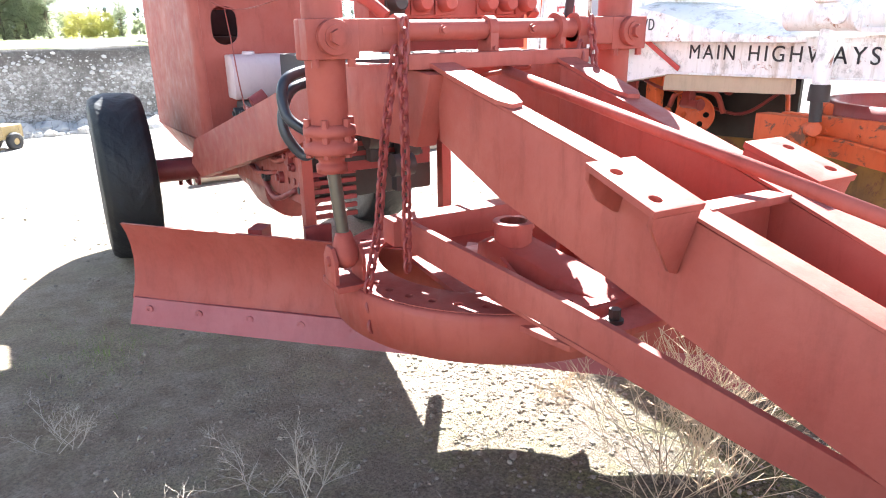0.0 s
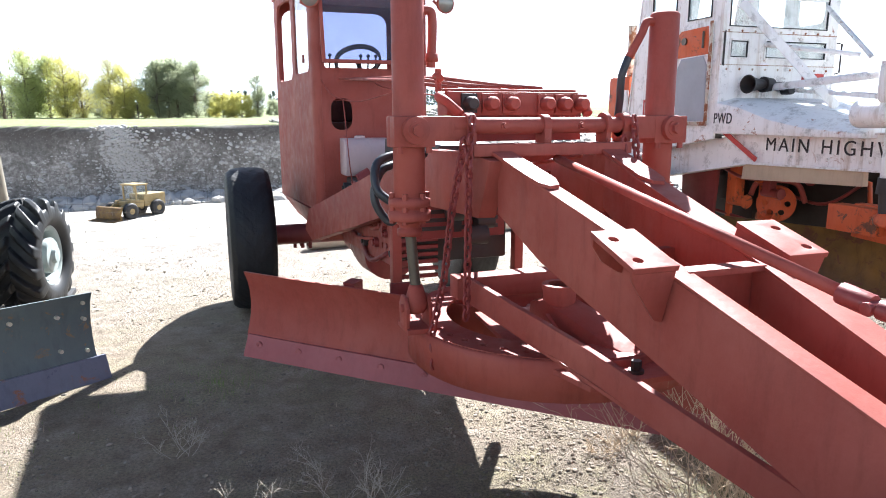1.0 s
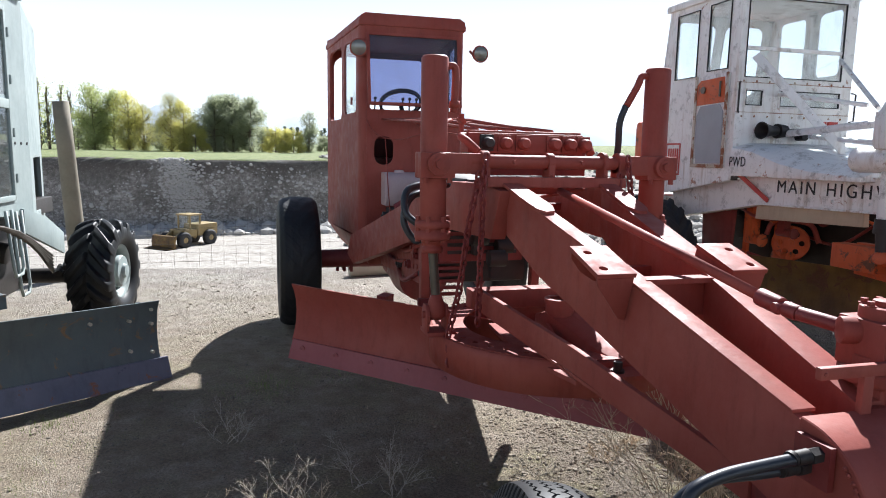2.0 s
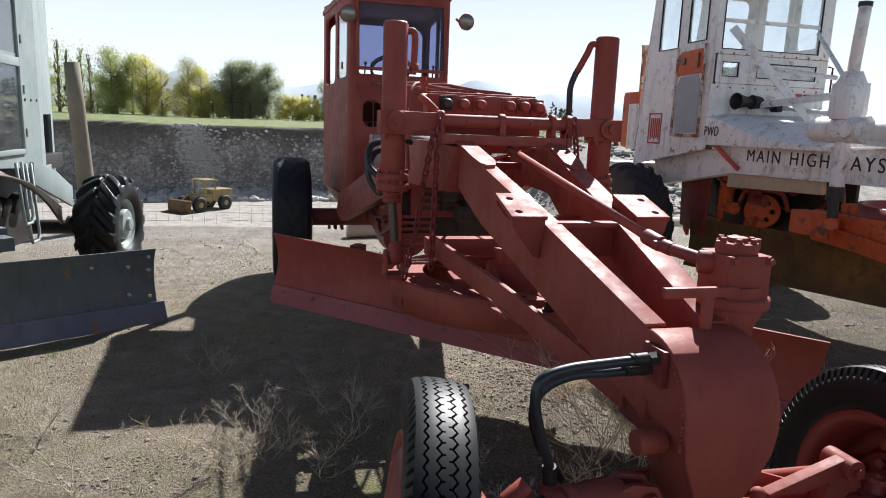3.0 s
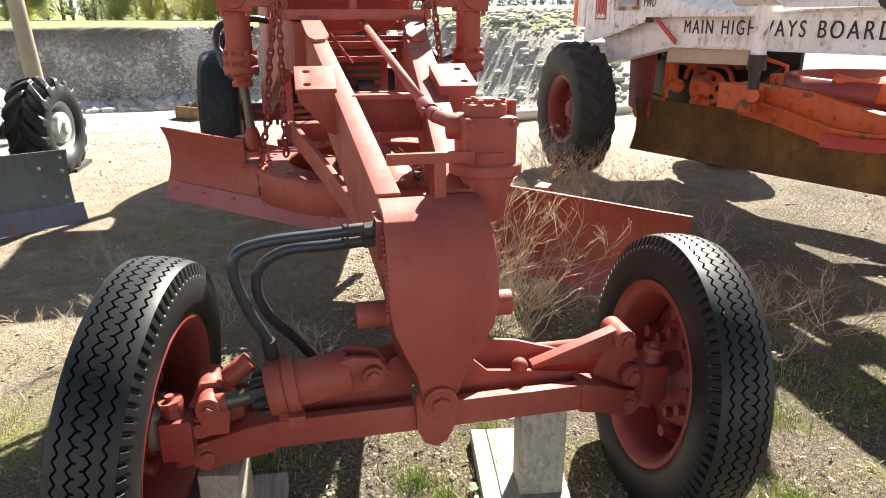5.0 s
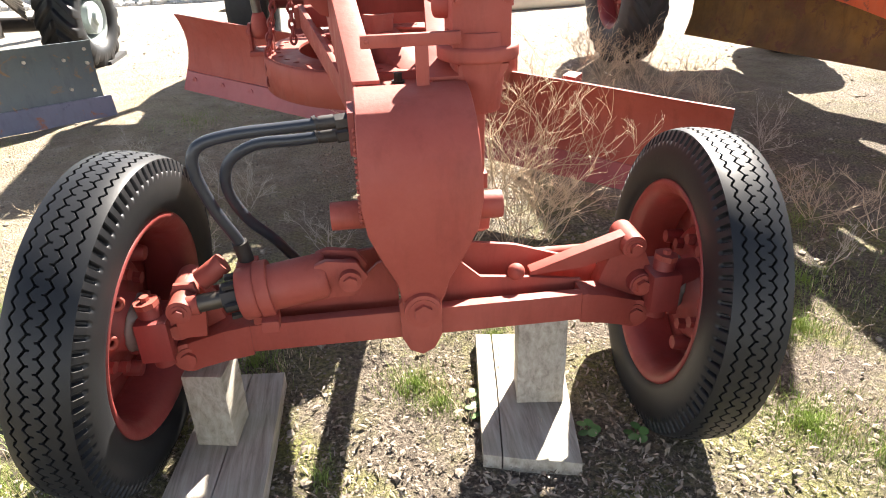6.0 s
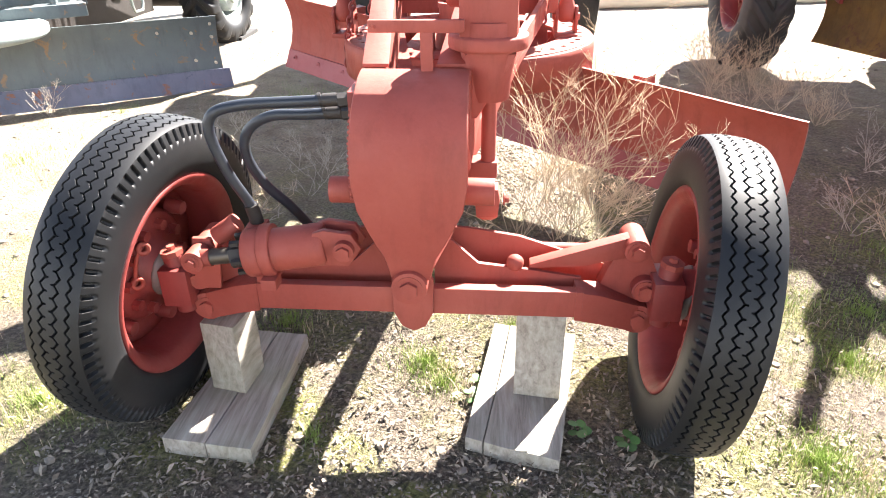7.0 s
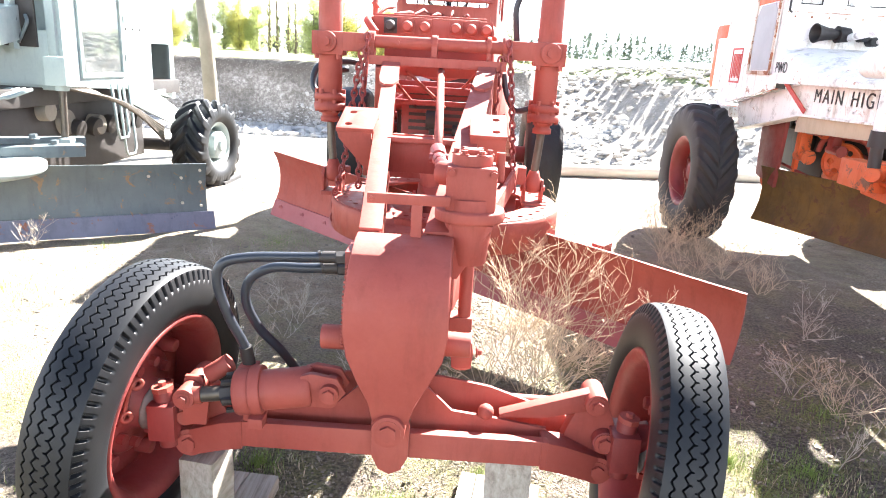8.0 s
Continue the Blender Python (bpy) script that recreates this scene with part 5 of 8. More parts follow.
for k in range(4):
    bm = B()
    y = 3.15 + k * 0.3
    rod(bm, (-0.25, y, 1.22), (-0.33, y, 1.18), 0.05, 0.045, seg=14)
    part("engine_fitting", bm, RED_DEEP, grader)
bm = B()
side_plate(bm, [(3.1, 0.80), (4.5, 0.70), (4.7, 0.85), (4.6, 1.0), (3.1, 1.02)], -0.36, 0.02, [(3.3 + 0.18 * k, 0.88 - 0.012 * k, 0.018) for k in range(7)])
part("chassis_plate", bm, RED, grader)
bm = B()
lathe(bm, [(0, 0), (0.14, 0), (0.20, 0.05), (0.22, 0.3), (0.20, 0.6), (0.10, 0.65), (0, 0.65)], Matrix.Translation((-0.05, 4.9, 0.62)) @ pose(0, 0, 0, 90, 0, 0), 24)
part("gearbox_housing", bm, RED_DEEP, grader, "dull red gearbox belly", bevel=0.004)
bm = B()
for z in np.arange(0.74, 0.98, 0.04):
    box(bm, (-0.36, 3.02, z), (-0.12, 3.04, z + 0.02))
part("radiator_louvre", bm, RED_DEEP, grader)
bm = B()
box(bm, (-0.38, 3.0, 0.62), (-0.33, 3.06, 1.30))
part("guard_post", bm, RED, grader, bevel=0.003)
bm = B()
box(bm, (0.33, 3.0, 0.62), (0.38, 3.06, 1.30))
part("guard_post", bm, RED, grader, bevel=0.003)
bm = B()
rod(bm, (-0.85, 5.35, 0.62), (0.85, 5.35, 0.62), 0.085, seg=20)
bmesh.ops.create_uvsphere(bm, u_segments=20, v_segments=12, radius=0.22, matrix=Matrix.Translation((0, 5.35, 0.62)))
for s in (-1, 1):
    for k in range(5):
        rod(bm, (s * (0.50 + 0.06 * (k % 3)), 5.3 + 0.03 * k, 0.50), (s * (0.50 + 0.06 * (k % 3)), 5.3 + 0.03 * k, 0.56), 0.016, seg=6)
part("rear_axle", bm, RED_DEEP, grader)


def lug_tyre_mesh(radius, width, lugs, lug_high, rim, mat, seg=360):
    """A heavy tyre round the local z axis with chevron bars standing proud of its crown."""
    h = width / 2
    prof = [(rim, -0.7), (rim + 0.02, -0.85), (rim + 0.05, -0.95), (radius * 0.72, -1.02), (radius * 0.82, -1.02), (radius * 0.89, -0.98)]
    prof += [(float(np.interp(f, [0, 0.4, 0.75, 0.95], [radius, radius - 0.002, radius - 0.015, radius * 0.93])), -f) for f in np.linspace(0.95, 0.0, 22)]
    prof += [(r, -a) for r, a in prof[-2::-1]]
    r0, a0 = np.array([p[0] for p in prof])[:, None], np.array([p[1] for p in prof])[:, None]
    u = np.arange(seg)[None, :] / seg
    f = np.abs(a0)
    phase = (u * lugs + np.where(a0 > 0, 0.5, 0.0) + (1 - f) * 1.15) % 1
    bar_up = np.clip((0.25 - np.abs(phase - 0.5)) / 0.05, 0, 1)
    reach = np.interp(f, [0, 0.03, 0.06, 0.9, 1.0, 1.02], [0, 0.3, 1, 1, 0.7, 0.0]) * (r0 > radius * 0.8)
    r = r0 + lug_high * bar_up * reach
    v = 2 * np.pi * np.arange(seg) / seg
    return grid_mesh("tyre", np.stack([r * np.cos(v), r * np.sin(v), a0 * h + 0 * r], -1), mat)


TYRES = {}


def rear_wheel(at, s, owner, radius, width, tyre_mat, rim_mat, lug=0.02, rim=0.31, tyre_label="", rim_label="", lugs=20, yaw=0.0):
    m = Matrix.Translation(at) @ Vector((s * math.cos(yaw), -s * math.sin(yaw), 0)).to_track_quat("Z", "Y").to_matrix().to_4x4()
    bm = B()
    k0 = rim / 0.31
    lathe(bm, [(0, 0.06), (0.07 * k0, 0.06), (0.09 * k0, 0.03), (0.16 * k0, 0.02), (0.2 * k0, -0.02), (rim - 0.03, 0.0), (rim - 0.03, -0.03), (0.16 * k0, -0.04), (0, -0.04)], m, 36)
    wheel = part("wheel", bm, rim_mat, owner, rim_label)
    bm = B()
    for k in range(8):
        u = 2 * math.pi * k / 8
        rod(bm, m @ Vector((0.13 * k0 * math.cos(u), 0.13 * k0 * math.sin(u), 0.01)), m @ Vector((0.13 * k0 * math.cos(u), 0.13 * k0 * math.sin(u), 0.05)), 0.016, seg=6)
    part("wheel_nut", bm, rim_mat, wheel)
    bm = B()
    w = width * 0.36
    lathe(bm, [(rim - 0.03, -w), (rim + 0.02, -w - 0.01), (rim + 0.02, -w + 0.005), (rim - 0.01, -w + 0.02), (rim - 0.02, 0), (rim - 0.01, w - 0.02), (rim + 0.02, w - 0.005), (rim + 0.022, w + 0.012), (rim + 0.005, w + 0.015), (rim - 0.03, w - 0.01), (rim - 0.04, 0), (rim - 0.03, -w)], m, 48)
    part("rim", bm, rim_mat, wheel)
    key = (radius, width, lug, rim, tyre_mat.name)
    if key not in TYRES:
        TYRES[key] = lug_tyre_mesh(radius, width, lugs, lug, rim, tyre_mat)
    placed("tyre", TYRES[key], m, wheel, tyre_label)
    return wheel


BLACK_COVER = plain("black_tyre_sheet", (0.008, 0.009, 0.011), 0.62, 0, 0.4, 9, 0.03)
for s, x in ((-1, -0.98), (1, 0.915)):
    rear_wheel((x, 5.42, 0.595), s, grader, 0.59, 0.35, BLACK_COVER, RED_DEEP, 0.003, 0.31, "smooth black rear tyre")

# timber blocks under the front axle
def timber(name, corners, z0, z1, label, split=()):
    ob = thing(name, (sum(c[0] for c in corners) / 4, sum(c[1] for c in corners) / 4, z0), label, "timber", "timber blocks under the axle")
    a, b, c, d = [Vector((*p, 0)) for p in corners]
    cuts = [0.0, *split, 1.0]
    for u, v in zip(cuts, cuts[1:]):
        u2, v2 = u + (0.006 if u > 0 else 0), v - (0.006 if v < 1 else 0)
        bm = B()
        lower = [a + (b - a) * u2, a + (b - a) * v2, d + (c - d) * v2, d + (c - d) * u2]
        mid = (lower[0] + lower[1] + lower[2] + lower[3]) / 4
        loft(bm, [[p + Vector((0, 0, z)) for p in lower] for z in (z0, z1)])
        bmesh.ops.subdivide_edges(bm, edges=bm.edges[:], cuts=3, use_grid_fill=True)
        for vert in bm.verts:
            n = noise.noise_vector(vert.co * 9)
            vert.co += n * 0.004
        part("board" if split else "block", bm, WOOD, ob, bevel=0.003)
    if not split and z1 > 0.35:
        bm = loft(B(), [[mid + (p - mid) * 1.04 + Vector((0, 0, z)) for p in lower] for z in (z1 + 0.002, z1 + 0.02)])
        part("packing_board", bm, PIPE_WOOD, ob, bevel=0.002)
    return ob


timber("timber_block", [(-0.712, 0.065), (-0.444, 0.038), (-0.423, 0.585), (-0.64, 0.60)], -0.01, 0.05, "two weathered grey boards flat on the dirt under a post", (0.5,))
timber("timber_prop", [(-0.645, 0.285), (-0.535, 0.265), (-0.515, 0.39), (-0.63, 0.41)], 0.05, 0.292, "weathered grey timber post propping the axle")
timber("timber_block", [(0.143, 0.12), (0.402, 0.045), (0.50, 0.64), (0.222, 0.69)], -0.03, 0.05, "thick weathered timber block with a split edge on the dirt", (0.2,))
timber("timber_prop", [(0.281, 0.31), (0.419, 0.292), (0.435, 0.42), (0.30, 0.43)], 0.05, 0.366, "upright pale timber post propping the axle")


# ---- the white and orange grader ----
wg = thing("motor_grader", (3.15, 2.8, 0), "old white and orange motor grader with a rusty yellow blade", "motor grader", "graders in the yard")
WX = 2.68
RUSTED = paint("rusted_edge_paint", (0.45, 0.36, 0.27), (0.6, 0.55, 0.48), 1.0, 0.7, 0.5, 0.6)
for x, rest in ((WX, 0.09), (3.55, 0.09)):
    bm = side_plate(B(), [(5.05, 1.262), (3.83, 1.467), (1.6, 1.50), (-0.6, 1.50), (-0.6, 1.30), (1.5, 1.285), (3.80, 1.243), (4.95, 1.04)], x, rest)
    part("frame_beam", bm, WHITE, wg, bevel=0.004)
    for pts in ([(5.05, 1.268), (3.83, 1.473), (1.6, 1.506), (-0.6, 1.506)], [(4.95, 1.035), (3.80, 1.238), (1.5, 1.279), (-0.6, 1.295)]):
        for (y0, z0), (y1, z1) in zip(pts, pts[1:]):
            part("beam_flange", bar(B(), (x + 0.04, y0, z0), (x + 0.04, y1, z1), 0.13, 0.014), WHITE, wg, bevel=0.002)
bm = B()
for y in (3.4, 2.2, 0.4):
    box(bm, (WX + 0.09, y, 1.30), (3.55, y + 0.08, 1.44))
part("cross_member", bm, WHITE, wg)
bm = B()
for y in np.arange(0.3, 4.0, 0.31):
    bolt(bm, (WX, y, 1.31), (-1, 0, 0), 0.011, 0.012)
    bolt(bm, (WX, y + 0.1, 1.47), (-1, 0, 0), 0.009, 0.010)
part("rivet", bm, WHITE, wg)


def lettering(text, size, m, mat, owner, spread=1.0):
    cu = bpy.data.curves.new("lettering", "FONT")
    cu.body, cu.size, cu.extrude, cu.space_character, cu.space_word = text, size, 0.0015, spread, 1.25
    ob = bpy.data.objects.new("lettering", cu)
    me = bpy.data.meshes.new_from_object(ob)
    bpy.data.objects.remove(ob)
    w = max(v.co.x for v in me.vertices)
    bm = bmesh.new()
    bm.from_mesh(me)
    made = []
    bm.faces.index_update()
    for g in loose_groups(bm, 0.001):
        keep = {f.index for f in g}
        one = bm.copy()
        one.faces.ensure_lookup_table()
        bmesh.ops.delete(one, geom=[f for f in one.faces if f.index not in keep], context="FACES")
        piece = bpy.data.meshes.new("letter")
        one.to_mesh(piece)
        one.free()
        piece.materials.append(mat)
        ob = new("letter", piece)
        ob.parent = owner
        ob["label"] = "black painted letter"
        made.append(ob)
    bm.free()
    return made, w


SIDE = Matrix(((0, 0, -1, 0), (-1, 0, 0, 0), (0, 1, 0, 0), (0, 0, 0, 1)))  # reads along -y on a face that looks to -x
words, w = lettering("MAIN HIGHWAYS BOARD", 0.138, Matrix.Identity(4), LETTER, wg, 1.32)
for letter in words:
    letter.matrix_local = Matrix.Translation(-WORLD_AT[wg]) @ Matrix.Translation((WX - 0.004, 3.64, 1.345)) @ SIDE @ Matrix.Diagonal((1.965 / w, 1.0, 1, 1))

# cab
X0, X1, Y0, Y1, Z0, Z1 = 2.55, 3.72, 4.06, 5.26, 1.50, 2.98
wall = wall_with_opening([(X0, 1.48), (X1, 1.48), (X1, Z1), (X0, Z1)], [(X0 + 0.06, 2.28, X1 - 0.12, 2.93, 0.03), (X0 + 0.085, 2.05, X0 + 0.25, 2.175, 0.02), (X0 + 0.43, 2.05, X1 - 0.12, 2.18, 0.02)], 0.02, Matrix.Translation((0, Y0, 0)) @ XZ)
part("cab_front_wall", wall, WHITE, wg)
wall = wall_with_opening([(Y0, 1.42), (Y1, 1.215), (5.04, Z1), (Y0, Z1)], [(4.17, 2.36, 4.45, 2.93, 0.06), (4.60, 2.33, 4.93, 2.92, 0.05)], 0.02, Matrix.Translation((X0, 0, 0)) @ YZ)
part("cab_side_wall", wall, WHITE, wg)
wall = wall_with_opening([(Y0, 1.48), (Y1, 1.42), (5.04, Z1), (Y0, Z1)], [(4.17, 2.36, 4.45, 2.93, 0.06), (4.60, 2.33, 4.93, 2.92, 0.05)], 0.02, Matrix.Translation((X1 - 0.02, 0, 0)) @ YZ)
part("cab_side_wall", wall, WHITE, wg)
wall = wall_with_opening([(X0, 1.42), (X1, 1.42), (X1, Z1), (X0, Z1)], [(X0 + 0.08, 2.25, X0 + 0.52, 2.9, 0.08), (X0 + 0.62, 2.25, X1 - 0.1, 2.9, 0.08)], 0.02, Matrix(((1, 0, 0, 0), (0, -0.141, -1, Y1 + 0.02 + 0.141 * 1.42), (0, 1, 0, 0), (0, 0, 0, 1))))
part("cab_rear_wall", wall, WHITE, wg)
bm = B()
loft(bm, [[(x, y, z) for x, y in ((X0 - 0.03 + d, Y0 - 0.03 + d), (X1 + 0.03 - d, Y0 - 0.03 + d), (X1 + 0.03 - d, 5.09 - d), (X0 - 0.03 + d, 5.09 - d))] for z, d in ((2.975, 0), (3.03, 0.0), (3.07, 0.05))])
part("cab_roof", bm, WHITE, wg, bevel=0.01)
bm = B()
box(bm, (X0 + 0.02, Y0 + 0.02, 1.42), (X1 - 0.02, Y1, 1.46))
box(bm, (2.95, 4.7, 1.46), (3.35, 5.1, 1.95))
part("cab_floor", bm, DARK, wg)
bm = B()
x0, x1 = X0 + 0.06, X1 - 0.12
box(bm, (x0, Y0 - 0.02, 2.505), (x1, Y0 + 0.005, 2.535))
for x in (x0, x1):
    box(bm, (x - 0.012, Y0 - 0.012, 2.28), (x + 0.012, Y0 + 0.006, 2.93))
part("windscreen_bar", bm, WHITE, wg, bevel=0.002)
for lo, hi in (((x0, Y0 - 0.006, 2.28), (x1, Y0 - 0.002, 2.93)), ((X0 + 0.085, Y0 - 0.008, 2.05), (X0 + 0.25, Y0 - 0.004, 2.175)), ((X0 + 0.43, Y0 - 0.008, 2.05), (X1 - 0.12, Y0 - 0.004, 2.18)), ((X0 + 0.006, 4.17, 2.36), (X0 + 0.01, 4.45, 2.93)), ((X0 + 0.006, 4.60, 2.33), (X0 + 0.01, 4.93, 2.92))):
    pane = part("window_pane", box(B(), lo, hi), GLASS, wg)
bm = B()
for xa, za, xb, zb in ((X0 + 0.07, 2.035, X0 + 0.265, 2.19), (X0 + 0.415, 2.035, X1 - 0.105, 2.195)):
    for lo, hi in (((xa, za), (xb, za + 0.014)), ((xa, zb - 0.014), (xb, zb)), ((xa, za + 0.014), (xa + 0.014, zb - 0.014)), ((xb - 0.014, za + 0.014), (xb, zb - 0.014))):
        box(bm, (lo[0], Y0 - 0.03, lo[1]), (hi[0], Y0 - 0.018, hi[1]))
part("window_frame", bm, WHITE, wg, bevel=0.002)
# dark rubber round the panes
def gasket(axis, at, lo, hi, owner):
    w = 0.007
    bm = B()
    for (a0, b0), (a1, b1) in (((lo[0], lo[1]), (hi[0], lo[1] + w)), ((lo[0], hi[1] - w), (hi[0], hi[1])), ((lo[0], lo[1] + w), (lo[0] + w, hi[1] - w)), ((hi[0] - w, lo[1] + w), (hi[0], hi[1] - w))):
        if axis == "y":
            box(bm, (a0, at - 0.010, b0), (a1, at + 0.003, b1))
        else:
            box(bm, (at - 0.010, a0, b0), (at + 0.003, a1, b1))
    part("window_gasket", bm, RUBBER, owner, "black rubber window seal")


for lo, hi in (((x0, 2.28), (x1, 2.93)), ((X0 + 0.085, 2.05), (X0 + 0.25, 2.175)), ((X0 + 0.43, 2.05), (X1 - 0.12, 2.18))):
    gasket("y", Y0 - 0.018, lo, hi, wg)
for lo, hi in (((4.17, 2.36), (4.45, 2.93)), ((4.60, 2.33), (4.93, 2.92))):
    gasket("x", X0, lo, hi, wg)
# panel seams and screws on the cab front
bm = B()
for z in (1.99, 2.235):
    box(bm, (X0, Y0 - 0.0235, z), (X1, Y0 - 0.0205, z + 0.006))
part("panel_seam", bm, RUSTED, wg, "thin rusty panel seam")
bm = B()
for k in range(9):
    for z in (1.96, 2.25):
        bolt(bm, (X0 + 0.06 + k * 0.128, Y0 - 0.02, z), (0, -1, 0), 0.006, 0.006)
part("panel_screw", bm, RUSTED, wg)
# patched door
bm = side_plate(B(), [(4.13, 1.53), (4.56, 1.52), (4.58, 2.32), (4.13, 2.33)], X0 - 0.016, 0.012)
door = part("door", bm, WHITE, wg, bevel=0.003)
bm = side_plate(B(), [(4.15, 2.08), (4.54, 2.07), (4.56, 2.24), (4.50, 2.285), (4.18, 2.295)], X0 - 0.021, 0.004)
part("door_patch", bm, ORANGE, door, "scraped orange paint patch")
bm = side_plate(B(), [(4.16, 1.56), (4.50, 1.555), (4.53, 1.70), (4.53, 1.98), (4.48, 2.06), (4.22, 2.07), (4.17, 2.0)], X0 - 0.024, 0.006)
part("door_panel", bm, GREY_PANEL, door, "flat grey replacement panel")
bm = B()
for lo, hi in (((4.125, 1.52), (4.155, 2.33)), ((4.545, 1.52), (4.575, 2.33)), ((4.155, 1.52), (4.545, 1.55))):
    box(bm, (X0 - 0.027, lo[0], lo[1]), (X0 - 0.017, hi[0], hi[1]))
part("door_edge", bm, RUSTED, door, "rusty door edging", bevel=0.002)
bm = B()
rod(bm, (X0 - 0.03, 4.22, 2.13), (X0 - 0.03, 4.22, 2.26), 0.009, seg=8)
rod(bm, (X0 - 0.035, 4.45, 2.20), (X0 - 0.02, 4.45, 2.20), 0.03, seg=14)
part("door_handle", bm, STEEL, door)
# red stencil frame and bars behind the door
bm = B()
RED_MARK = plain("faded_red_stencil", (0.45, 0.06, 0.05), 0.6, 0, 0.4, 30, 0.0005)
for lo, hi in (((4.77, 1.44), (4.785, 1.74)), ((4.985, 1.44), (5.0, 1.74)), ((4.785, 1.725), (4.985, 1.74)), ((4.785, 1.44), (4.985, 1.455))) + tuple(((4.80 + 0.035 * k, 1.48 + 0.015 * (k % 2)), (4.82 + 0.035 * k, 1.69)) for k in range(5)):
    box(bm, (X0 - 0.006, lo[0], lo[1]), (X0 - 0.002, hi[0], hi[1]))
part("stencil", bm, RED_MARK, wg, "faded red stencilled box")
# cowl and bonnet ahead of the cab
bm = B()
loft(bm, [[(2.545, y, 1.46), (3.70, y, 1.46), (3.70, y, z1), (3.55, y, z2), (2.72, y, z2), (2.545, y, z1)] for y, z1, z2 in ((4.055, 1.70, 1.74), (3.80, 1.66, 1.71), (3.50, 1.57, 1.66), (3.2, 1.52, 1.60), (2.75, 1.49, 1.54))])
part("cowl", bm, WHITE, wg, bevel=0.012)
pwd, w = lettering("PWD", 0.115, Matrix.Identity(4), LETTER, wg, 1.1)
for letter in pwd:
    letter.matrix_local = Matrix.Translation(-WORLD_AT[wg]) @ Matrix.Translation((2.541, 4.06, 1.54)) @ SIDE @ Matrix.Diagonal((0.2 / w, 1.0, 1, 1))
bm = B()
lathe(bm, [(0.03, 0.0), (0.04, 0.04), (0.045, 0.10), (0.06, 0.17), (0.072, 0.20), (0.066, 0.2), (0.05, 0.16), (0.03, 0.1)], Matrix.Translation((2.93, 3.96, 1.84)) @ Vector((-1, -0.15, 0)).to_track_quat("Z", "Y").to_matrix().to_4x4(), 24)
rod(bm, (2.91, 3.96, 1.84), (3.0, 3.965, 1.84), 0.062, 0.05, seg=20)
part("air_horn", bm, DARK, wg, "black trumpet-shaped intake")
bm = B()
for x, z in ((3.12, 1.83), (3.2, 1.80)):
    rod(bm, (x, 4.04, z), (x, 3.95, z), 0.035, seg=14)
part("rubber_boot", bm, RUBBER, wg)
bm = B()
bar(bm, (2.66, 3.98, 2.45), (3.12, 3.45, 1.66), 0.07, 0.012, (0.4, 1, 0))
part("brace", bm, WHITE, wg, bevel=0.002)
for a, b2, r in (((2.95, 4.02, 2.15), (3.24, 3.4, 2.03), 0.018), ((3.0, 3.95, 1.82), (2.75, 2.75, 1.86), 0.028), ((3.2, 3.9, 1.80), (2.9, 2.7, 1.70), 0.02), ((3.56, 4.02, 2.46), (3.24, 3.3, 2.0), 0.018), ((2.75, 2.35, 1.86), (2.75, 1.5, 1.58), 0.026), ((2.9, 2.5, 1.78), (3.4, 1.2, 1.62), 0.018)):
    part("linkage_rod", rod(B(), a, b2, r, seg=14), WHITE, wg)
bm = B()
tube(bm, [(X1 + 0.02, Y0 - 0.01, 2.19), (X1 + 0.06, Y0 - 0.02, 2.18), (X1 + 0.06, Y0 - 0.02, 1.95), (X1 + 0.02, Y0 - 0.01, 1.94)], 0.008, 8)
tube(bm, [(X0 + 0.03, Y0 - 0.02, 2.24), (X0 + 0.0, Y0 - 0.05, 2.23), (X0 + 0.0, Y0 - 0.05, 2.0), (X0 + 0.03, Y0 - 0.02, 1.99)], 0.008, 8)
part("grab_rail", bm, DARK, wg)
part("rear_lamp", box(B(), (3.38, Y0 - 0.045, 1.88), (3.47, Y0 - 0.02, 1.935)), RED_MARK, wg, "small red lamp")
part("rear_lamp", box(B(), (3.50, Y0 - 0.045, 1.88), (3.59, Y0 - 0.02, 1.935)), RED_MARK, wg, "small red lamp")
bm = bar(B(), (2.62, 4.05, 1.49), (2.655, 3.70, 1.27), 0.012, 0.035)
part("red_strap", bm, RED_MARK, wg, "faded red strap", bevel=0.002)

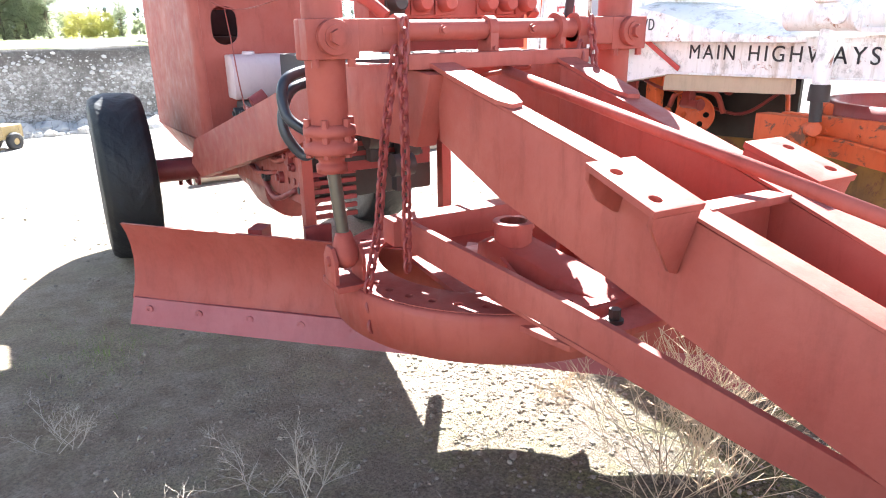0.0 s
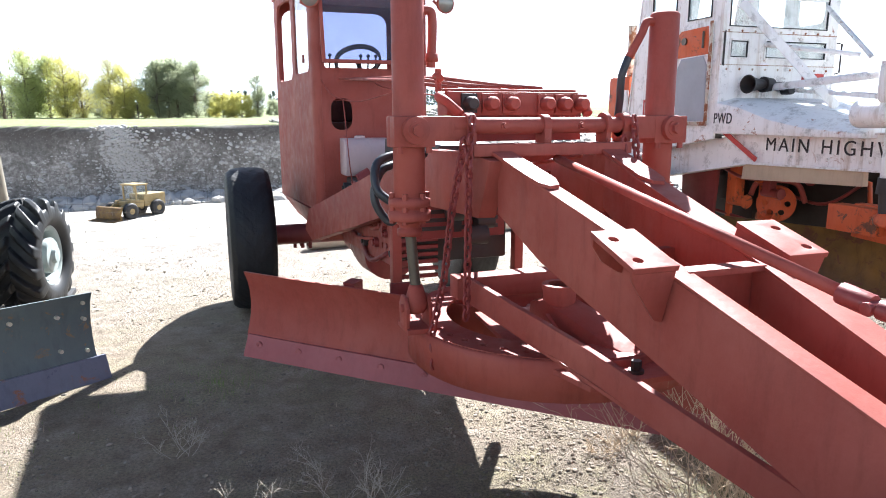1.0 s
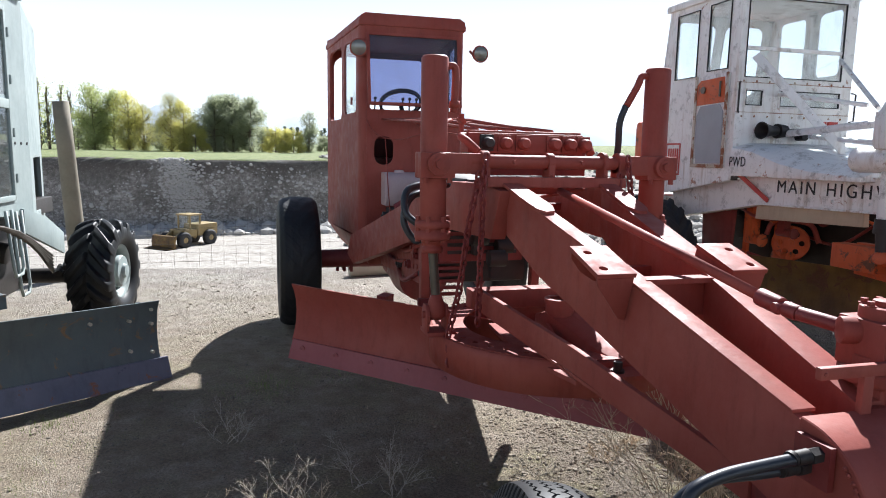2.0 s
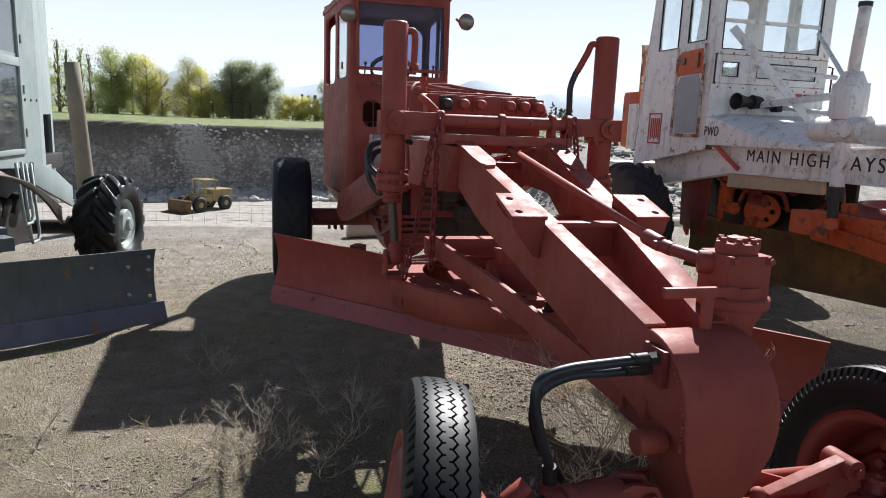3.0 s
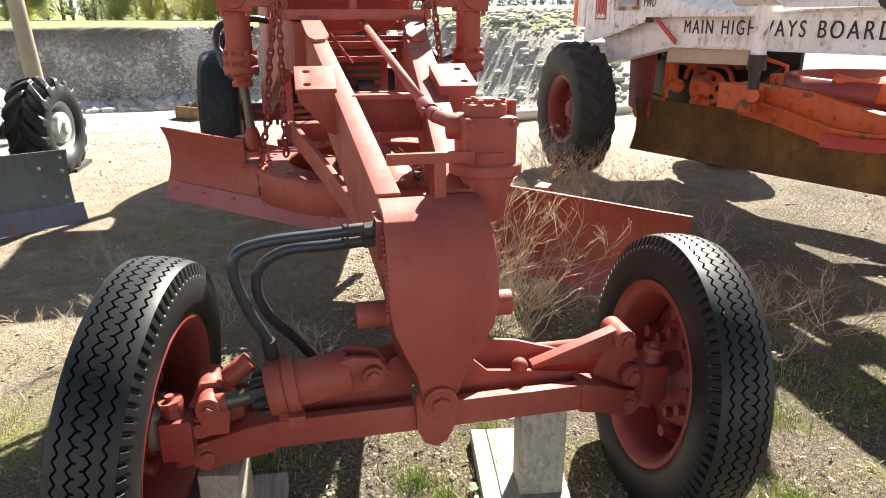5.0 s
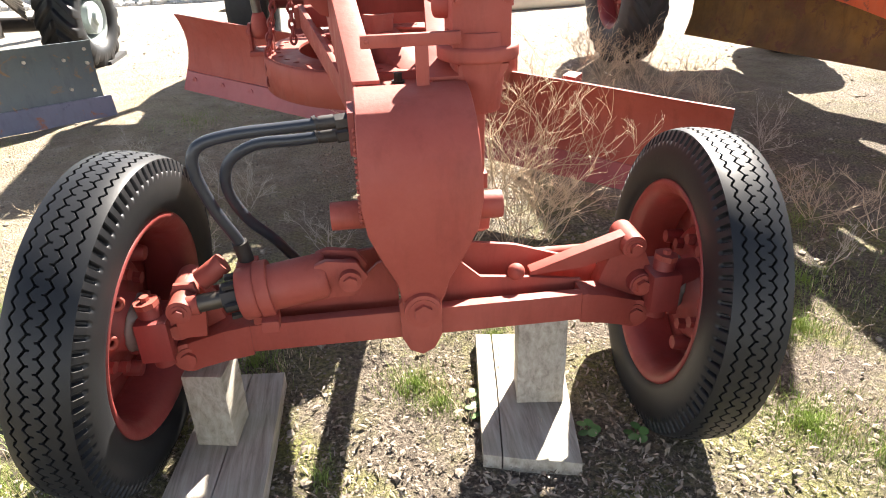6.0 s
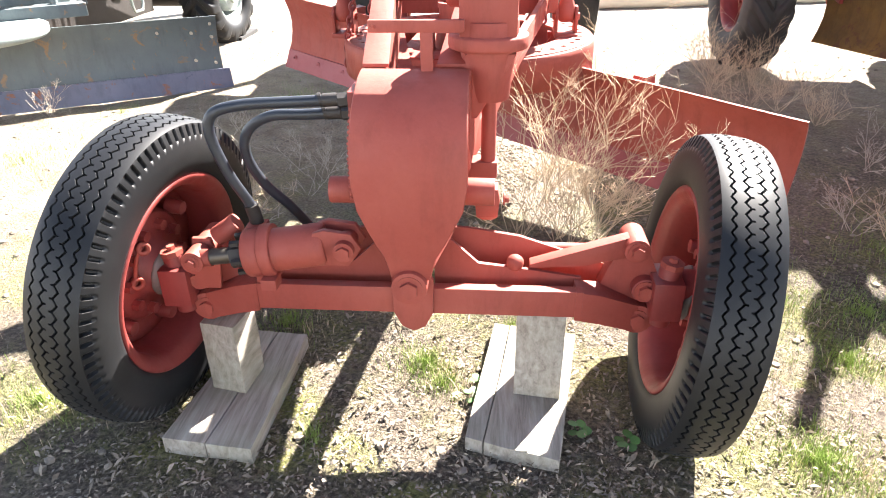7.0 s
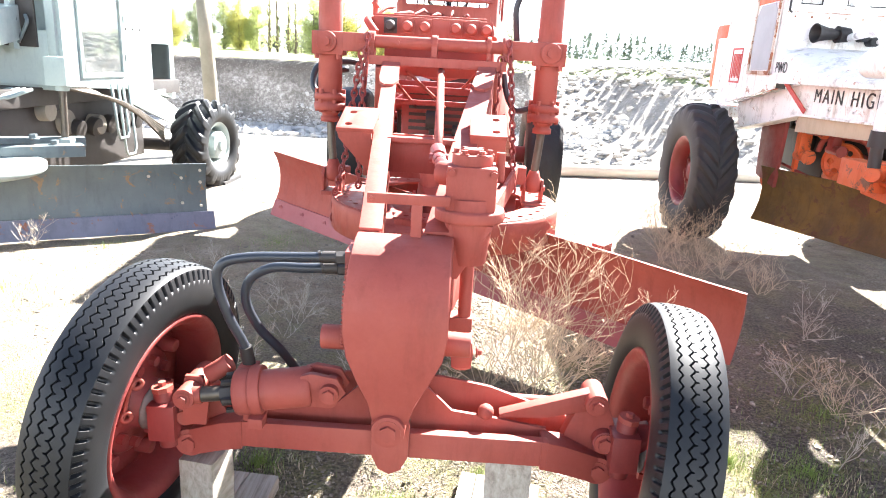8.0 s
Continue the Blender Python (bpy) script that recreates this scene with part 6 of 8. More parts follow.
# lift gear
for x, full in ((2.56, True), (3.75, False)):
    bm = B()
    lathe(bm, [(0, 0), (0.038, 0), (0.038, 0.42), (0.034, 0.425), (0.034, 0.43), (0, 0.43)], Matrix.Translation((x, 2.55, 1.98)) @ pose(0, 0, 0, 0, 3, 0), 24)
    part("lift_screw_tube", bm, WHITE, wg)
    bm = B()
    rod(bm, (x + 0.02, 2.55, 2.395), (x + 0.022, 2.55, 2.425), 0.043, seg=20)
    part("tube_cap", bm, DARK, wg)
    bm = B()
    loft(bm, [[(x + a * c, 2.55 + a * e, z) for c, e in ((-1, -0.8), (-0.8, -1), (0.8, -1), (1, -0.8), (1, 0.8), (0.8, 1), (-0.8, 1), (-1, 0.8))] for z, a in ((1.68, 0.08), (1.72, 0.088), (1.88, 0.088), (1.93, 0.066), (1.99, 0.046))])
    for c in (-1, 1):
        for e in (-1, 1):
            rod(bm, (x + c * 0.068, 2.55 + e * 0.068, 1.88), (x + c * 0.068, 2.55 + e * 0.068, 1.915), 0.014, seg=8)
    part("lift_gearbox", bm, WHITE, wg, "rust-streaked white gearbox", bevel=0.004)
    bm = B()
    rod(bm, (x, 2.80, 1.61), (x, 2.37, 1.61), 0.085, seg=28)
    rod(bm, (x - 0.1, 2.45, 1.61), (x + 0.1, 2.45, 1.61), 0.05, seg=18)
    part("lift_hub", bm, WHITE, wg, bevel=0.008)
    bm = B()
    rod(bm, (x, 2.55, 1.23), (x, 2.55, 1.56), 0.047, seg=22)
    part("lift_rod", bm, WHITE, wg)
    bm = B()
    rod(bm, (x, 2.55, 1.14), (x, 2.55, 1.235), 0.06, 0.055, seg=18)
    rod(bm, (x, 2.55, 1.02), (x, 2.56, 1.15), 0.035, seg=14)
    part("lift_ball_joint", bm, DARK, wg)
bm = B()
loft(bm, [[(2.64 + 0.075 * math.cos(u), y, 1.605 + 0.075 * math.sin(u)) for u in (math.pi * k / 6 for k in range(12))] for y in (2.40, 1.62)])
box(bm, (2.57, 1.62, 1.515), (2.75, 2.4, 1.545))
part("cross_tube", bm, WHITE, wg, bevel=0.003)


def gear(at, radius, teeth, thick, spokes, mat, owner, name):
    bm = B()
    m = Matrix.Translation(at) @ Vector((-1, 0, 0)).to_track_quat("Z", "Y").to_matrix().to_4x4()
    outer = []
    for k in range(teeth):
        for f, r in ((0.0, radius * 0.94), (0.3, radius), (0.55, radius), (0.8, radius * 0.94)):
            u = 2 * math.pi * (k + f) / teeth
            outer.append((r * math.cos(u), r * math.sin(u)))
    plate(bm, outer, thick, m, [(0, 0, radius * 0.86)] if spokes and radius * 0.86 > 0.1 else [])
    return part(name, bm, mat, owner)


big = gear((2.60, 1.21, 1.545), 0.27, 52, 0.05, 5, DARK, wg, "ring_gear")
bm = B()
m = Matrix.Translation((2.60, 1.21, 1.545)) @ Vector((-1, 0, 0)).to_track_quat("Z", "Y").to_matrix().to_4x4()
lathe(bm, [(0.227, -0.01), (0.229, 0.06), (0.21, 0.06), (0.205, 0.012), (0.06, 0.02), (0.06, 0.08), (0.03, 0.085), (0, 0.085)], m, 48)
for k in range(5):
    u = 2 * math.pi * k / 5 + 0.3
    part("gear_spoke", bar(B(), m @ Vector((0.055 * math.cos(u), 0.055 * math.sin(u), 0.045)), m @ Vector((0.215 * math.cos(u), 0.215 * math.sin(u), 0.03)), 0.03, 0.04, (1, 0, 0)), WHITE, big, bevel=0.004)
part("gear_web", bm, WHITE, big, "white painted gear web")
gear((2.60, 1.62, 1.565), 0.07, 16, 0.05, 0, DARK, wg, "pinion")
bm = B()
rod(bm, (2.53, 1.62, 1.565), (2.70, 1.62, 1.565), 0.035, seg=14)
part("pinion_shaft", bm, DARK, wg)
# rear wheels, engine, panels below the beam
for s in (-1, 1):
    rear_wheel((3.15 + s * 0.83, 4.86, 0.62), s, wg, 0.60, 0.35, RUBBER_WORN, RED_DEEP, 0.03, 0.31, "dusty lugged black tyre", "red-painted wheel centre")
bm = side_plate(B(), [(3.87, 1.11), (3.86, 1.235), (2.83, 1.27), (2.82, 1.15)], WX + 0.01, 0.05)
part("side_panel", bm, TAN, wg, "tan sheet-metal side panel", bevel=0.004)
bm = B()
box(bm, (3.10, 4.15, 0.70), (3.48, 5.0, 1.22))
rod(bm, (3.02, 4.45, 1.0), (3.12, 4.45, 1.0), 0.13, seg=20)
for k in range(4):
    rod(bm, (3.0, 4.2 + k * 0.14, 1.12), (3.12, 4.2 + k * 0.14, 1.10), 0.04, seg=12)
box(bm, (2.95, 4.1, 1.08), (3.2, 4.2, 1.22))
part("engine", bm, DARK, wg, "greasy dark engine and gearbox", bevel=0.01)
for k, (x, y, z, r2) in enumerate(((2.98, 4.06, 1.12, 0.05), (3.05, 3.9, 0.98, 0.035), (2.92, 4.12, 0.9, 0.045), (3.3, 3.85, 1.12, 0.06), (3.12, 4.0, 0.76, 0.04))):
    bm = B()
    rod(bm, (x, y - 0.08, z), (x, y + 0.1, z), r2, seg=16)
    rod(bm, (x, y - 0.09, z), (x, y - 0.075, z), r2 * 1.3, seg=16)
    box(bm, (x - r2, y, z), (x + r2, y + 0.08, 1.22))
    part("engine_fitting", bm, RED_DEEP if k % 2 else ORANGE, wg, bevel=0.003)
for pts in ([(2.9, 4.3, 1.16), (2.86, 4.0, 1.10), (2.95, 3.7, 1.12), (3.2, 3.4, 1.15)], [(3.3, 4.0, 0.95), (3.4, 3.7, 0.9), (3.45, 3.4, 1.1)], [(2.88, 4.4, 0.8), (2.95, 4.1, 0.75), (3.1, 3.9, 0.68)]):
    part("engine_pipe", tube(B(), pts, 0.014, 8, 5), RED_DEEP, wg)
part("belly_plate", box(B(), (3.49, 3.3, 0.62), (3.52, 5.0, 1.24)), DARK, wg, "greasy dark belly plate")
bm = B()
side_plate(bm, [(4.64, 0.55), (4.70, 0.6), (4.71, 1.12), (4.65, 1.12)], 2.86, 0.03)
side_plate(bm, [(4.20, 0.66), (4.25, 0.66), (4.25, 1.15), (4.20, 1.15)], 2.90, 0.03)
tube(bm, [(3.3, 3.45, 1.15), (3.42, 3.35, 1.1), (3.42, 3.3, 0.75)], 0.018, 8)
part("guard_strut", bm, ORANGE, wg)
part("axle_housing_plate", side_plate(B(), [(4.30, 0.60), (4.68, 0.66), (4.72, 1.16), (4.26, 1.20)], 2.80, 0.03), RED_DEEP, wg, "dull red axle plate", bevel=0.004)
bm = B()
at = Vector((3.16, 3.96, 0.886))
m = Matrix.Translation(at) @ Vector((-0.75, -0.66, 0)).to_track_quat("Z", "Y").to_matrix().to_4x4()
plate(bm, [(0.145 * math.cos(u), 0.145 * math.sin(u)) for u in (2 * math.pi * k / 40 for k in range(40))], 0.03, m, [(0.085 * math.cos(u), 0.085 * math.sin(u), 0.024) for u in (2 * math.pi * k / 6 for k in range(6))])
rod(bm, m @ Vector((0, 0, -0.05)), m @ Vector((0, 0, 0.05)), 0.035, seg=16)
ring(bm, m @ Vector((0, 0, 0.0)), m @ Vector((0, 0, 0.045)), 0.15, 0.135, 40)
part("belt_pulley", bm, ORANGE, wg, "orange pulley with round holes")
bm = B()
tube(bm, [(3.02, 4.10, 0.95), (3.03, 4.05, 1.05), (3.12, 3.95, 1.08), (3.25, 3.85, 1.05), (3.30, 3.80, 0.9)], 0.022, 10, 4)
part("pulley_guard", bm, RED, wg)
bm = B()
box(bm, (2.58, 5.30, 1.37), (3.6, 5.66, 1.98))
part("engine_bonnet", bm, ORANGE, wg, bevel=0.06)
bm = B()
box(bm, (2.56, 5.285, 1.37), (2.578, 5.46, 1.84))
part("bonnet_side", bm, WHITE, wg, bevel=0.004)
bm = box(B(), (2.5, 5.06, 1.12), (3.2, 5.92, 1.22))
part("rear_ledge", bm, WHITE, wg, bevel=0.006)
bm = B()
tube(bm, [(2.70, 5.45, 1.9), (2.70, 5.45, 2.3), (2.66, 5.4, 2.45)], 0.04, 12)
part("exhaust_pipe", bm, RUSTED, wg, "rusty upright exhaust pipe")
# drawbar and circle
bm = B()
loft(bm, [[(2.70, y, z0), (2.77, y, z0), (2.77, y, z1), (2.70, y, z1)] for y, z0, z1 in ((2.87, 0.82, 1.04), (2.5, 0.80, 1.04), (2.21, 0.77, 1.04), (1.95, 0.74, 1.0), (1.665, 0.78, 0.97), (1.377, 0.81, 1.015), (1.1, 0.85, 1.10), (0.3, 0.98, 1.2))])
part("drawbar", bm, ORANGE, wg, bevel=0.004)
bm = B()
loft(bm, [[(2.655, y, z0), (2.70, y, z0), (2.70, y, z0 + 0.02), (2.655, y, z0 + 0.02)] for y, z0 in ((2.87, 0.93), (2.4, 0.90), (1.95, 0.84), (1.65, 0.85), (1.2, 0.93), (0.5, 1.04))])
part("drawbar_flange", bm, ORANGE, wg, bevel=0.003)
bm = B()
loft(bm, [[(2.685, y, z0), (2.70, y, z0), (2.70, y, z1), (2.685, y, z1)] for y, z0, z1 in ((2.05, 0.735, 0.815), (1.75, 0.76, 0.83), (1.45, 0.80, 0.87), (1.15, 0.85, 0.93))])
part("wear_strip", bm, RED_MARK, wg)
bm = B()
lathe(bm, [(0.60, 0.95), (0.66, 0.95), (0.66, 1.11), (0.60, 1.11), (0.60, 0.95)], Matrix.Translation((3.38, 2.25, 0)), 72)
part("circle", bm, RED_DEEP, wg, "dull red turning circle")
bm = B()
for x, y in ((2.83, 2.62), (2.85, 1.95)):
    box(bm, (x, y, 1.02), (x + 0.12, y + 0.14, 1.10))
rod(bm, (2.75, 2.1, 1.12), (2.95, 1.75, 1.05), 0.03, seg=10)
rod(bm, (2.56, 2.55, 0.98), (2.74, 2.75, 0.95), 0.045, seg=12)
box(bm, (2.60, 2.62, 0.86), (2.72, 2.98, 1.03))
part("circle_bracket", bm, ORANGE, wg, bevel=0.006)
bm = B()
loft(bm, [[(x - w, y, z), (x + w, y, z), (x + w * 0.9, y, z + h * 0.7), (x + w * 0.4, y, z + h), (x - w * 0.4, y, z + h), (x - w * 0.9, y, z + h * 0.7)] for x, y, z, w, h in ((2.93, 2.20, 1.02, 0.03, 0.05), (2.92, 2.05, 1.01, 0.07, 0.11), (2.93, 1.86, 1.0, 0.09, 0.15), (2.96, 1.72, 0.99, 0.10, 0.17), (3.0, 1.55, 1.0, 0.08, 0.12), (3.02, 1.40, 1.0, 0.05, 0.08))])
part("circle_drive_casting", bm, ORANGE, wg, "greasy orange gear casting", bevel=0.008)
bm = B()
rod(bm, (2.95, 1.75, 1.14), (2.95, 1.75, 1.22), 0.05, seg=18)
rod(bm, (2.95, 1.75, 1.21), (2.95, 1.75, 1.235), 0.065, seg=8)
part("drive_shaft_cap", bm, RED_DEEP, wg, bevel=0.004)
for a, b2, rr in (((3.0, 1.5, 1.10), (3.05, 0.9, 1.2), 0.03), ((2.78, 1.2, 1.06), (3.3, 1.1, 1.12), 0.035)):
    part("drive_link", rod(B(), a, b2, rr, seg=12), RED_DEEP, wg)
for k in range(9):
    y = 2.75 - 0.19 * k
    bm = bolt(B(), (2.699, y, 0.96 - 0.06 * math.sin(max(0, 2.6 - y) * 1.5) + 0.12 * max(0, 1.6 - y)), (-1, 0, 0), 0.013, 0.014)
    part("drawbar_bolt", bm, ORANGE, wg)
YL, YR = Vector((2.78, 4.46, 0.765)), Vector((4.15, 1.70, 0.72))
bm = B()
w_along = (YR - YL).normalized()
w_ahead = Vector((w_along.y, -w_along.x, 0)).normalized()
secs = []
for k in range(17):
    p = YL + (YR - YL) * k / 16
    prof = [(0, 0.05), (0.08, 0.015), (0.18, -0.005), (0.30, 0.0), (0.40, 0.035), (0.47, 0.07)]
    secs.append([p + w_ahead * f - Vector((0, 0, d)) for d, f in prof] + [p + w_ahead * (f - 0.018) - Vector((0, 0, d)) for d, f in prof[::-1]])
loft(bm, secs)
part("blade", bm, YELLOW, wg, "rusty yellow mouldboard", smooth=30)
# front end: axle arm and wheel-lean tube
bm = B()
loft(bm, [[(x0, y, z0), (2.66, y, z0), (2.66, y, z1), (x0 + c, y, z1), (x0, y, z1 - c)] for y, x0, z0, z1, c in ((1.27, 2.46, 0.53, 0.60, 0.02), (1.19, 2.38, 0.52, 0.66, 0.04), (1.02, 2.37, 0.54, 0.70, 0.05), (0.96, 2.36, 0.55, 0.80, 0.06), (0.72, 2.36, 0.58, 0.84, 0.06), (0.2, 2.38, 0.60, 0.78, 0.04))])
part("axle_bracket", bm, ORANGE, wg, "scraped orange axle casting", bevel=0.006)
bm = B()
for y in (1.12, 0.62):
    side_plate(bm, [(y, 0.60), (y + 0.03, 0.60), (y + 0.02, 0.80), (y - 0.02, 0.84)], 2.345, 0.10)
part("axle_rib", bm, ORANGE, wg, bevel=0.004)
bm = B()
rod(bm, (2.32, 0.85, 0.76), (2.66, 0.85, 0.76), 0.055, seg=20)
rod(bm, (2.305, 0.85, 0.76), (2.33, 0.85, 0.76), 0.035, seg=8)
part("axle_pin", bm, ORANGE, wg, bevel=0.003)
bm = B()
rod(bm, (2.42, 0.90, 0.76), (2.52, 0.72, 1.50), 0.03, seg=16)
part("lean_tube", bm, WHITE, wg)
bm = B()
box(bm, (2.5, 0.2, 0.55), (3.8, 0.42, 0.75))
part("front_axle", bm, ORANGE, wg, bevel=0.01)
for s in (-1, 1):
    rear_wheel((3.15 + s * 0.80, 0.25, 0.50), s, wg, 0.49, 0.24, RUBBER_WORN, RED_DEEP, 0.02, 0.29, "worn black front tyre", "red-painted wheel centre")

# ---- the pale green grader ----
gg = thing("motor_grader", (-3.7, 4.8, 0), "pale grey-green motor grader with a blue-grey blade on the dirt", "motor grader", "graders in the yard")
GX = -3.15
wall = wall_with_opening([(4.10, 1.12), (5.50, 1.03), (5.50, 2.75), (4.10, 2.75)], [(4.35, 1.20, 5.06, 1.86, 0.03), (4.35, 1.98, 5.06, 2.6, 0.03)], 0.03, Matrix.Translation((GX - 0.03, 0, 0)) @ YZ)
part("body_side", wall, GREEN, gg)
# engine hood, drawn in towards the back, with an open hatch
HOOD = Matrix(((-0.22, 0, 1, GX - 0.03 + 0.22 * 5.5), (1, 0, 0, 0), (0, 1, 0, 0), (0, 0, 0, 1)))
wall = wall_with_opening([(5.502, 1.03), (6.90, 0.86), (6.90, 2.72), (5.502, 2.75)], [(5.82, 1.0, 6.72, 1.50, 0.02)], 0.03, HOOD)
part("hood_side", wall, GREEN, gg)
bm = loft(B(), [[(x, y, z) for x, y in ((GX - 1.36, 5.43), (GX, 5.43), (GX - 0.31, 6.93), (GX - 1.2, 6.93))] for z in (2.72, 2.76)])
part("hood_top", bm, GREEN, gg, bevel=0.006)
part("hood_back", box(B(), (GX - 1.2, 6.905, 0.86), (GX - 0.31, 6.93, 2.72)), GREEN, gg, bevel=0.004)
bm = B()
for k in range(6):
    tube(bm, [(GX - 0.42, 5.9 + 0.13 * k, 0.95), (GX - 0.40 - 0.02 * (k % 2), 5.95 + 0.12 * k, 1.2), (GX - 0.45, 5.88 + 0.14 * k, 1.55)], 0.012, 8, 4)
part("hood_pipe", bm, STEEL, gg)
# flat near-black sheet paints the shade of an open machinery bay
part("bay_shade_sheet", box(B(), (-3.85, 4.035, 1.42), (-3.32, 4.058, 1.82)), DARK, gg, "flat dark sheet painting the shade of an opening")
bm = B()
for k in range(5):
    tube(bm, [(-3.86 + 0.1 * k, 4.02, 1.45 + 0.04 * (k % 2)), (-3.75 + 0.1 * k, 3.98, 1.6), (-3.7 + 0.08 * k, 4.02, 1.78 - 0.03 * k)], 0.014, 8, 4)
part("bay_pipe", bm, SLATE, gg)
part("bay_post", box(B(), (-3.50, 3.96, 1.40), (-3.46, 4.03, 2.75)), GREEN, gg)
# added dark sheet behind the door panes paints the cab's inner shade
part("cab_shade_sheet", box(B(), (-4.50, 4.15, 1.13), (-4.46, 5.36, 2.74)), DARK, gg, "flat dark sheet painting the shade inside the cab")
bm = B()
box(bm, (GX - 1.4, 4.06, 1.1), (GX - 1.36, 5.4, 2.75))
box(bm, (GX - 1.36, 5.38, 1.1), (GX - 0.03, 5.42, 2.75))
box(bm, (GX - 1.40, 4.0, 2.75), (GX + 0.03, 5.46, 2.82))
box(bm, (GX - 1.36, 4.1, 1.08), (GX - 0.03, 5.38, 1.12))
part("cab_shell", bm, GREEN, gg, bevel=0.008)
bm = B()
for x in (GX - 1.36, GX - 0.10):
    box(bm, (x, 4.06, 1.12), (x + 0.07, 4.12, 2.75))
box(bm, (GX - 1.29, 4.06, 1.12), (GX - 0.10, 4.10, 1.55))
part("cab_front_frame", bm, GREEN, gg, bevel=0.004)
bm = B()
for lo, hi in (((4.33, 1.18), (4.37, 2.64)), ((5.04, 1.18), (5.08, 2.64)), ((4.37, 1.18), (5.04, 1.22)), ((4.37, 1.88), (5.04, 1.95)), ((4.37, 2.6), (5.04, 2.64))):
    box(bm, (GX - 0.005, lo[0], lo[1]), (GX + 0.018, hi[0], hi[1]))
door = part("door_frame", bm, GREEN, gg, bevel=0.003)
bm = B()
for z in (1.35, 1.7, 2.1, 2.45):
    rod(bm, (GX + 0.02, 5.09, z - 0.035), (GX + 0.02, 5.09, z + 0.035), 0.010, seg=8)
part("door_hinge", bm, GREEN, door)
for z0, z1 in ((1.22, 1.88), (1.95, 2.6)):
    pane = part("door_pane", box(B(), (GX - 0.002, 4.37, z0), (GX + 0.002, 5.04, z1)), GLASS, door, "dusty reflecting pane")
bm = B()
for y in np.arange(5.16, 5.48, 0.14):
    rod(bm, (GX, y, 1.56 if y > 5.45 else 1.62), (GX + 0.006, y, 1.56 if y > 5.45 else 1.62), 0.012, seg=8)
    rod(bm, (GX, y, 1.03), (GX + 0.006, y, 1.03), 0.012, seg=8)
part("panel_screw", bm, DARK, gg)
bm = B()
box(bm, (GX - 0.95, 5.55, 0.92), (GX - 0.55, 6.85, 1.60))
part("radiator_grille", bm, DARK, gg, "dark radiator grille")
bm = side_plate(B(), [(5.10, 1.11), (5.65, 1.0), (6.16, 0.80), (6.16, 0.60), (5.10, 0.92)], GX + 0.02, 0.03)
part("sloping_fender_plate", bm, GREEN, gg, bevel=0.004)
for y in (4.85, 4.97):
    bm = B()
    z1 = 0.62 if y < 4.9 else 0.45
    tube(bm, [(GX + 0.03, y - 0.09, 1.12), (GX + 0.06, y - 0.08, z1 + 0.06), (GX + 0.06, y - 0.05, z1), (GX + 0.06, y + 0.09, z1), (GX + 0.06, y + 0.12, z1 + 0.06), (GX + 0.03, y + 0.12, 1.10)], 0.013, 8)
    part("step_rail", bm, GREEN, gg)
for k in range(6):
    bm = tube(B(), [(GX + 0.02, 4.1 + 0.05 * k, 1.10), (GX + 0.06, 4.9 + 0.05 * k, 0.95 - 0.025 * k), (GX + 0.05, 5.75, 0.64 - 0.03 * k)], 0.012, 8, 3)
    part("hydraulic_pipe", bm, STEEL, gg)
bm = B()
box(bm, (-4.1, 2.6, 0.95), (-3.35, 6.8, 1.10))
box(bm, (-4.05, 3.6, 0.30), (-3.45, 6.0, 0.95))
for k in range(5):
    rod(bm, (-3.42, 4.6 + k * 0.28, 0.72), (-3.34, 4.6 + k * 0.28, 0.70), 0.09, seg=14)
part("chassis", bm, DARK, gg, "greasy dark chassis and gearbox", bevel=0.01)
bm = B()
rod(bm, (-4.6, 6.1, 0.40), (-2.8, 6.1, 0.40), 0.07, seg=16)
for k in range(5):
    rod(bm, (-3.1 + 0.06 * k, 5.9, 0.45 + 0.05 * (k % 3)), (-3.1 + 0.06 * k, 6.0, 0.5 + 0.05 * (k % 2)), 0.03, seg=10)
part("rear_axle", bm, DARK, gg)
for x, s in ((-2.73, 1), (-4.7, -1)):
    rear_wheel((x, 5.99, 0.45), s, gg, 0.44, 0.38, RUBBER, GREEN, 0.05, 0.24, "deep-lugged black tyre, half flat", "pale green wheel centre", 15, 0.14)
    bm = B()
    out = Vector((s * math.cos(0.14), -s * math.sin(0.14), 0))
    hub_at = Vector((x, 5.99, 0.45))
    lathe(bm, [(0.15, -0.02), (0.15, 0.15), (0.14, 0.165), (0.07, 0.17), (0.06, 0.20), (0.0, 0.205)], Matrix.Translation(hub_at) @ out.to_track_quat("Z", "Y").to_matrix().to_4x4(), 28)
    part("hub_drum", bm, GREEN, gg, "pale green hub drum", bevel=0.004)
bm = B()
box(bm, (-2.9, 5.95, -0.02), (-2.52, 6.5, 0.03))
part("rubber_mat", bm, RUBBER_WORN, gg)
# front frame and machinery
bm = B()
bar(bm, (-3.7, 4.1, 1.62), (-3.45, 2.2, 1.30), 0.5, 0.26)
part("front_frame", bm, GREEN, gg, bevel=0.01)
bm = B()
box(bm, (-3.12, 3.77, 1.14), (-2.95, 3.93, 1.36))
box(bm, (-3.13, 3.78, 0.655), (-2.97, 3.92, 0.73))
rod(bm, (-3.035, 3.85, 1.10), (-3.035, 3.85, 1.15), 0.05, seg=18)
rod(bm, (-3.55, 3.5, 1.45), (-3.55, 3.3, 2.1), 0.05, seg=14)
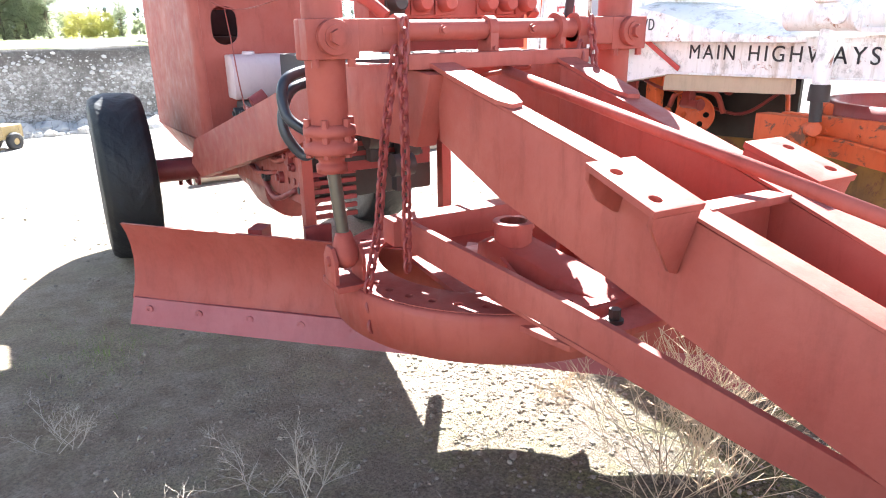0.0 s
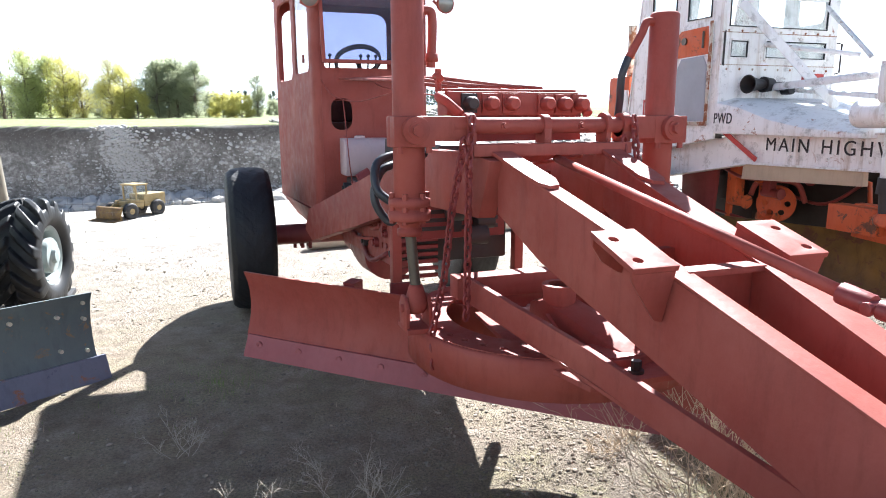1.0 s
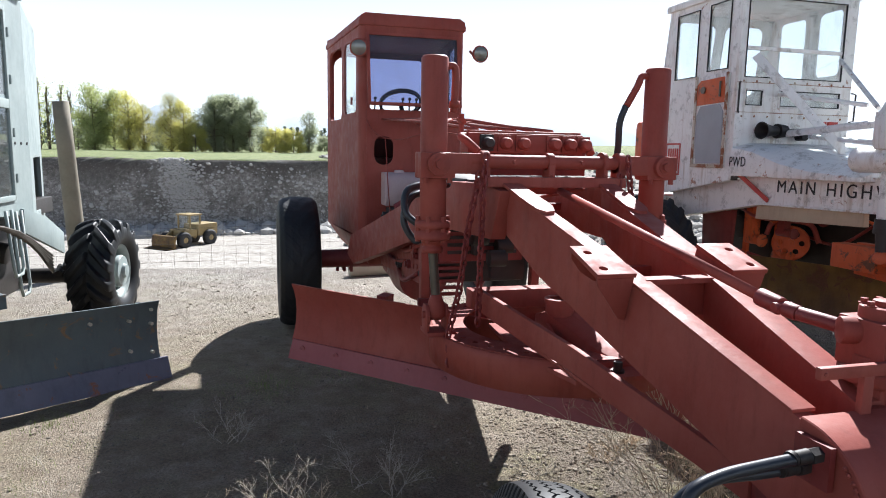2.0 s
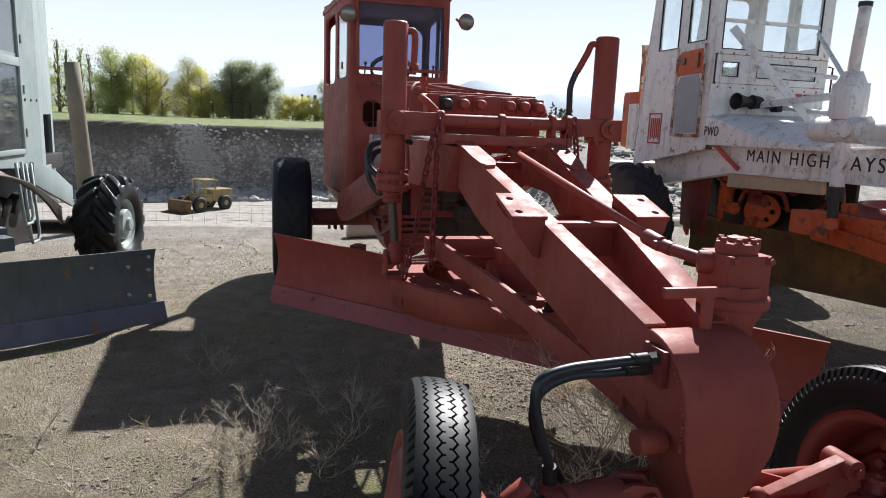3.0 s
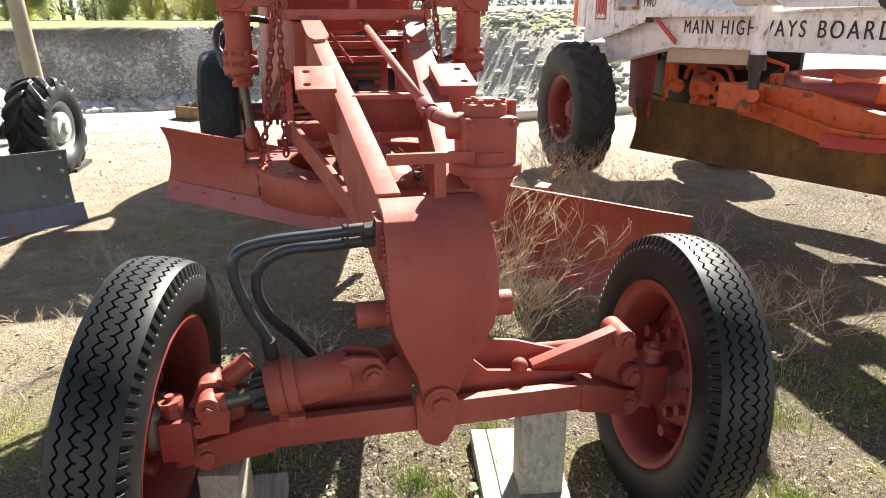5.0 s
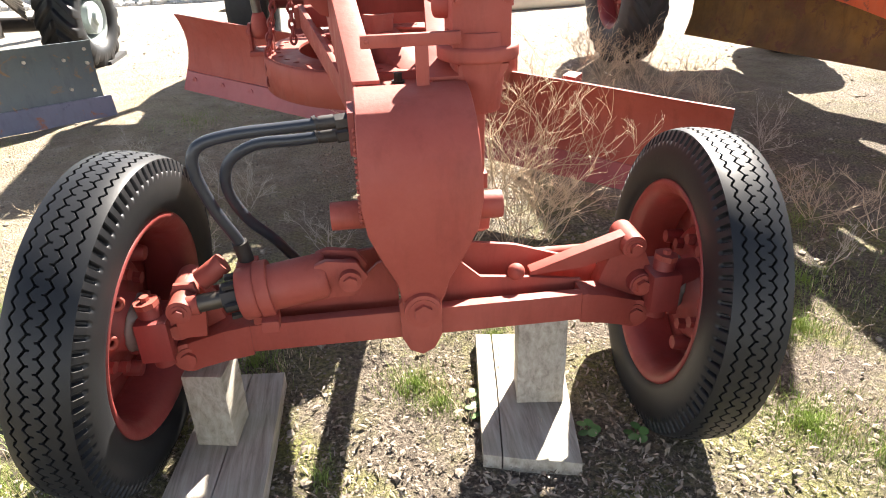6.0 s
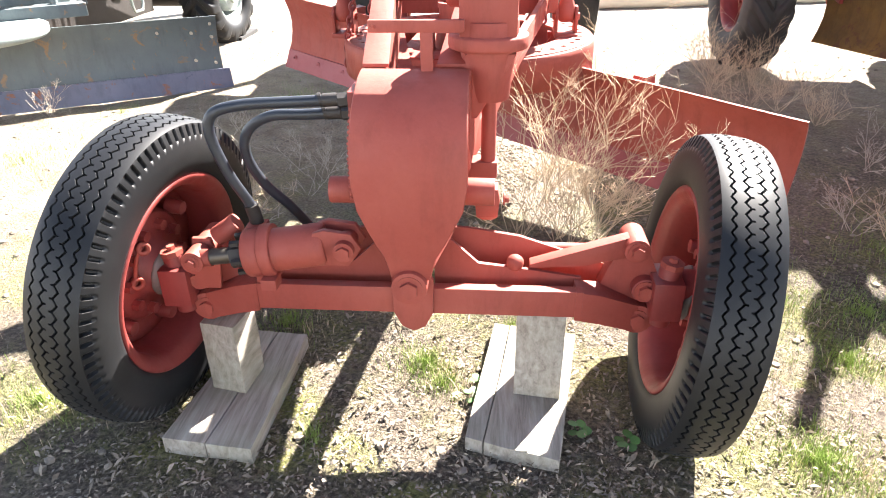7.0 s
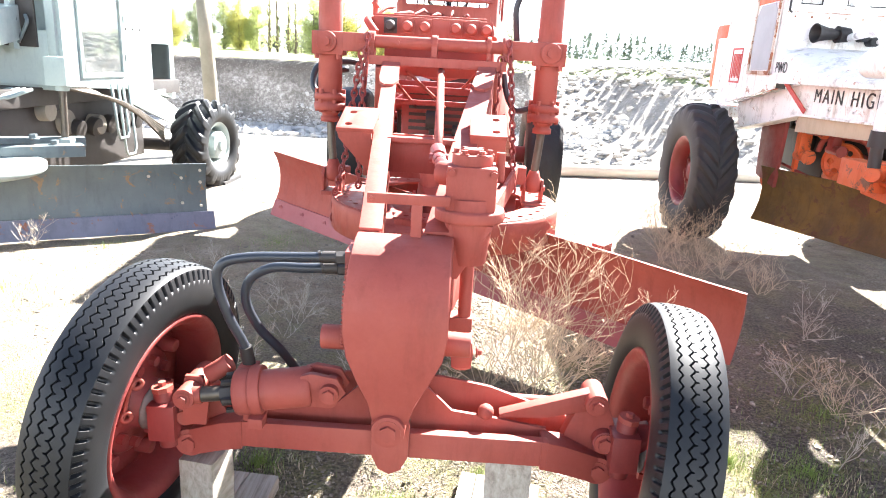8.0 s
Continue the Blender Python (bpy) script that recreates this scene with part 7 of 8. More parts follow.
for k in range(4):
    tube(bm, [(-3.7 + 0.08 * k, 3.5, 1.4), (-3.65 + 0.08 * k, 3.3, 1.2), (-3.55 + 0.08 * k, 3.5, 1.05), (-3.4 + 0.05 * k, 3.8, 1.1)], 0.016, 8, 4)
part("lift_gear", bm, GREEN, gg, bevel=0.006)
part("lift_ram", rod(B(), (-3.035, 3.85, 1.12), (-3.05, 3.85, 0.72), 0.028, seg=18), STEEL, gg, "bare steel lift ram")
bm = B()
for x, y, z, r2 in ((-3.55, 4.5, 0.78, 0.13), (-3.5, 4.95, 0.72, 0.11), (-3.52, 4.2, 0.9, 0.1)):
    rod(bm, (x - 0.1, y, z), (x + 0.16, y, z), r2, r2 * 0.85, seg=22)
part("gear_housing", bm, paint("dusty_grey_housing", (0.14, 0.125, 0.105), (0.24, 0.215, 0.18), 0.6, 0.6), gg, "dusty grey-brown gear housing", bevel=0.01)
bm = B()
bar(bm, (-3.9, 2.9, 0.66), (-2.85, 3.75, 0.66), 0.16, 0.09)
bar(bm, (-3.9, 3.2, 0.72), (-2.95, 3.95, 0.70), 0.12, 0.07)
for p in ((-3.0, 3.62, 0.70), (-3.3, 3.36, 0.70), (-3.15, 3.6, 0.74)):
    bolt(bm, p, (0, 0, 1), 0.03, 0.03)
part("drawbar", bm, SLATE, gg, bevel=0.006)
bm = B()
lathe(bm, [(0.0, 0.56), (0.52, 0.56), (0.54, 0.58), (0.54, 0.62), (0.52, 0.63), (0.0, 0.63)], Matrix.Translation((-3.35, 3.05, 0)), 60)
part("turning_circle", bm, GREEN, gg)
GL, GR = Vector((-4.6, 2.42, 0.60)), Vector((-2.02, 4.10, 0.555))
g_along = (GR - GL).normalized()
g_ahead = Vector((g_along.y, -g_along.x, 0)).normalized()


def plain_blade(prof, a, b, thick, n=16):
    secs = []
    for k in range(n + 1):
        p = a + (b - a) * k / n
        secs.append([p + g_ahead * f - Vector((0, 0, d)) for d, f in prof] + [p + g_ahead * (f - thick) - Vector((0, 0, d)) for d, f in prof[::-1]])
    return loft(B(), secs)


blade = part("blade", plain_blade([(0, 0.05), (0.06, 0.02), (0.16, 0.0), (0.28, 0.0), (0.38, 0.02), (0.42, 0.035)], GL, GR, 0.016), SLATE, gg, "blue-grey mouldboard with rust stains", smooth=30)
part("cutting_edge", plain_blade([(0.41, 0.042), (0.56, 0.10)], GL, GR + g_along * 0.05, 0.016, 4), EDGE_STEEL, blade, "worn bluish steel cutting edge")
bm = B()
for d, z in ((-0.05, 0.06), (-0.05, 0.16), (-0.05, 0.36), (-0.2, 0.12), (-0.2, 0.33), (-0.45, 0.10)):
    p = GR + g_along * d + g_ahead * 0.02 - Vector((0, 0, z))
    rod(bm, p - g_ahead * 0.02, p + g_ahead * 0.018, 0.012, seg=8)
part("blade_bolt", bm, CONCRETE, blade, "pale bolt heads")


# ---- yard edge: pipe, post, wire fence ----
bm = B()
tube(bm, [(-0.2, 7.75, 0.085), (1.48, 8.05, 0.085), (3.12, 8.36, 0.085), (5.6, 8.8, 0.08)], 0.085, 18)
tagged(part("long_pipe", bm, CONCRETE), "long pale pipe lying on the dirt at the pit edge", "pipe")
bm = B()
lathe(bm, [(0.0, -0.3), (0.108, -0.3), (0.104, 0.6), (0.096, 1.6), (0.09, 2.14), (0.0, 2.15)], Matrix.Translation((-3.49, 8.3, 0)) @ pose(0, 0, 0, 0, -3, 0), 20)
tagged(part("fence_post", bm, PIPE_WOOD), "thick weathered round timber post leaning a little", "post")
fence = thing("wire_fence", (0, 8.75, 0), "thin wire mesh fence along the edge of the pit", "fence")
bm = B()
for k in range(8):
    z = 0.08 + k * 0.12
    tube(bm, [(x, 8.75 + 0.05 * math.sin(x), z + 0.015 * math.sin(x * 2.3 + k)) for x in np.arange(-9, 1.0, 0.5)], 0.0018, 4)
for x in np.arange(-9, 0.6, 0.16):
    tube(bm, [(x, 8.75 + 0.05 * math.sin(x), 0.04), (x, 8.75 + 0.05 * math.sin(x), 0.94)], 0.0013, 4)
part("wire_mesh", bm, STEEL, fence)
for x in (-7.4, -5.4, 0.4):
    part("fence_stake", rod(B(), (x, 8.76, -0.2), (x, 8.76, 1.0), 0.012, seg=6), STEEL, fence)

# ---- loader in the pit ----
ld = thing("wheel_loader", (-6.9, 51.5, -5.5), "small yellow wheel loader standing on the pit floor", "wheel loader")


LM = Matrix.Translation((-6.9, 51.5, -5.5)) @ pose(0, 0, 0, 0, 0, -42) @ Matrix.Scale(0.85, 4)
bm = B()
box(bm, (-0.9, -0.6, 0.9), (0.9, 0.8, 1.5), LM)
box(bm, (-0.85, 0.9, 0.9), (0.85, 3.2, 1.9), LM)
part("body", bm, LOADER_YELLOW, ld, bevel=0.06)
bm = B()
for x in (-0.7, 0.7):
    for y in (0.2, 1.3):
        box(bm, (x - 0.06, y - 0.06, 1.5), (x + 0.06, y + 0.06, 2.7), LM)
box(bm, (-0.85, 0.05, 2.68), (0.85, 1.45, 2.8), LM)
part("cab", bm, LOADER_YELLOW, ld, bevel=0.02)
part("cab_glass", box(B(), (-0.66, 0.24, 1.5), (0.66, 1.26, 2.66), LM), GLASS, ld)
bm = B()
for x in (-0.55, 0.55):
    bar(bm, LM @ Vector((x, -0.2, 1.5)), LM @ Vector((x, -1.9, 0.55)), 0.16, 0.25)
part("lift_arm", bm, LOADER_YELLOW, ld, bevel=0.02)
bm = B()
loft(bm, [[LM @ Vector((x, y, z)) for y, z in ((-1.8, 1.15), (-2.0, 0.55), (-1.9, 0.1), (-2.9, 0.05), (-2.9, 0.12), (-2.1, 0.2), (-2.15, 0.6), (-2.0, 1.1))] for x in (-1.35, 1.35)])
part("bucket", bm, YELLOW, ld, "rusty bucket resting on the ground")
for x in (-1.0, 1.0):
    for y in (-0.75, 2.1):
        bm = B()
        lathe(bm, [(0.25, -0.22), (0.6, -0.25), (0.68, -0.15), (0.68, 0.15), (0.6, 0.25), (0.25, 0.22), (0.25, -0.22)], LM @ Matrix.Translation((x, y, 0.68)) @ pose(0, 0, 0, 0, 90, 0), 28)
        wheel = part("wheel", bm, RUBBER_WORN, ld)
        bm = B()
        rod(bm, LM @ Vector((x - 0.2, y, 0.68)), LM @ Vector((x + 0.2, y, 0.68)), 0.27, seg=20)
        part("rim", bm, LOADER_YELLOW, wheel)

# ---- stones on the bank and pit floor ----
ROCK = plain("river_stone", (0.42, 0.405, 0.38), 0.9, 0, 0.45, 2.0, 0.02)


def stones(name, count, where, sizes, mat, label, seed, flat=0.75):
    r = np.random.RandomState(seed)
    bm0 = bmesh.new()
    bmesh.ops.create_icosphere(bm0, subdivisions=1, radius=1.0)
    base = np.array([v.co[:] for v in bm0.verts])
    tri = np.array([[v.index for v in f.verts] for f in bm0.faces])
    bm0.free()
    verts, faces = [], []
    xs, ys = where(r, count)
    zs = ground_z(xs, ys)
    for k in range(count):
        x, y, z = xs[k], ys[k], zs[k]
        s = sizes[0] * (sizes[1] / sizes[0]) ** (r.rand() ** 2.2)
        shape = base * (1 + r.uniform(-0.28, 0.28, (len(base), 1))) * np.array([1, r.uniform(0.7, 1.1), flat * r.uniform(0.7, 1.1)]) * s
        a = r.uniform(0, 6.28)
        c, d = math.cos(a), math.sin(a)
        shape = shape @ np.array([[c, -d, 0], [d, c, 0], [0, 0, 1]]) + (x, y, z + s * 0.2)
        faces.append(tri + len(base) * k)
        verts.append(shape)
    me = bpy.data.meshes.new(name)
    me.from_pydata(np.concatenate(verts).tolist(), [], np.concatenate(faces).tolist())
    me.materials.append(mat)
    return tagged(new(name, me), label, "stones", kind="stuff")


def on_bank(r, n):
    return r.uniform(-34, 9, n), 57.2 + 5.0 * r.rand(n) ** 1.9


def at_toe(r, n):
    return r.uniform(-34, 14, n), 58.8 + r.uniform(-1.8, 1.2, n)


def side_slope(r, n):
    return r.uniform(8, 30, n), r.uniform(20, 44, n)


def far_slope(r, n):
    return r.uniform(5, 30, n), r.uniform(30, 78, n)


stones("slope_rubble", 3200, far_slope, (0.10, 0.55), varied("slope_stone", (0.16, 0.15, 0.135), (0.46, 0.43, 0.39), 0.95), "rubble and loose earth on the pit slope", 19, 0.55)
stones("bank_stones", 9500, on_bank, (0.05, 0.24), ROCK, "grey river stones in the face of the gravel bank", 11)
stones("bank_boulders", 950, at_toe, (0.22, 0.8), ROCK, "tumbled grey boulders along the foot of the bank", 12)
stones("slope_stones", 2600, side_slope, (0.04, 0.22), ROCK, "loose stones on the pit slope", 13)
def on_slide(r, n):
    u = r.rand(n)
    return -6.4 - 2.6 * u + r.normal(0, 0.5 + 0.7 * (1 - u), n), 59.6 + 3.2 * u + r.uniform(-0.3, 0.3, n)


stones("slide_stones", 2400, on_slide, (0.05, 0.22), ROCK, "loose pale stones on the gravel slide", 16)
PEBBLE = varied("yard_pebble", (0.12, 0.095, 0.07), (0.34, 0.29, 0.23), 0.95)


def in_yard(r, n):
    return r.uniform(-3.6, 4.6, n), 8.2 - 9.6 * r.rand(n) ** 0.8


def at_front(r, n):
    return r.normal(0.2, 0.9, n), r.uniform(-0.9, 1.6, n)


stones("clods", 8000, in_yard, (0.003, 0.018), PEBBLE, "small clods and pebbles strewn over the dirt", 14, 0.6)
def under_beam(r, n):
    return r.normal(0.45, 0.45, n), r.normal(2.4, 0.5, n)


stones("turned_clods", 4200, under_beam, (0.0025, 0.015), PEBBLE, "broken clods of dry soil under the beam", 17, 0.7)
def by_the_cab(r, n):
    k = r.randint(0, 9, n)
    cx, cy = np.array([-1.9, -1.5, -1.15, -2.2, -0.7, -1.7, -0.2, 0.35, 1.9])[k], np.array([2.5, 3.3, 2.6, 3.0, 2.9, 1.7, 2.6, 2.55, 2.2])[k]
    return cx + r.normal(0, 0.16, n), cy + r.normal(0, 0.12, n)


stones("yard_clods", 3600, by_the_cab, (0.002, 0.010), PEBBLE, "scuffed heaps of small soil clods", 18, 0.6)
stones("front_clods", 24000, at_front, (0.0014, 0.0065), PEBBLE, "crumbs of soil and gravel before the axle", 15, 0.6)

# ---- dead leaves, grass and weeds ----
def scatter_quads(name, count, where, size, mat, label, category, seed, curl=0.5):
    r = np.random.RandomState(seed)
    verts, faces = [], []
    for k in range(count):
        x, y = where(r)
        z = float(ground_z(np.array(x), np.array(y))) + r.uniform(0.002, 0.02)
        s = r.uniform(*size)
        a, t = r.uniform(0, 6.28), r.uniform(-curl, curl)
        u = Vector((math.cos(a), math.sin(a), t)) * s
        v = Vector((-math.sin(a), math.cos(a), r.uniform(-curl, curl))) * s * r.uniform(0.12, 0.38)
        c = Vector((x, y, z))
        n = len(verts)
        lift = Vector((0, 0, s * r.uniform(0.1, 0.5)))
        verts += [c - u, c - v + lift, c + u, c + v + lift * 0.3]
        faces += [(n, n + 1, n + 3), (n + 1, n + 2, n + 3)]
    me = bpy.data.meshes.new(name)
    me.from_pydata([tuple(v) for v in verts], [], faces)
    me.materials.append(mat)
    return tagged(new(name, me), label, category, kind="stuff")


scatter_quads("dead_leaves", 2600, lambda r: (r.normal(0.3, 1.0), r.normal(0.05, 0.42)), (0.007, 0.019), LEAF_DRY, "broad curled dead leaves lying on the soil", "leaves", 22, 0.7)
scatter_quads("dead_leaves", 8000, lambda r: (r.normal(0.2, 0.95), r.normal(-0.12, 0.36)), (0.003, 0.012), LEAF_DRY, "curled dead leaves littering the soil before the axle", "leaves", 21)


def grass(name, spots, seed, mat, label, height=(0.03, 0.10)):
    r = np.random.RandomState(seed)
    verts, faces = [], []
    for cx, cy, rad, count in spots:
        for _ in range(count * 2):
            a, d = r.uniform(0, 6.28), rad * abs(r.normal(0, 0.75))
            x, y = cx + d * math.cos(a), cy + d * math.sin(a)
            z = float(ground_z(np.array(x), np.array(y)))
            h, w = r.uniform(*height), r.uniform(0.0005, 0.0013)
            b, lean = r.uniform(0, 6.28), r.uniform(0.1, 0.9) * h
            dx, dy = math.cos(b), math.sin(b)
            n = len(verts)
            verts += [(x - dy * w, y + dx * w, z), (x + dy * w, y - dx * w, z), (x + dx * lean * 0.4 + dy * w * 0.7, y + dy * lean * 0.4 - dx * w * 0.7, z + h * 0.6), (x + dx * lean * 0.4 - dy * w * 0.7, y + dy * lean * 0.4 + dx * w * 0.7, z + h * 0.6), (x + dx * lean, y + dy * lean, z + h)]
            faces += [(n, n + 1, n + 2, n + 3), (n + 3, n + 2, n + 4)]
    me = bpy.data.meshes.new(name)
    me.from_pydata(verts, [], faces)
    me.materials.append(mat)
    return tagged(new(name, me), label, "grass", kind="stuff")


spots = [(-0.01, 0.50, 0.09, 420), (0.06, 0.40, 0.07, 160), (-0.54, 0.72, 0.10, 300), (0.30, 0.72, 0.06, 120), (0.22, 0.24, 0.03, 60), (1.12, 0.13, 0.15, 900), (1.28, -0.02, 0.13, 500), (1.40, 0.60, 0.16, 500), (1.05, 0.55, 0.10, 160), (-0.8, 0.95, 0.22, 300), (-0.2, 1.0, 0.15, 200), (1.6, 0.9, 0.25, 500), (2.0, 0.6, 0.3, 500), (-1.05, 0.55, 0.2, 400), (-1.2, 0.25, 0.2, 400), (-1.6, 1.2, 0.4, 500), (-2.6, 2.3, 0.4, 400), (0.5, 0.9, 0.15, 160), (1.9, 1.4, 0.3, 300), (-1.3, 3.7, 0.4, 260), (-0.6, 4.0, 0.4, 260), (-2.5, 3.3, 0.35, 160), (1.3, 0.95, 0.12, 250), (2.3, 1.0, 0.3, 350), (-0.3, 0.15, 0.05, 60), (0.75, -0.25, 0.1, 100)]
grass("grass_tufts", spots, 31, BLADE_GRASS, "short green grass tufts in the dirt", (0.012, 0.045))
grass("straw_tufts", [(x + 0.1, y - 0.05, rad * 1.4, n // 8) for x, y, rad, n in spots], 32, TWIG, "dry straw among the grass", (0.015, 0.06))
CLOVER = plain("weed_leaf", (0.07, 0.16, 0.04), 0.55, 0, 0.3, 20, 0.0005)
for x, y in ((0.165, 0.33), (0.47, 0.20), (0.60, 0.16), (0.18, 0.40)):
    bm = B()
    for k in range(5):
        u = k * 1.256 + x * 40
        c = Vector((x + 0.022 * math.cos(u), y + 0.022 * math.sin(u), 0.02 + 0.006 * (k % 3)))
        bmesh.ops.create_circle(bm, cap_ends=True, segments=8, radius=0.016, matrix=Matrix.Translation(c) @ pose(0, 0, 0, 14 * math.cos(u), 14 * math.sin(u), 0))
        rod(bm, (x, y, 0), c, 0.0015, seg=4)
    tagged(part("weed", bm, CLOVER), "small green broad-leaved weed in the soil", "weed", "weeds by the axle")


def dry_weed(at, height, spread, seed, mat, stems=7, depth=4, label="dry bleached weed with thin branching stalks"):
    """A dead weed: stalks that fork again and again, each a tapered bar."""
    r = np.random.RandomState(seed)
    bm = B()

    def grow(p, way, length, rad, level):
        n = 3
        pts = [p]
        d = way.copy()
        for _ in range(n):
            d = (d + Vector(r.uniform(-0.3, 0.3, 3))).normalized()
            pts.append(pts[-1] + d * length / n)
        rr = [rad, rad * 0.88, rad * 0.76, rad * 0.64]
        rows = []
        for q, w in zip(pts, rr):
            s = d.orthogonal().normalized()
            o = d.cross(s)
            rows.append([bm.verts.new(q + w * (s * math.cos(u) + o * math.sin(u))) for u in (0, 2.094, 4.189)])
        for a, b2 in zip(rows, rows[1:]):
            for k in range(3):
                bm.faces.new((a[k], a[(k + 1) % 3], b2[(k + 1) % 3], b2[k]))
        if level > 0:
            for k in range(r.randint(2, 4 if depth > 4 else 5)):
                f = r.uniform(0.4, 1.0)
                q = pts[min(n, int(f * n) + (1 if f > 0.9 else 0))]
                side = Vector(r.uniform(-1, 1, 3))
                side.z = abs(side.z) * 0.6
                nd = (d * 0.75 + side * 0.85).normalized()
                grow(q, nd, length * r.uniform(0.38, 0.66), rad * 0.74, level - 1)

    z = float(ground_z(np.array(at[0]), np.array(at[1]))) - 0.01
    for k in range(stems):
        a = 2 * math.pi * (k + r.rand()) / stems
        way = Vector((math.cos(a) * spread, math.sin(a) * spread, 1.0)).normalized()
        grow(Vector((at[0] + r.uniform(-0.03, 0.03), at[1] + r.uniform(-0.03, 0.03), z)), way, height * r.uniform(0.5, 0.78), 0.0021, depth - 1)
    return tagged(part("dry_weed", bm, mat), label, "weed", "dry weeds in the yard")


TALL = "tall straw-coloured dead weed with many fine branches"
for k, (x, y, h) in enumerate(((0.32, 1.46, 0.80), (0.42, 1.54, 0.92), (0.50, 1.46, 0.98), (0.60, 1.52, 0.92), (0.68, 1.45, 0.78), (0.55, 1.36, 0.66))):
    dry_weed((x, y), h * 0.94, 0.62, 1 + k, TWIG, 8, 5, TALL)
for k, (x, y, h) in enumerate(((2.0, 4.9, 0.5), (2.25, 4.2, 0.55), (2.1, 3.75, 0.5), (1.85, 3.3, 0.45), (2.35, 3.2, 0.4), (1.95, 4.3, 0.5), (2.05, 4.6, 0.55), (1.8, 3.8, 0.42), (2.2, 3.5, 0.46))):
    dry_weed((x, y), h, 0.75, 30 + k, TWIG, 8, 4, "straw-coloured dead weed beside the white grader")
for k, (x, y, h, n) in enumerate(((-1.44, 2.85, 0.32, 3), (-0.87, 2.2, 0.42, 3), (-0.70, 2.07, 0.35, 4), (-1.22, 1.95, 0.36, 3), (-2.2, 2.16, 0.34, 5), (-1.3, 1.73, 0.36, 5), (-0.3, 1.47, 0.32, 5), (-1.5, 2.87, 0.25, 3), (0.0, 2.1, 0.2, 5), (1.83, 1.58, 0.32, 5), (2.26, 2.35, 0.34, 5), (1.56, 2.1, 0.30, 4), (3.73, 2.38, 0.35, 6), (-2.95, 3.16, 0.3, 4), (-0.30, 0.95, 0.30, 5), (-0.12, 0.78, 0.28, 5), (1.75, 0.95, 0.26, 3), (-1.95, 1.6, 0.36, 5))):
    dry_weed((x, y), h, 0.85, 50 + k, TWIG_GREY, n, 4)
for k, (x, y, h) in enumerate(((0.42, 2.2, 0.12), (0.55, 2.25, 0.14), (0.68, 2.3, 0.12), (0.15, 1.3, 0.25), (2.15, 1.15, 0.42), (1.95, 1.4, 0.36), (-1.0, 0.85, 0.28), (0.85, 1.75, 0.3))):
    dry_weed((x, y), h, 1.0, 80 + k, TWIG, 7, 4, "low straw-coloured dead weed on the dirt")

for k in range(11):
    u, d = k * 2.4, 0.06 + 0.035 * k
    dry_weed((-1.15 + d * 1.2 * math.cos(u), 1.80 + d * 0.8 * math.sin(u)), 0.22 + 0.02 * (k % 4), 1.15, 110 + k, TWIG if k % 2 else TWIG_GREY, 4, 3, "low sprawling tuft of dry straw stalks")

# ---- trees on the field, far hills ----
BARK = plain("tree_bark", (0.13, 0.10, 0.075), 0.9, 0, 0.3, 3, 0.02)


def leaf_material(name, a, b):
    m, nt, bs = material(name, 0.6)
    n = noise_of(nt, place(nt), 0.9, 5, 0.6)
    geo = nt.nodes.new("ShaderNodeNewGeometry")
    col = blend(nt, n, a, b)
    col = blend(nt, sums(nt, "MULTIPLY", geo.outputs["Random Per Island"], 0.5), col, tuple(c * 0.6 for c in a))
    nt.links.new(col, bs.inputs["Base Color"])
    thin = nt.nodes.new("ShaderNodeBsdfTranslucent")
    nt.links.new(blend(nt, 0.5, col, b), thin.inputs["Color"])
    both = nt.nodes.new("ShaderNodeMixShader")
    both.inputs[0].default_value = 0.66
    nt.links.new(bs.outputs[0], both.inputs[1])
    nt.links.new(thin.outputs[0], both.inputs[2])
    nt.links.new(both.outputs[0], nt.nodes["Material Output"].inputs["Surface"])
    return m


LEAF_OLIVE = leaf_material("willow_leaf", (0.27, 0.30, 0.19), (0.48, 0.51, 0.35))
LEAF_YELLOW = leaf_material("turning_poplar_leaf", (0.44, 0.46, 0.16), (0.70, 0.64, 0.22))
LEAF_GREEN = leaf_material("green_leaf", (0.34, 0.40, 0.17), (0.55, 0.58, 0.26))
LEAF_DARK = leaf_material("conifer_needles", (0.09, 0.12, 0.10), (0.15, 0.18, 0.15))


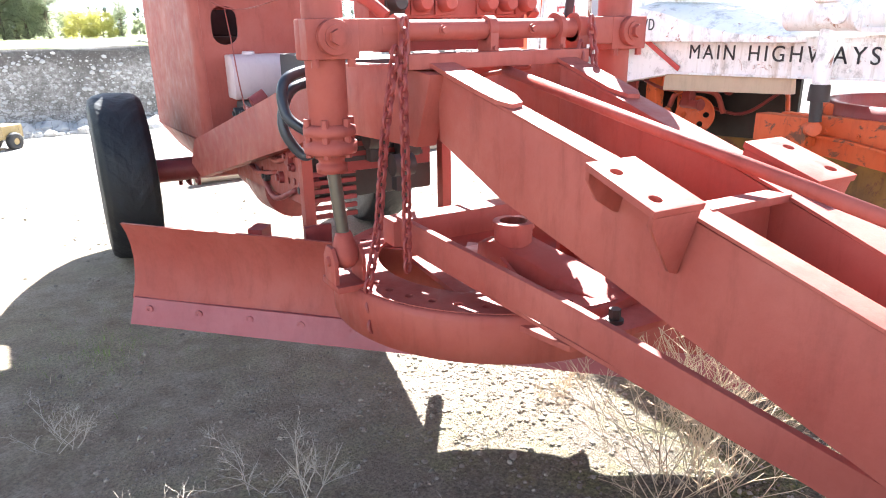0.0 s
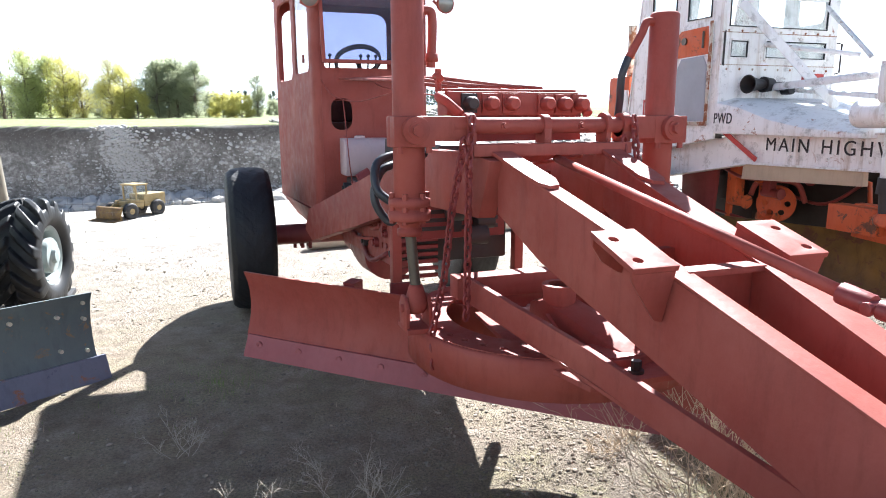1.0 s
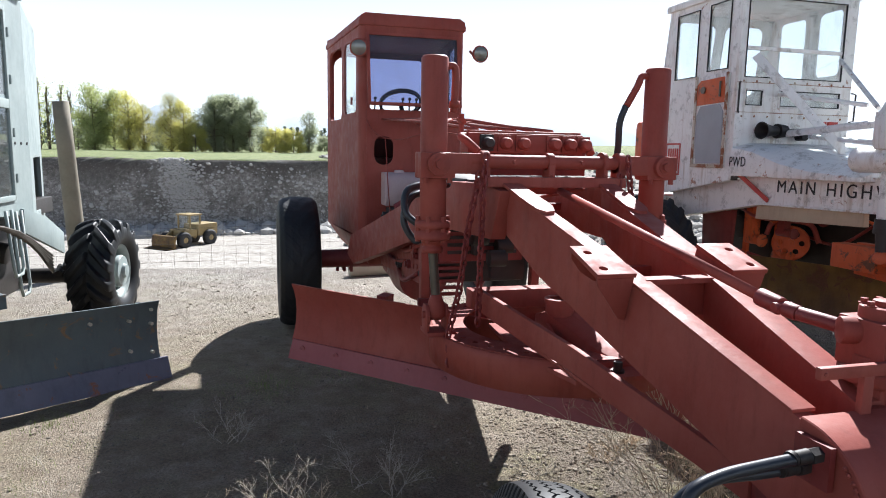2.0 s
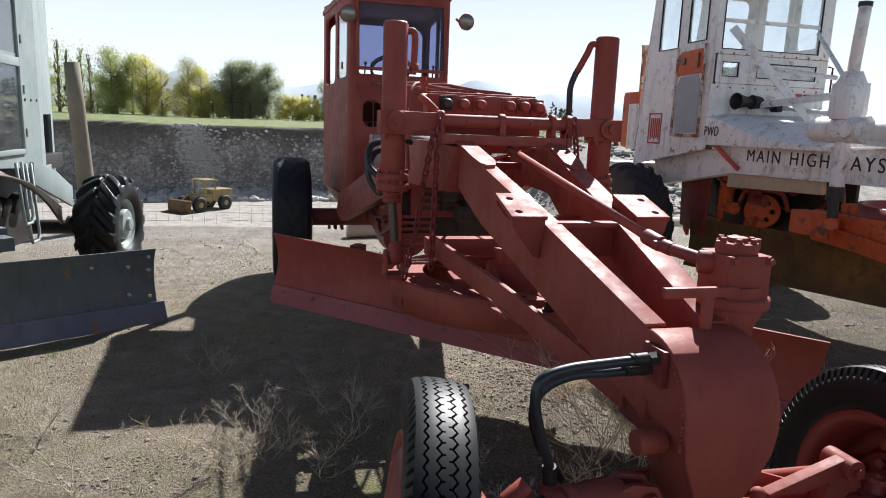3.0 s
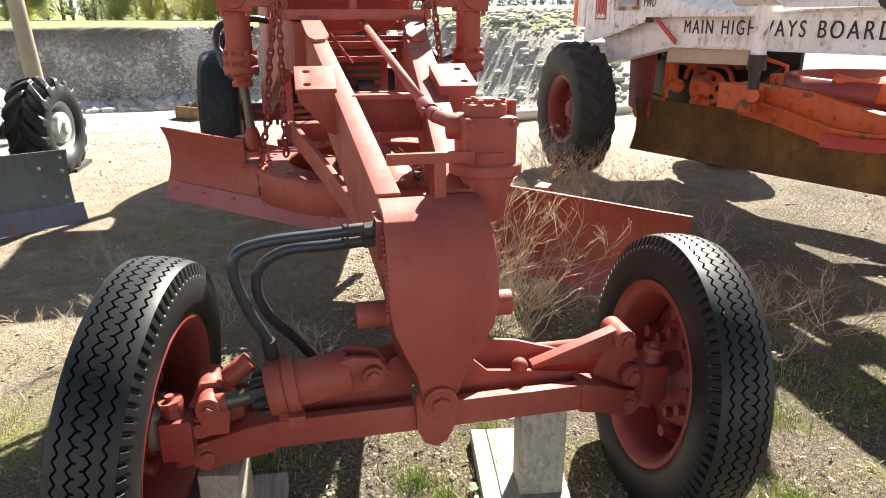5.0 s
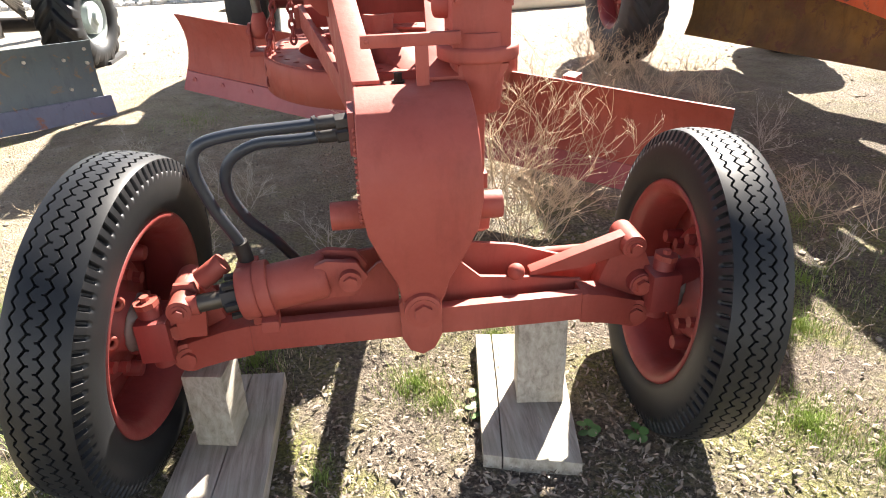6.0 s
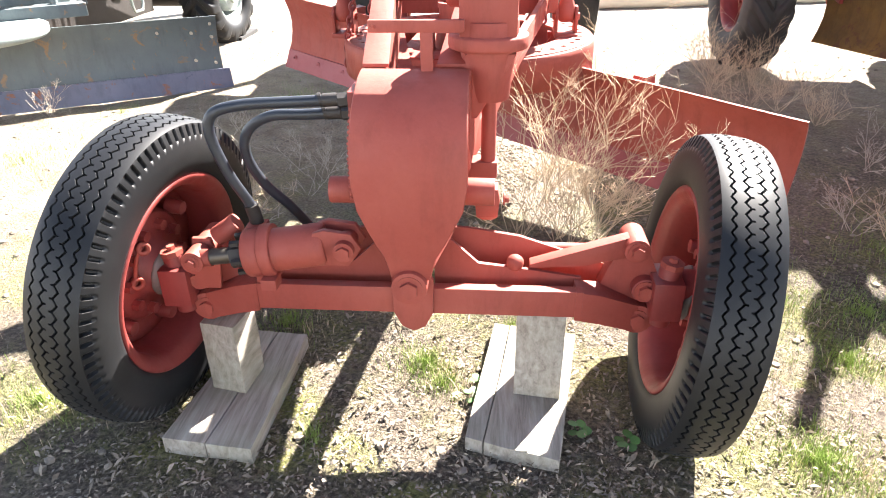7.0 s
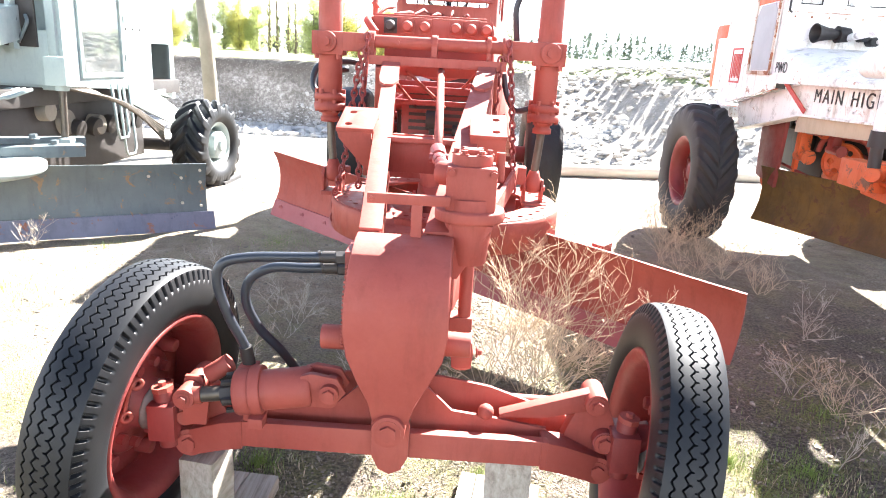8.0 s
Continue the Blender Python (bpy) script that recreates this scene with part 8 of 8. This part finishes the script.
def tree_meshes(seed, height, width, leaves, shape, leaf_size):
    """Trunk with limbs, and a crown of many small leaves gathered round the limb ends."""
    r = np.random.RandomState(seed)
    bm = B()
    tips = []
    tube(bm, [(0, 0, -0.3), (0.06, 0.03, height * 0.3), (-0.04, 0.05, height * 0.65), (0, 0, height * 0.93)], [0.022 * height, 0.018 * height, 0.011 * height, 0.004 * height], 7, 3)
    for k in range(46):
        f = r.uniform(0.02, 0.92)
        a = r.uniform(0, 6.28)
        reach = width * 0.5 * shape(f) * r.uniform(0.55, 1.0)
        p0 = Vector((0, 0, height * f * 0.92))
        p1 = p0 + Vector((math.cos(a) * reach, math.sin(a) * reach, height * r.uniform(0.05, 0.16)))
        pm = (p0 + p1) / 2 + Vector((0, 0, -0.03 * height))
        tube(bm, [p0, pm, p1], [0.007 * height, 0.005 * height, 0.002 * height], 5, 2)
        tips += [p1, pm, p1 + Vector(r.uniform(-0.4, 0.4, 3)), (p1 + pm) / 2]
    tips.append(Vector((0, 0, height * 0.96)))
    trunk = bpy.data.meshes.new("trunk")
    bm.to_mesh(trunk)
    bm.free()
    verts, faces = [], []
    spread = 0.05 * height
    for k in range(leaves):
        t = tips[r.randint(len(tips))]
        c = t + Vector(r.normal(0, spread, 3) * (1, 1, 1.1))
        u = Vector(r.normal(0, 1, 3)).normalized() * leaf_size * r.uniform(0.6, 1.4)
        v = u.orthogonal().normalized() * leaf_size * r.uniform(0.4, 0.8)
        n = len(verts)
        verts += [c - u, c + v, c + u, c - v]
        faces.append((n, n + 1, n + 2, n + 3))
    crown = bpy.data.meshes.new("crown")
    crown.from_pydata([tuple(v) for v in verts], [], faces)
    return trunk, crown


def tree(at, meshes, mat, size, turn, label):
    ob = thing("tree", at, label, "tree", "trees along the field")
    ob.matrix_basis = Matrix.Translation(at) @ pose(0, 0, 0, 0, 0, turn) @ Matrix.Scale(size, 4)
    for name, me, m in (("trunk", meshes[0], BARK), ("crown", meshes[1], mat)):
        if not me.materials:
            me.materials.append(m)
        o = new(name, me)
        o.parent = ob
        if me.materials[0] != m:
            o.material_slots[0].link = "OBJECT"
            o.material_slots[0].material = m
    return ob


ROUND = tree_meshes(1, 9.0, 6.8, 12000, lambda f: math.sin(math.pi * min(1, f * 0.95 + 0.12)) ** 0.6, 0.125)
TALL_TREE = tree_meshes(2, 10.5, 4.8, 9500, lambda f: math.sin(math.pi * min(1, f * 0.9 + 0.1)) ** 0.7, 0.12)
BUSH = tree_meshes(3, 5.0, 6.0, 7000, lambda f: (1 - f * 0.5), 0.115)
SPARSE = tree_meshes(4, 11.0, 2.2, 700, lambda f: 0.8 - 0.5 * f, 0.14)


def far_ground(x, y):
    return float(ground_z(np.array(float(x)), np.array(float(y))))


OLIVE_L, YELLOW_L, GREEN_L, BARE_L = "grey-green willow with a rounded crown on the field", "poplar turning yellow on the field", "leafy green tree with gaps in its crown on the field", "tall thin poplar almost bare of leaves"
r = np.random.RandomState(77)
for px, y, kind, mat, size, label in (
    (-25.5, 112, TALL_TREE, LEAF_GREEN, 1.02, GREEN_L), (-23.0, 114, ROUND, LEAF_GREEN, 1.05, GREEN_L), (-20.6, 112, TALL_TREE, LEAF_YELLOW, 0.92, YELLOW_L), (-18.6, 113, TALL_TREE, LEAF_YELLOW, 0.75, YELLOW_L),
    (-14.5, 112, TALL_TREE, LEAF_YELLOW, 0.93, YELLOW_L), (-12.6, 111, TALL_TREE, LEAF_YELLOW, 0.80, YELLOW_L), (-10.8, 110, BUSH, LEAF_YELLOW, 0.85, YELLOW_L),
    (-8.2, 113, ROUND, LEAF_OLIVE, 1.02, OLIVE_L), (-5.4, 114, ROUND, LEAF_OLIVE, 1.05, OLIVE_L), (-2.7, 112, ROUND, LEAF_OLIVE, 1.0, OLIVE_L), (-6.8, 116, ROUND, LEAF_OLIVE, 1.05, OLIVE_L),
    (1.2, 112, BUSH, LEAF_YELLOW, 0.9, YELLOW_L), (4.0, 112, BUSH, LEAF_YELLOW, 0.85, YELLOW_L), (6.6, 113, TALL_TREE, LEAF_OLIVE, 0.72, OLIVE_L), (-29, 118, BUSH, LEAF_OLIVE, 0.9, OLIVE_L),
    (-32.0, 114, SPARSE, LEAF_GREEN, 0.95, BARE_L), (-33.6, 115, SPARSE, LEAF_GREEN, 1.1, BARE_L), (-30.6, 116, SPARSE, LEAF_GREEN, 1.0, BARE_L), (-28.7, 113, SPARSE, LEAF_GREEN, 0.9, BARE_L),
    (-36, 116, ROUND, LEAF_GREEN, 0.9, GREEN_L), (-39, 116, TALL_TREE, LEAF_YELLOW, 0.9, YELLOW_L), (-42, 117, ROUND, LEAF_GREEN, 1.0, GREEN_L), (-46, 116, ROUND, LEAF_OLIVE, 0.9, OLIVE_L), (-51, 117, ROUND, LEAF_YELLOW, 0.8, YELLOW_L), (-16.6, 117, BUSH, LEAF_OLIVE, 1.0, OLIVE_L), (9.5, 118, BUSH, LEAF_OLIVE, 0.6, OLIVE_L), (-0.8, 118, BUSH, LEAF_OLIVE, 0.9, OLIVE_L)):
    tree((px, y, far_ground(px, y) - 0.1), kind, mat, size * 0.96, r.uniform(0, 360), label)

# far shelter belts of conifers, and houses-high hedges: uncountable
def far_belt(name, x0, x1, y, high, seed, label):
    r = np.random.RandomState(seed)
    verts, faces = [], []
    for x in np.arange(x0, x1, 2.2):
        h = high * r.uniform(0.55, 1.1)
        w = high * 0.16 * r.uniform(0.8, 1.3)
        cx, cy = x + r.uniform(-1, 1), y + r.uniform(-4, 4)
        base = far_ground(cx, cy)
        for k in range(46):
            f = r.rand()
            ww = w * (1 - f) + 0.15
            c = Vector((cx + r.normal(0, ww * 0.6), cy + r.normal(0, ww * 0.6), base + f * h))
            u = Vector(r.normal(0, 1, 3)).normalized() * 0.7
            v = u.orthogonal().normalized() * 0.55
            n = len(verts)
            verts += [tuple(c - u), tuple(c + v), tuple(c + u), tuple(c - v)]
            faces.append((n, n + 1, n + 2, n + 3))
    me = bpy.data.meshes.new(name)
    me.from_pydata(verts, [], faces)
    me.materials.append(LEAF_DARK)
    return tagged(new(name, me), label, "trees", kind="stuff")


far_belt("far_trees", 25, 75, 260, 9, 41, "distant row of dark conifers across the field")
far_belt("far_trees", 90, 135, 300, 9, 42, "distant row of dark conifers across the field")
far_belt("far_trees", -120, 30, 240, 7, 43, "distant hedge line behind the trees")


def hills(name, y, x0, x1, high, seed, colour, label):
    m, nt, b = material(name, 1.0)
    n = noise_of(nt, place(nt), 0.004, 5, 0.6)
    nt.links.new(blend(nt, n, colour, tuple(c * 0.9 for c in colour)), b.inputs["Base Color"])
    r = np.random.RandomState(seed)
    xs = np.linspace(x0, x1, 160)
    ridge = 0.55 + 0.25 * waves(xs, xs * 0, 0.0035, seed) + 0.16 * waves(xs, xs * 0, 0.011, seed + 1) + 0.06 * waves(xs, xs * 0, 0.04, seed + 2)
    verts, faces = [], []
    for k, (x, h) in enumerate(zip(xs, ridge)):
        verts += [(x, y, -60), (x, y + 250, high * h * 0.6), (x, y + 500, high * max(0.1, h))]
        if k:
            n0 = 3 * k
            faces += [(n0 - 3, n0, n0 + 1, n0 - 2), (n0 - 2, n0 + 1, n0 + 2, n0 - 1)]
    me = bpy.data.meshes.new(name)
    me.from_pydata(verts, [], faces)
    for p in me.polygons:
        p.use_smooth = True
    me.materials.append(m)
    return tagged(new(name, me), label, "hills", kind="structure")


# distance haze is painted into the hills' pale blue base colour
hills("backdrop_hills", 3300, -3600, 3600, 330, 5, (0.58, 0.65, 0.74), "far mountains behind the field, haze painted in as pale blue")
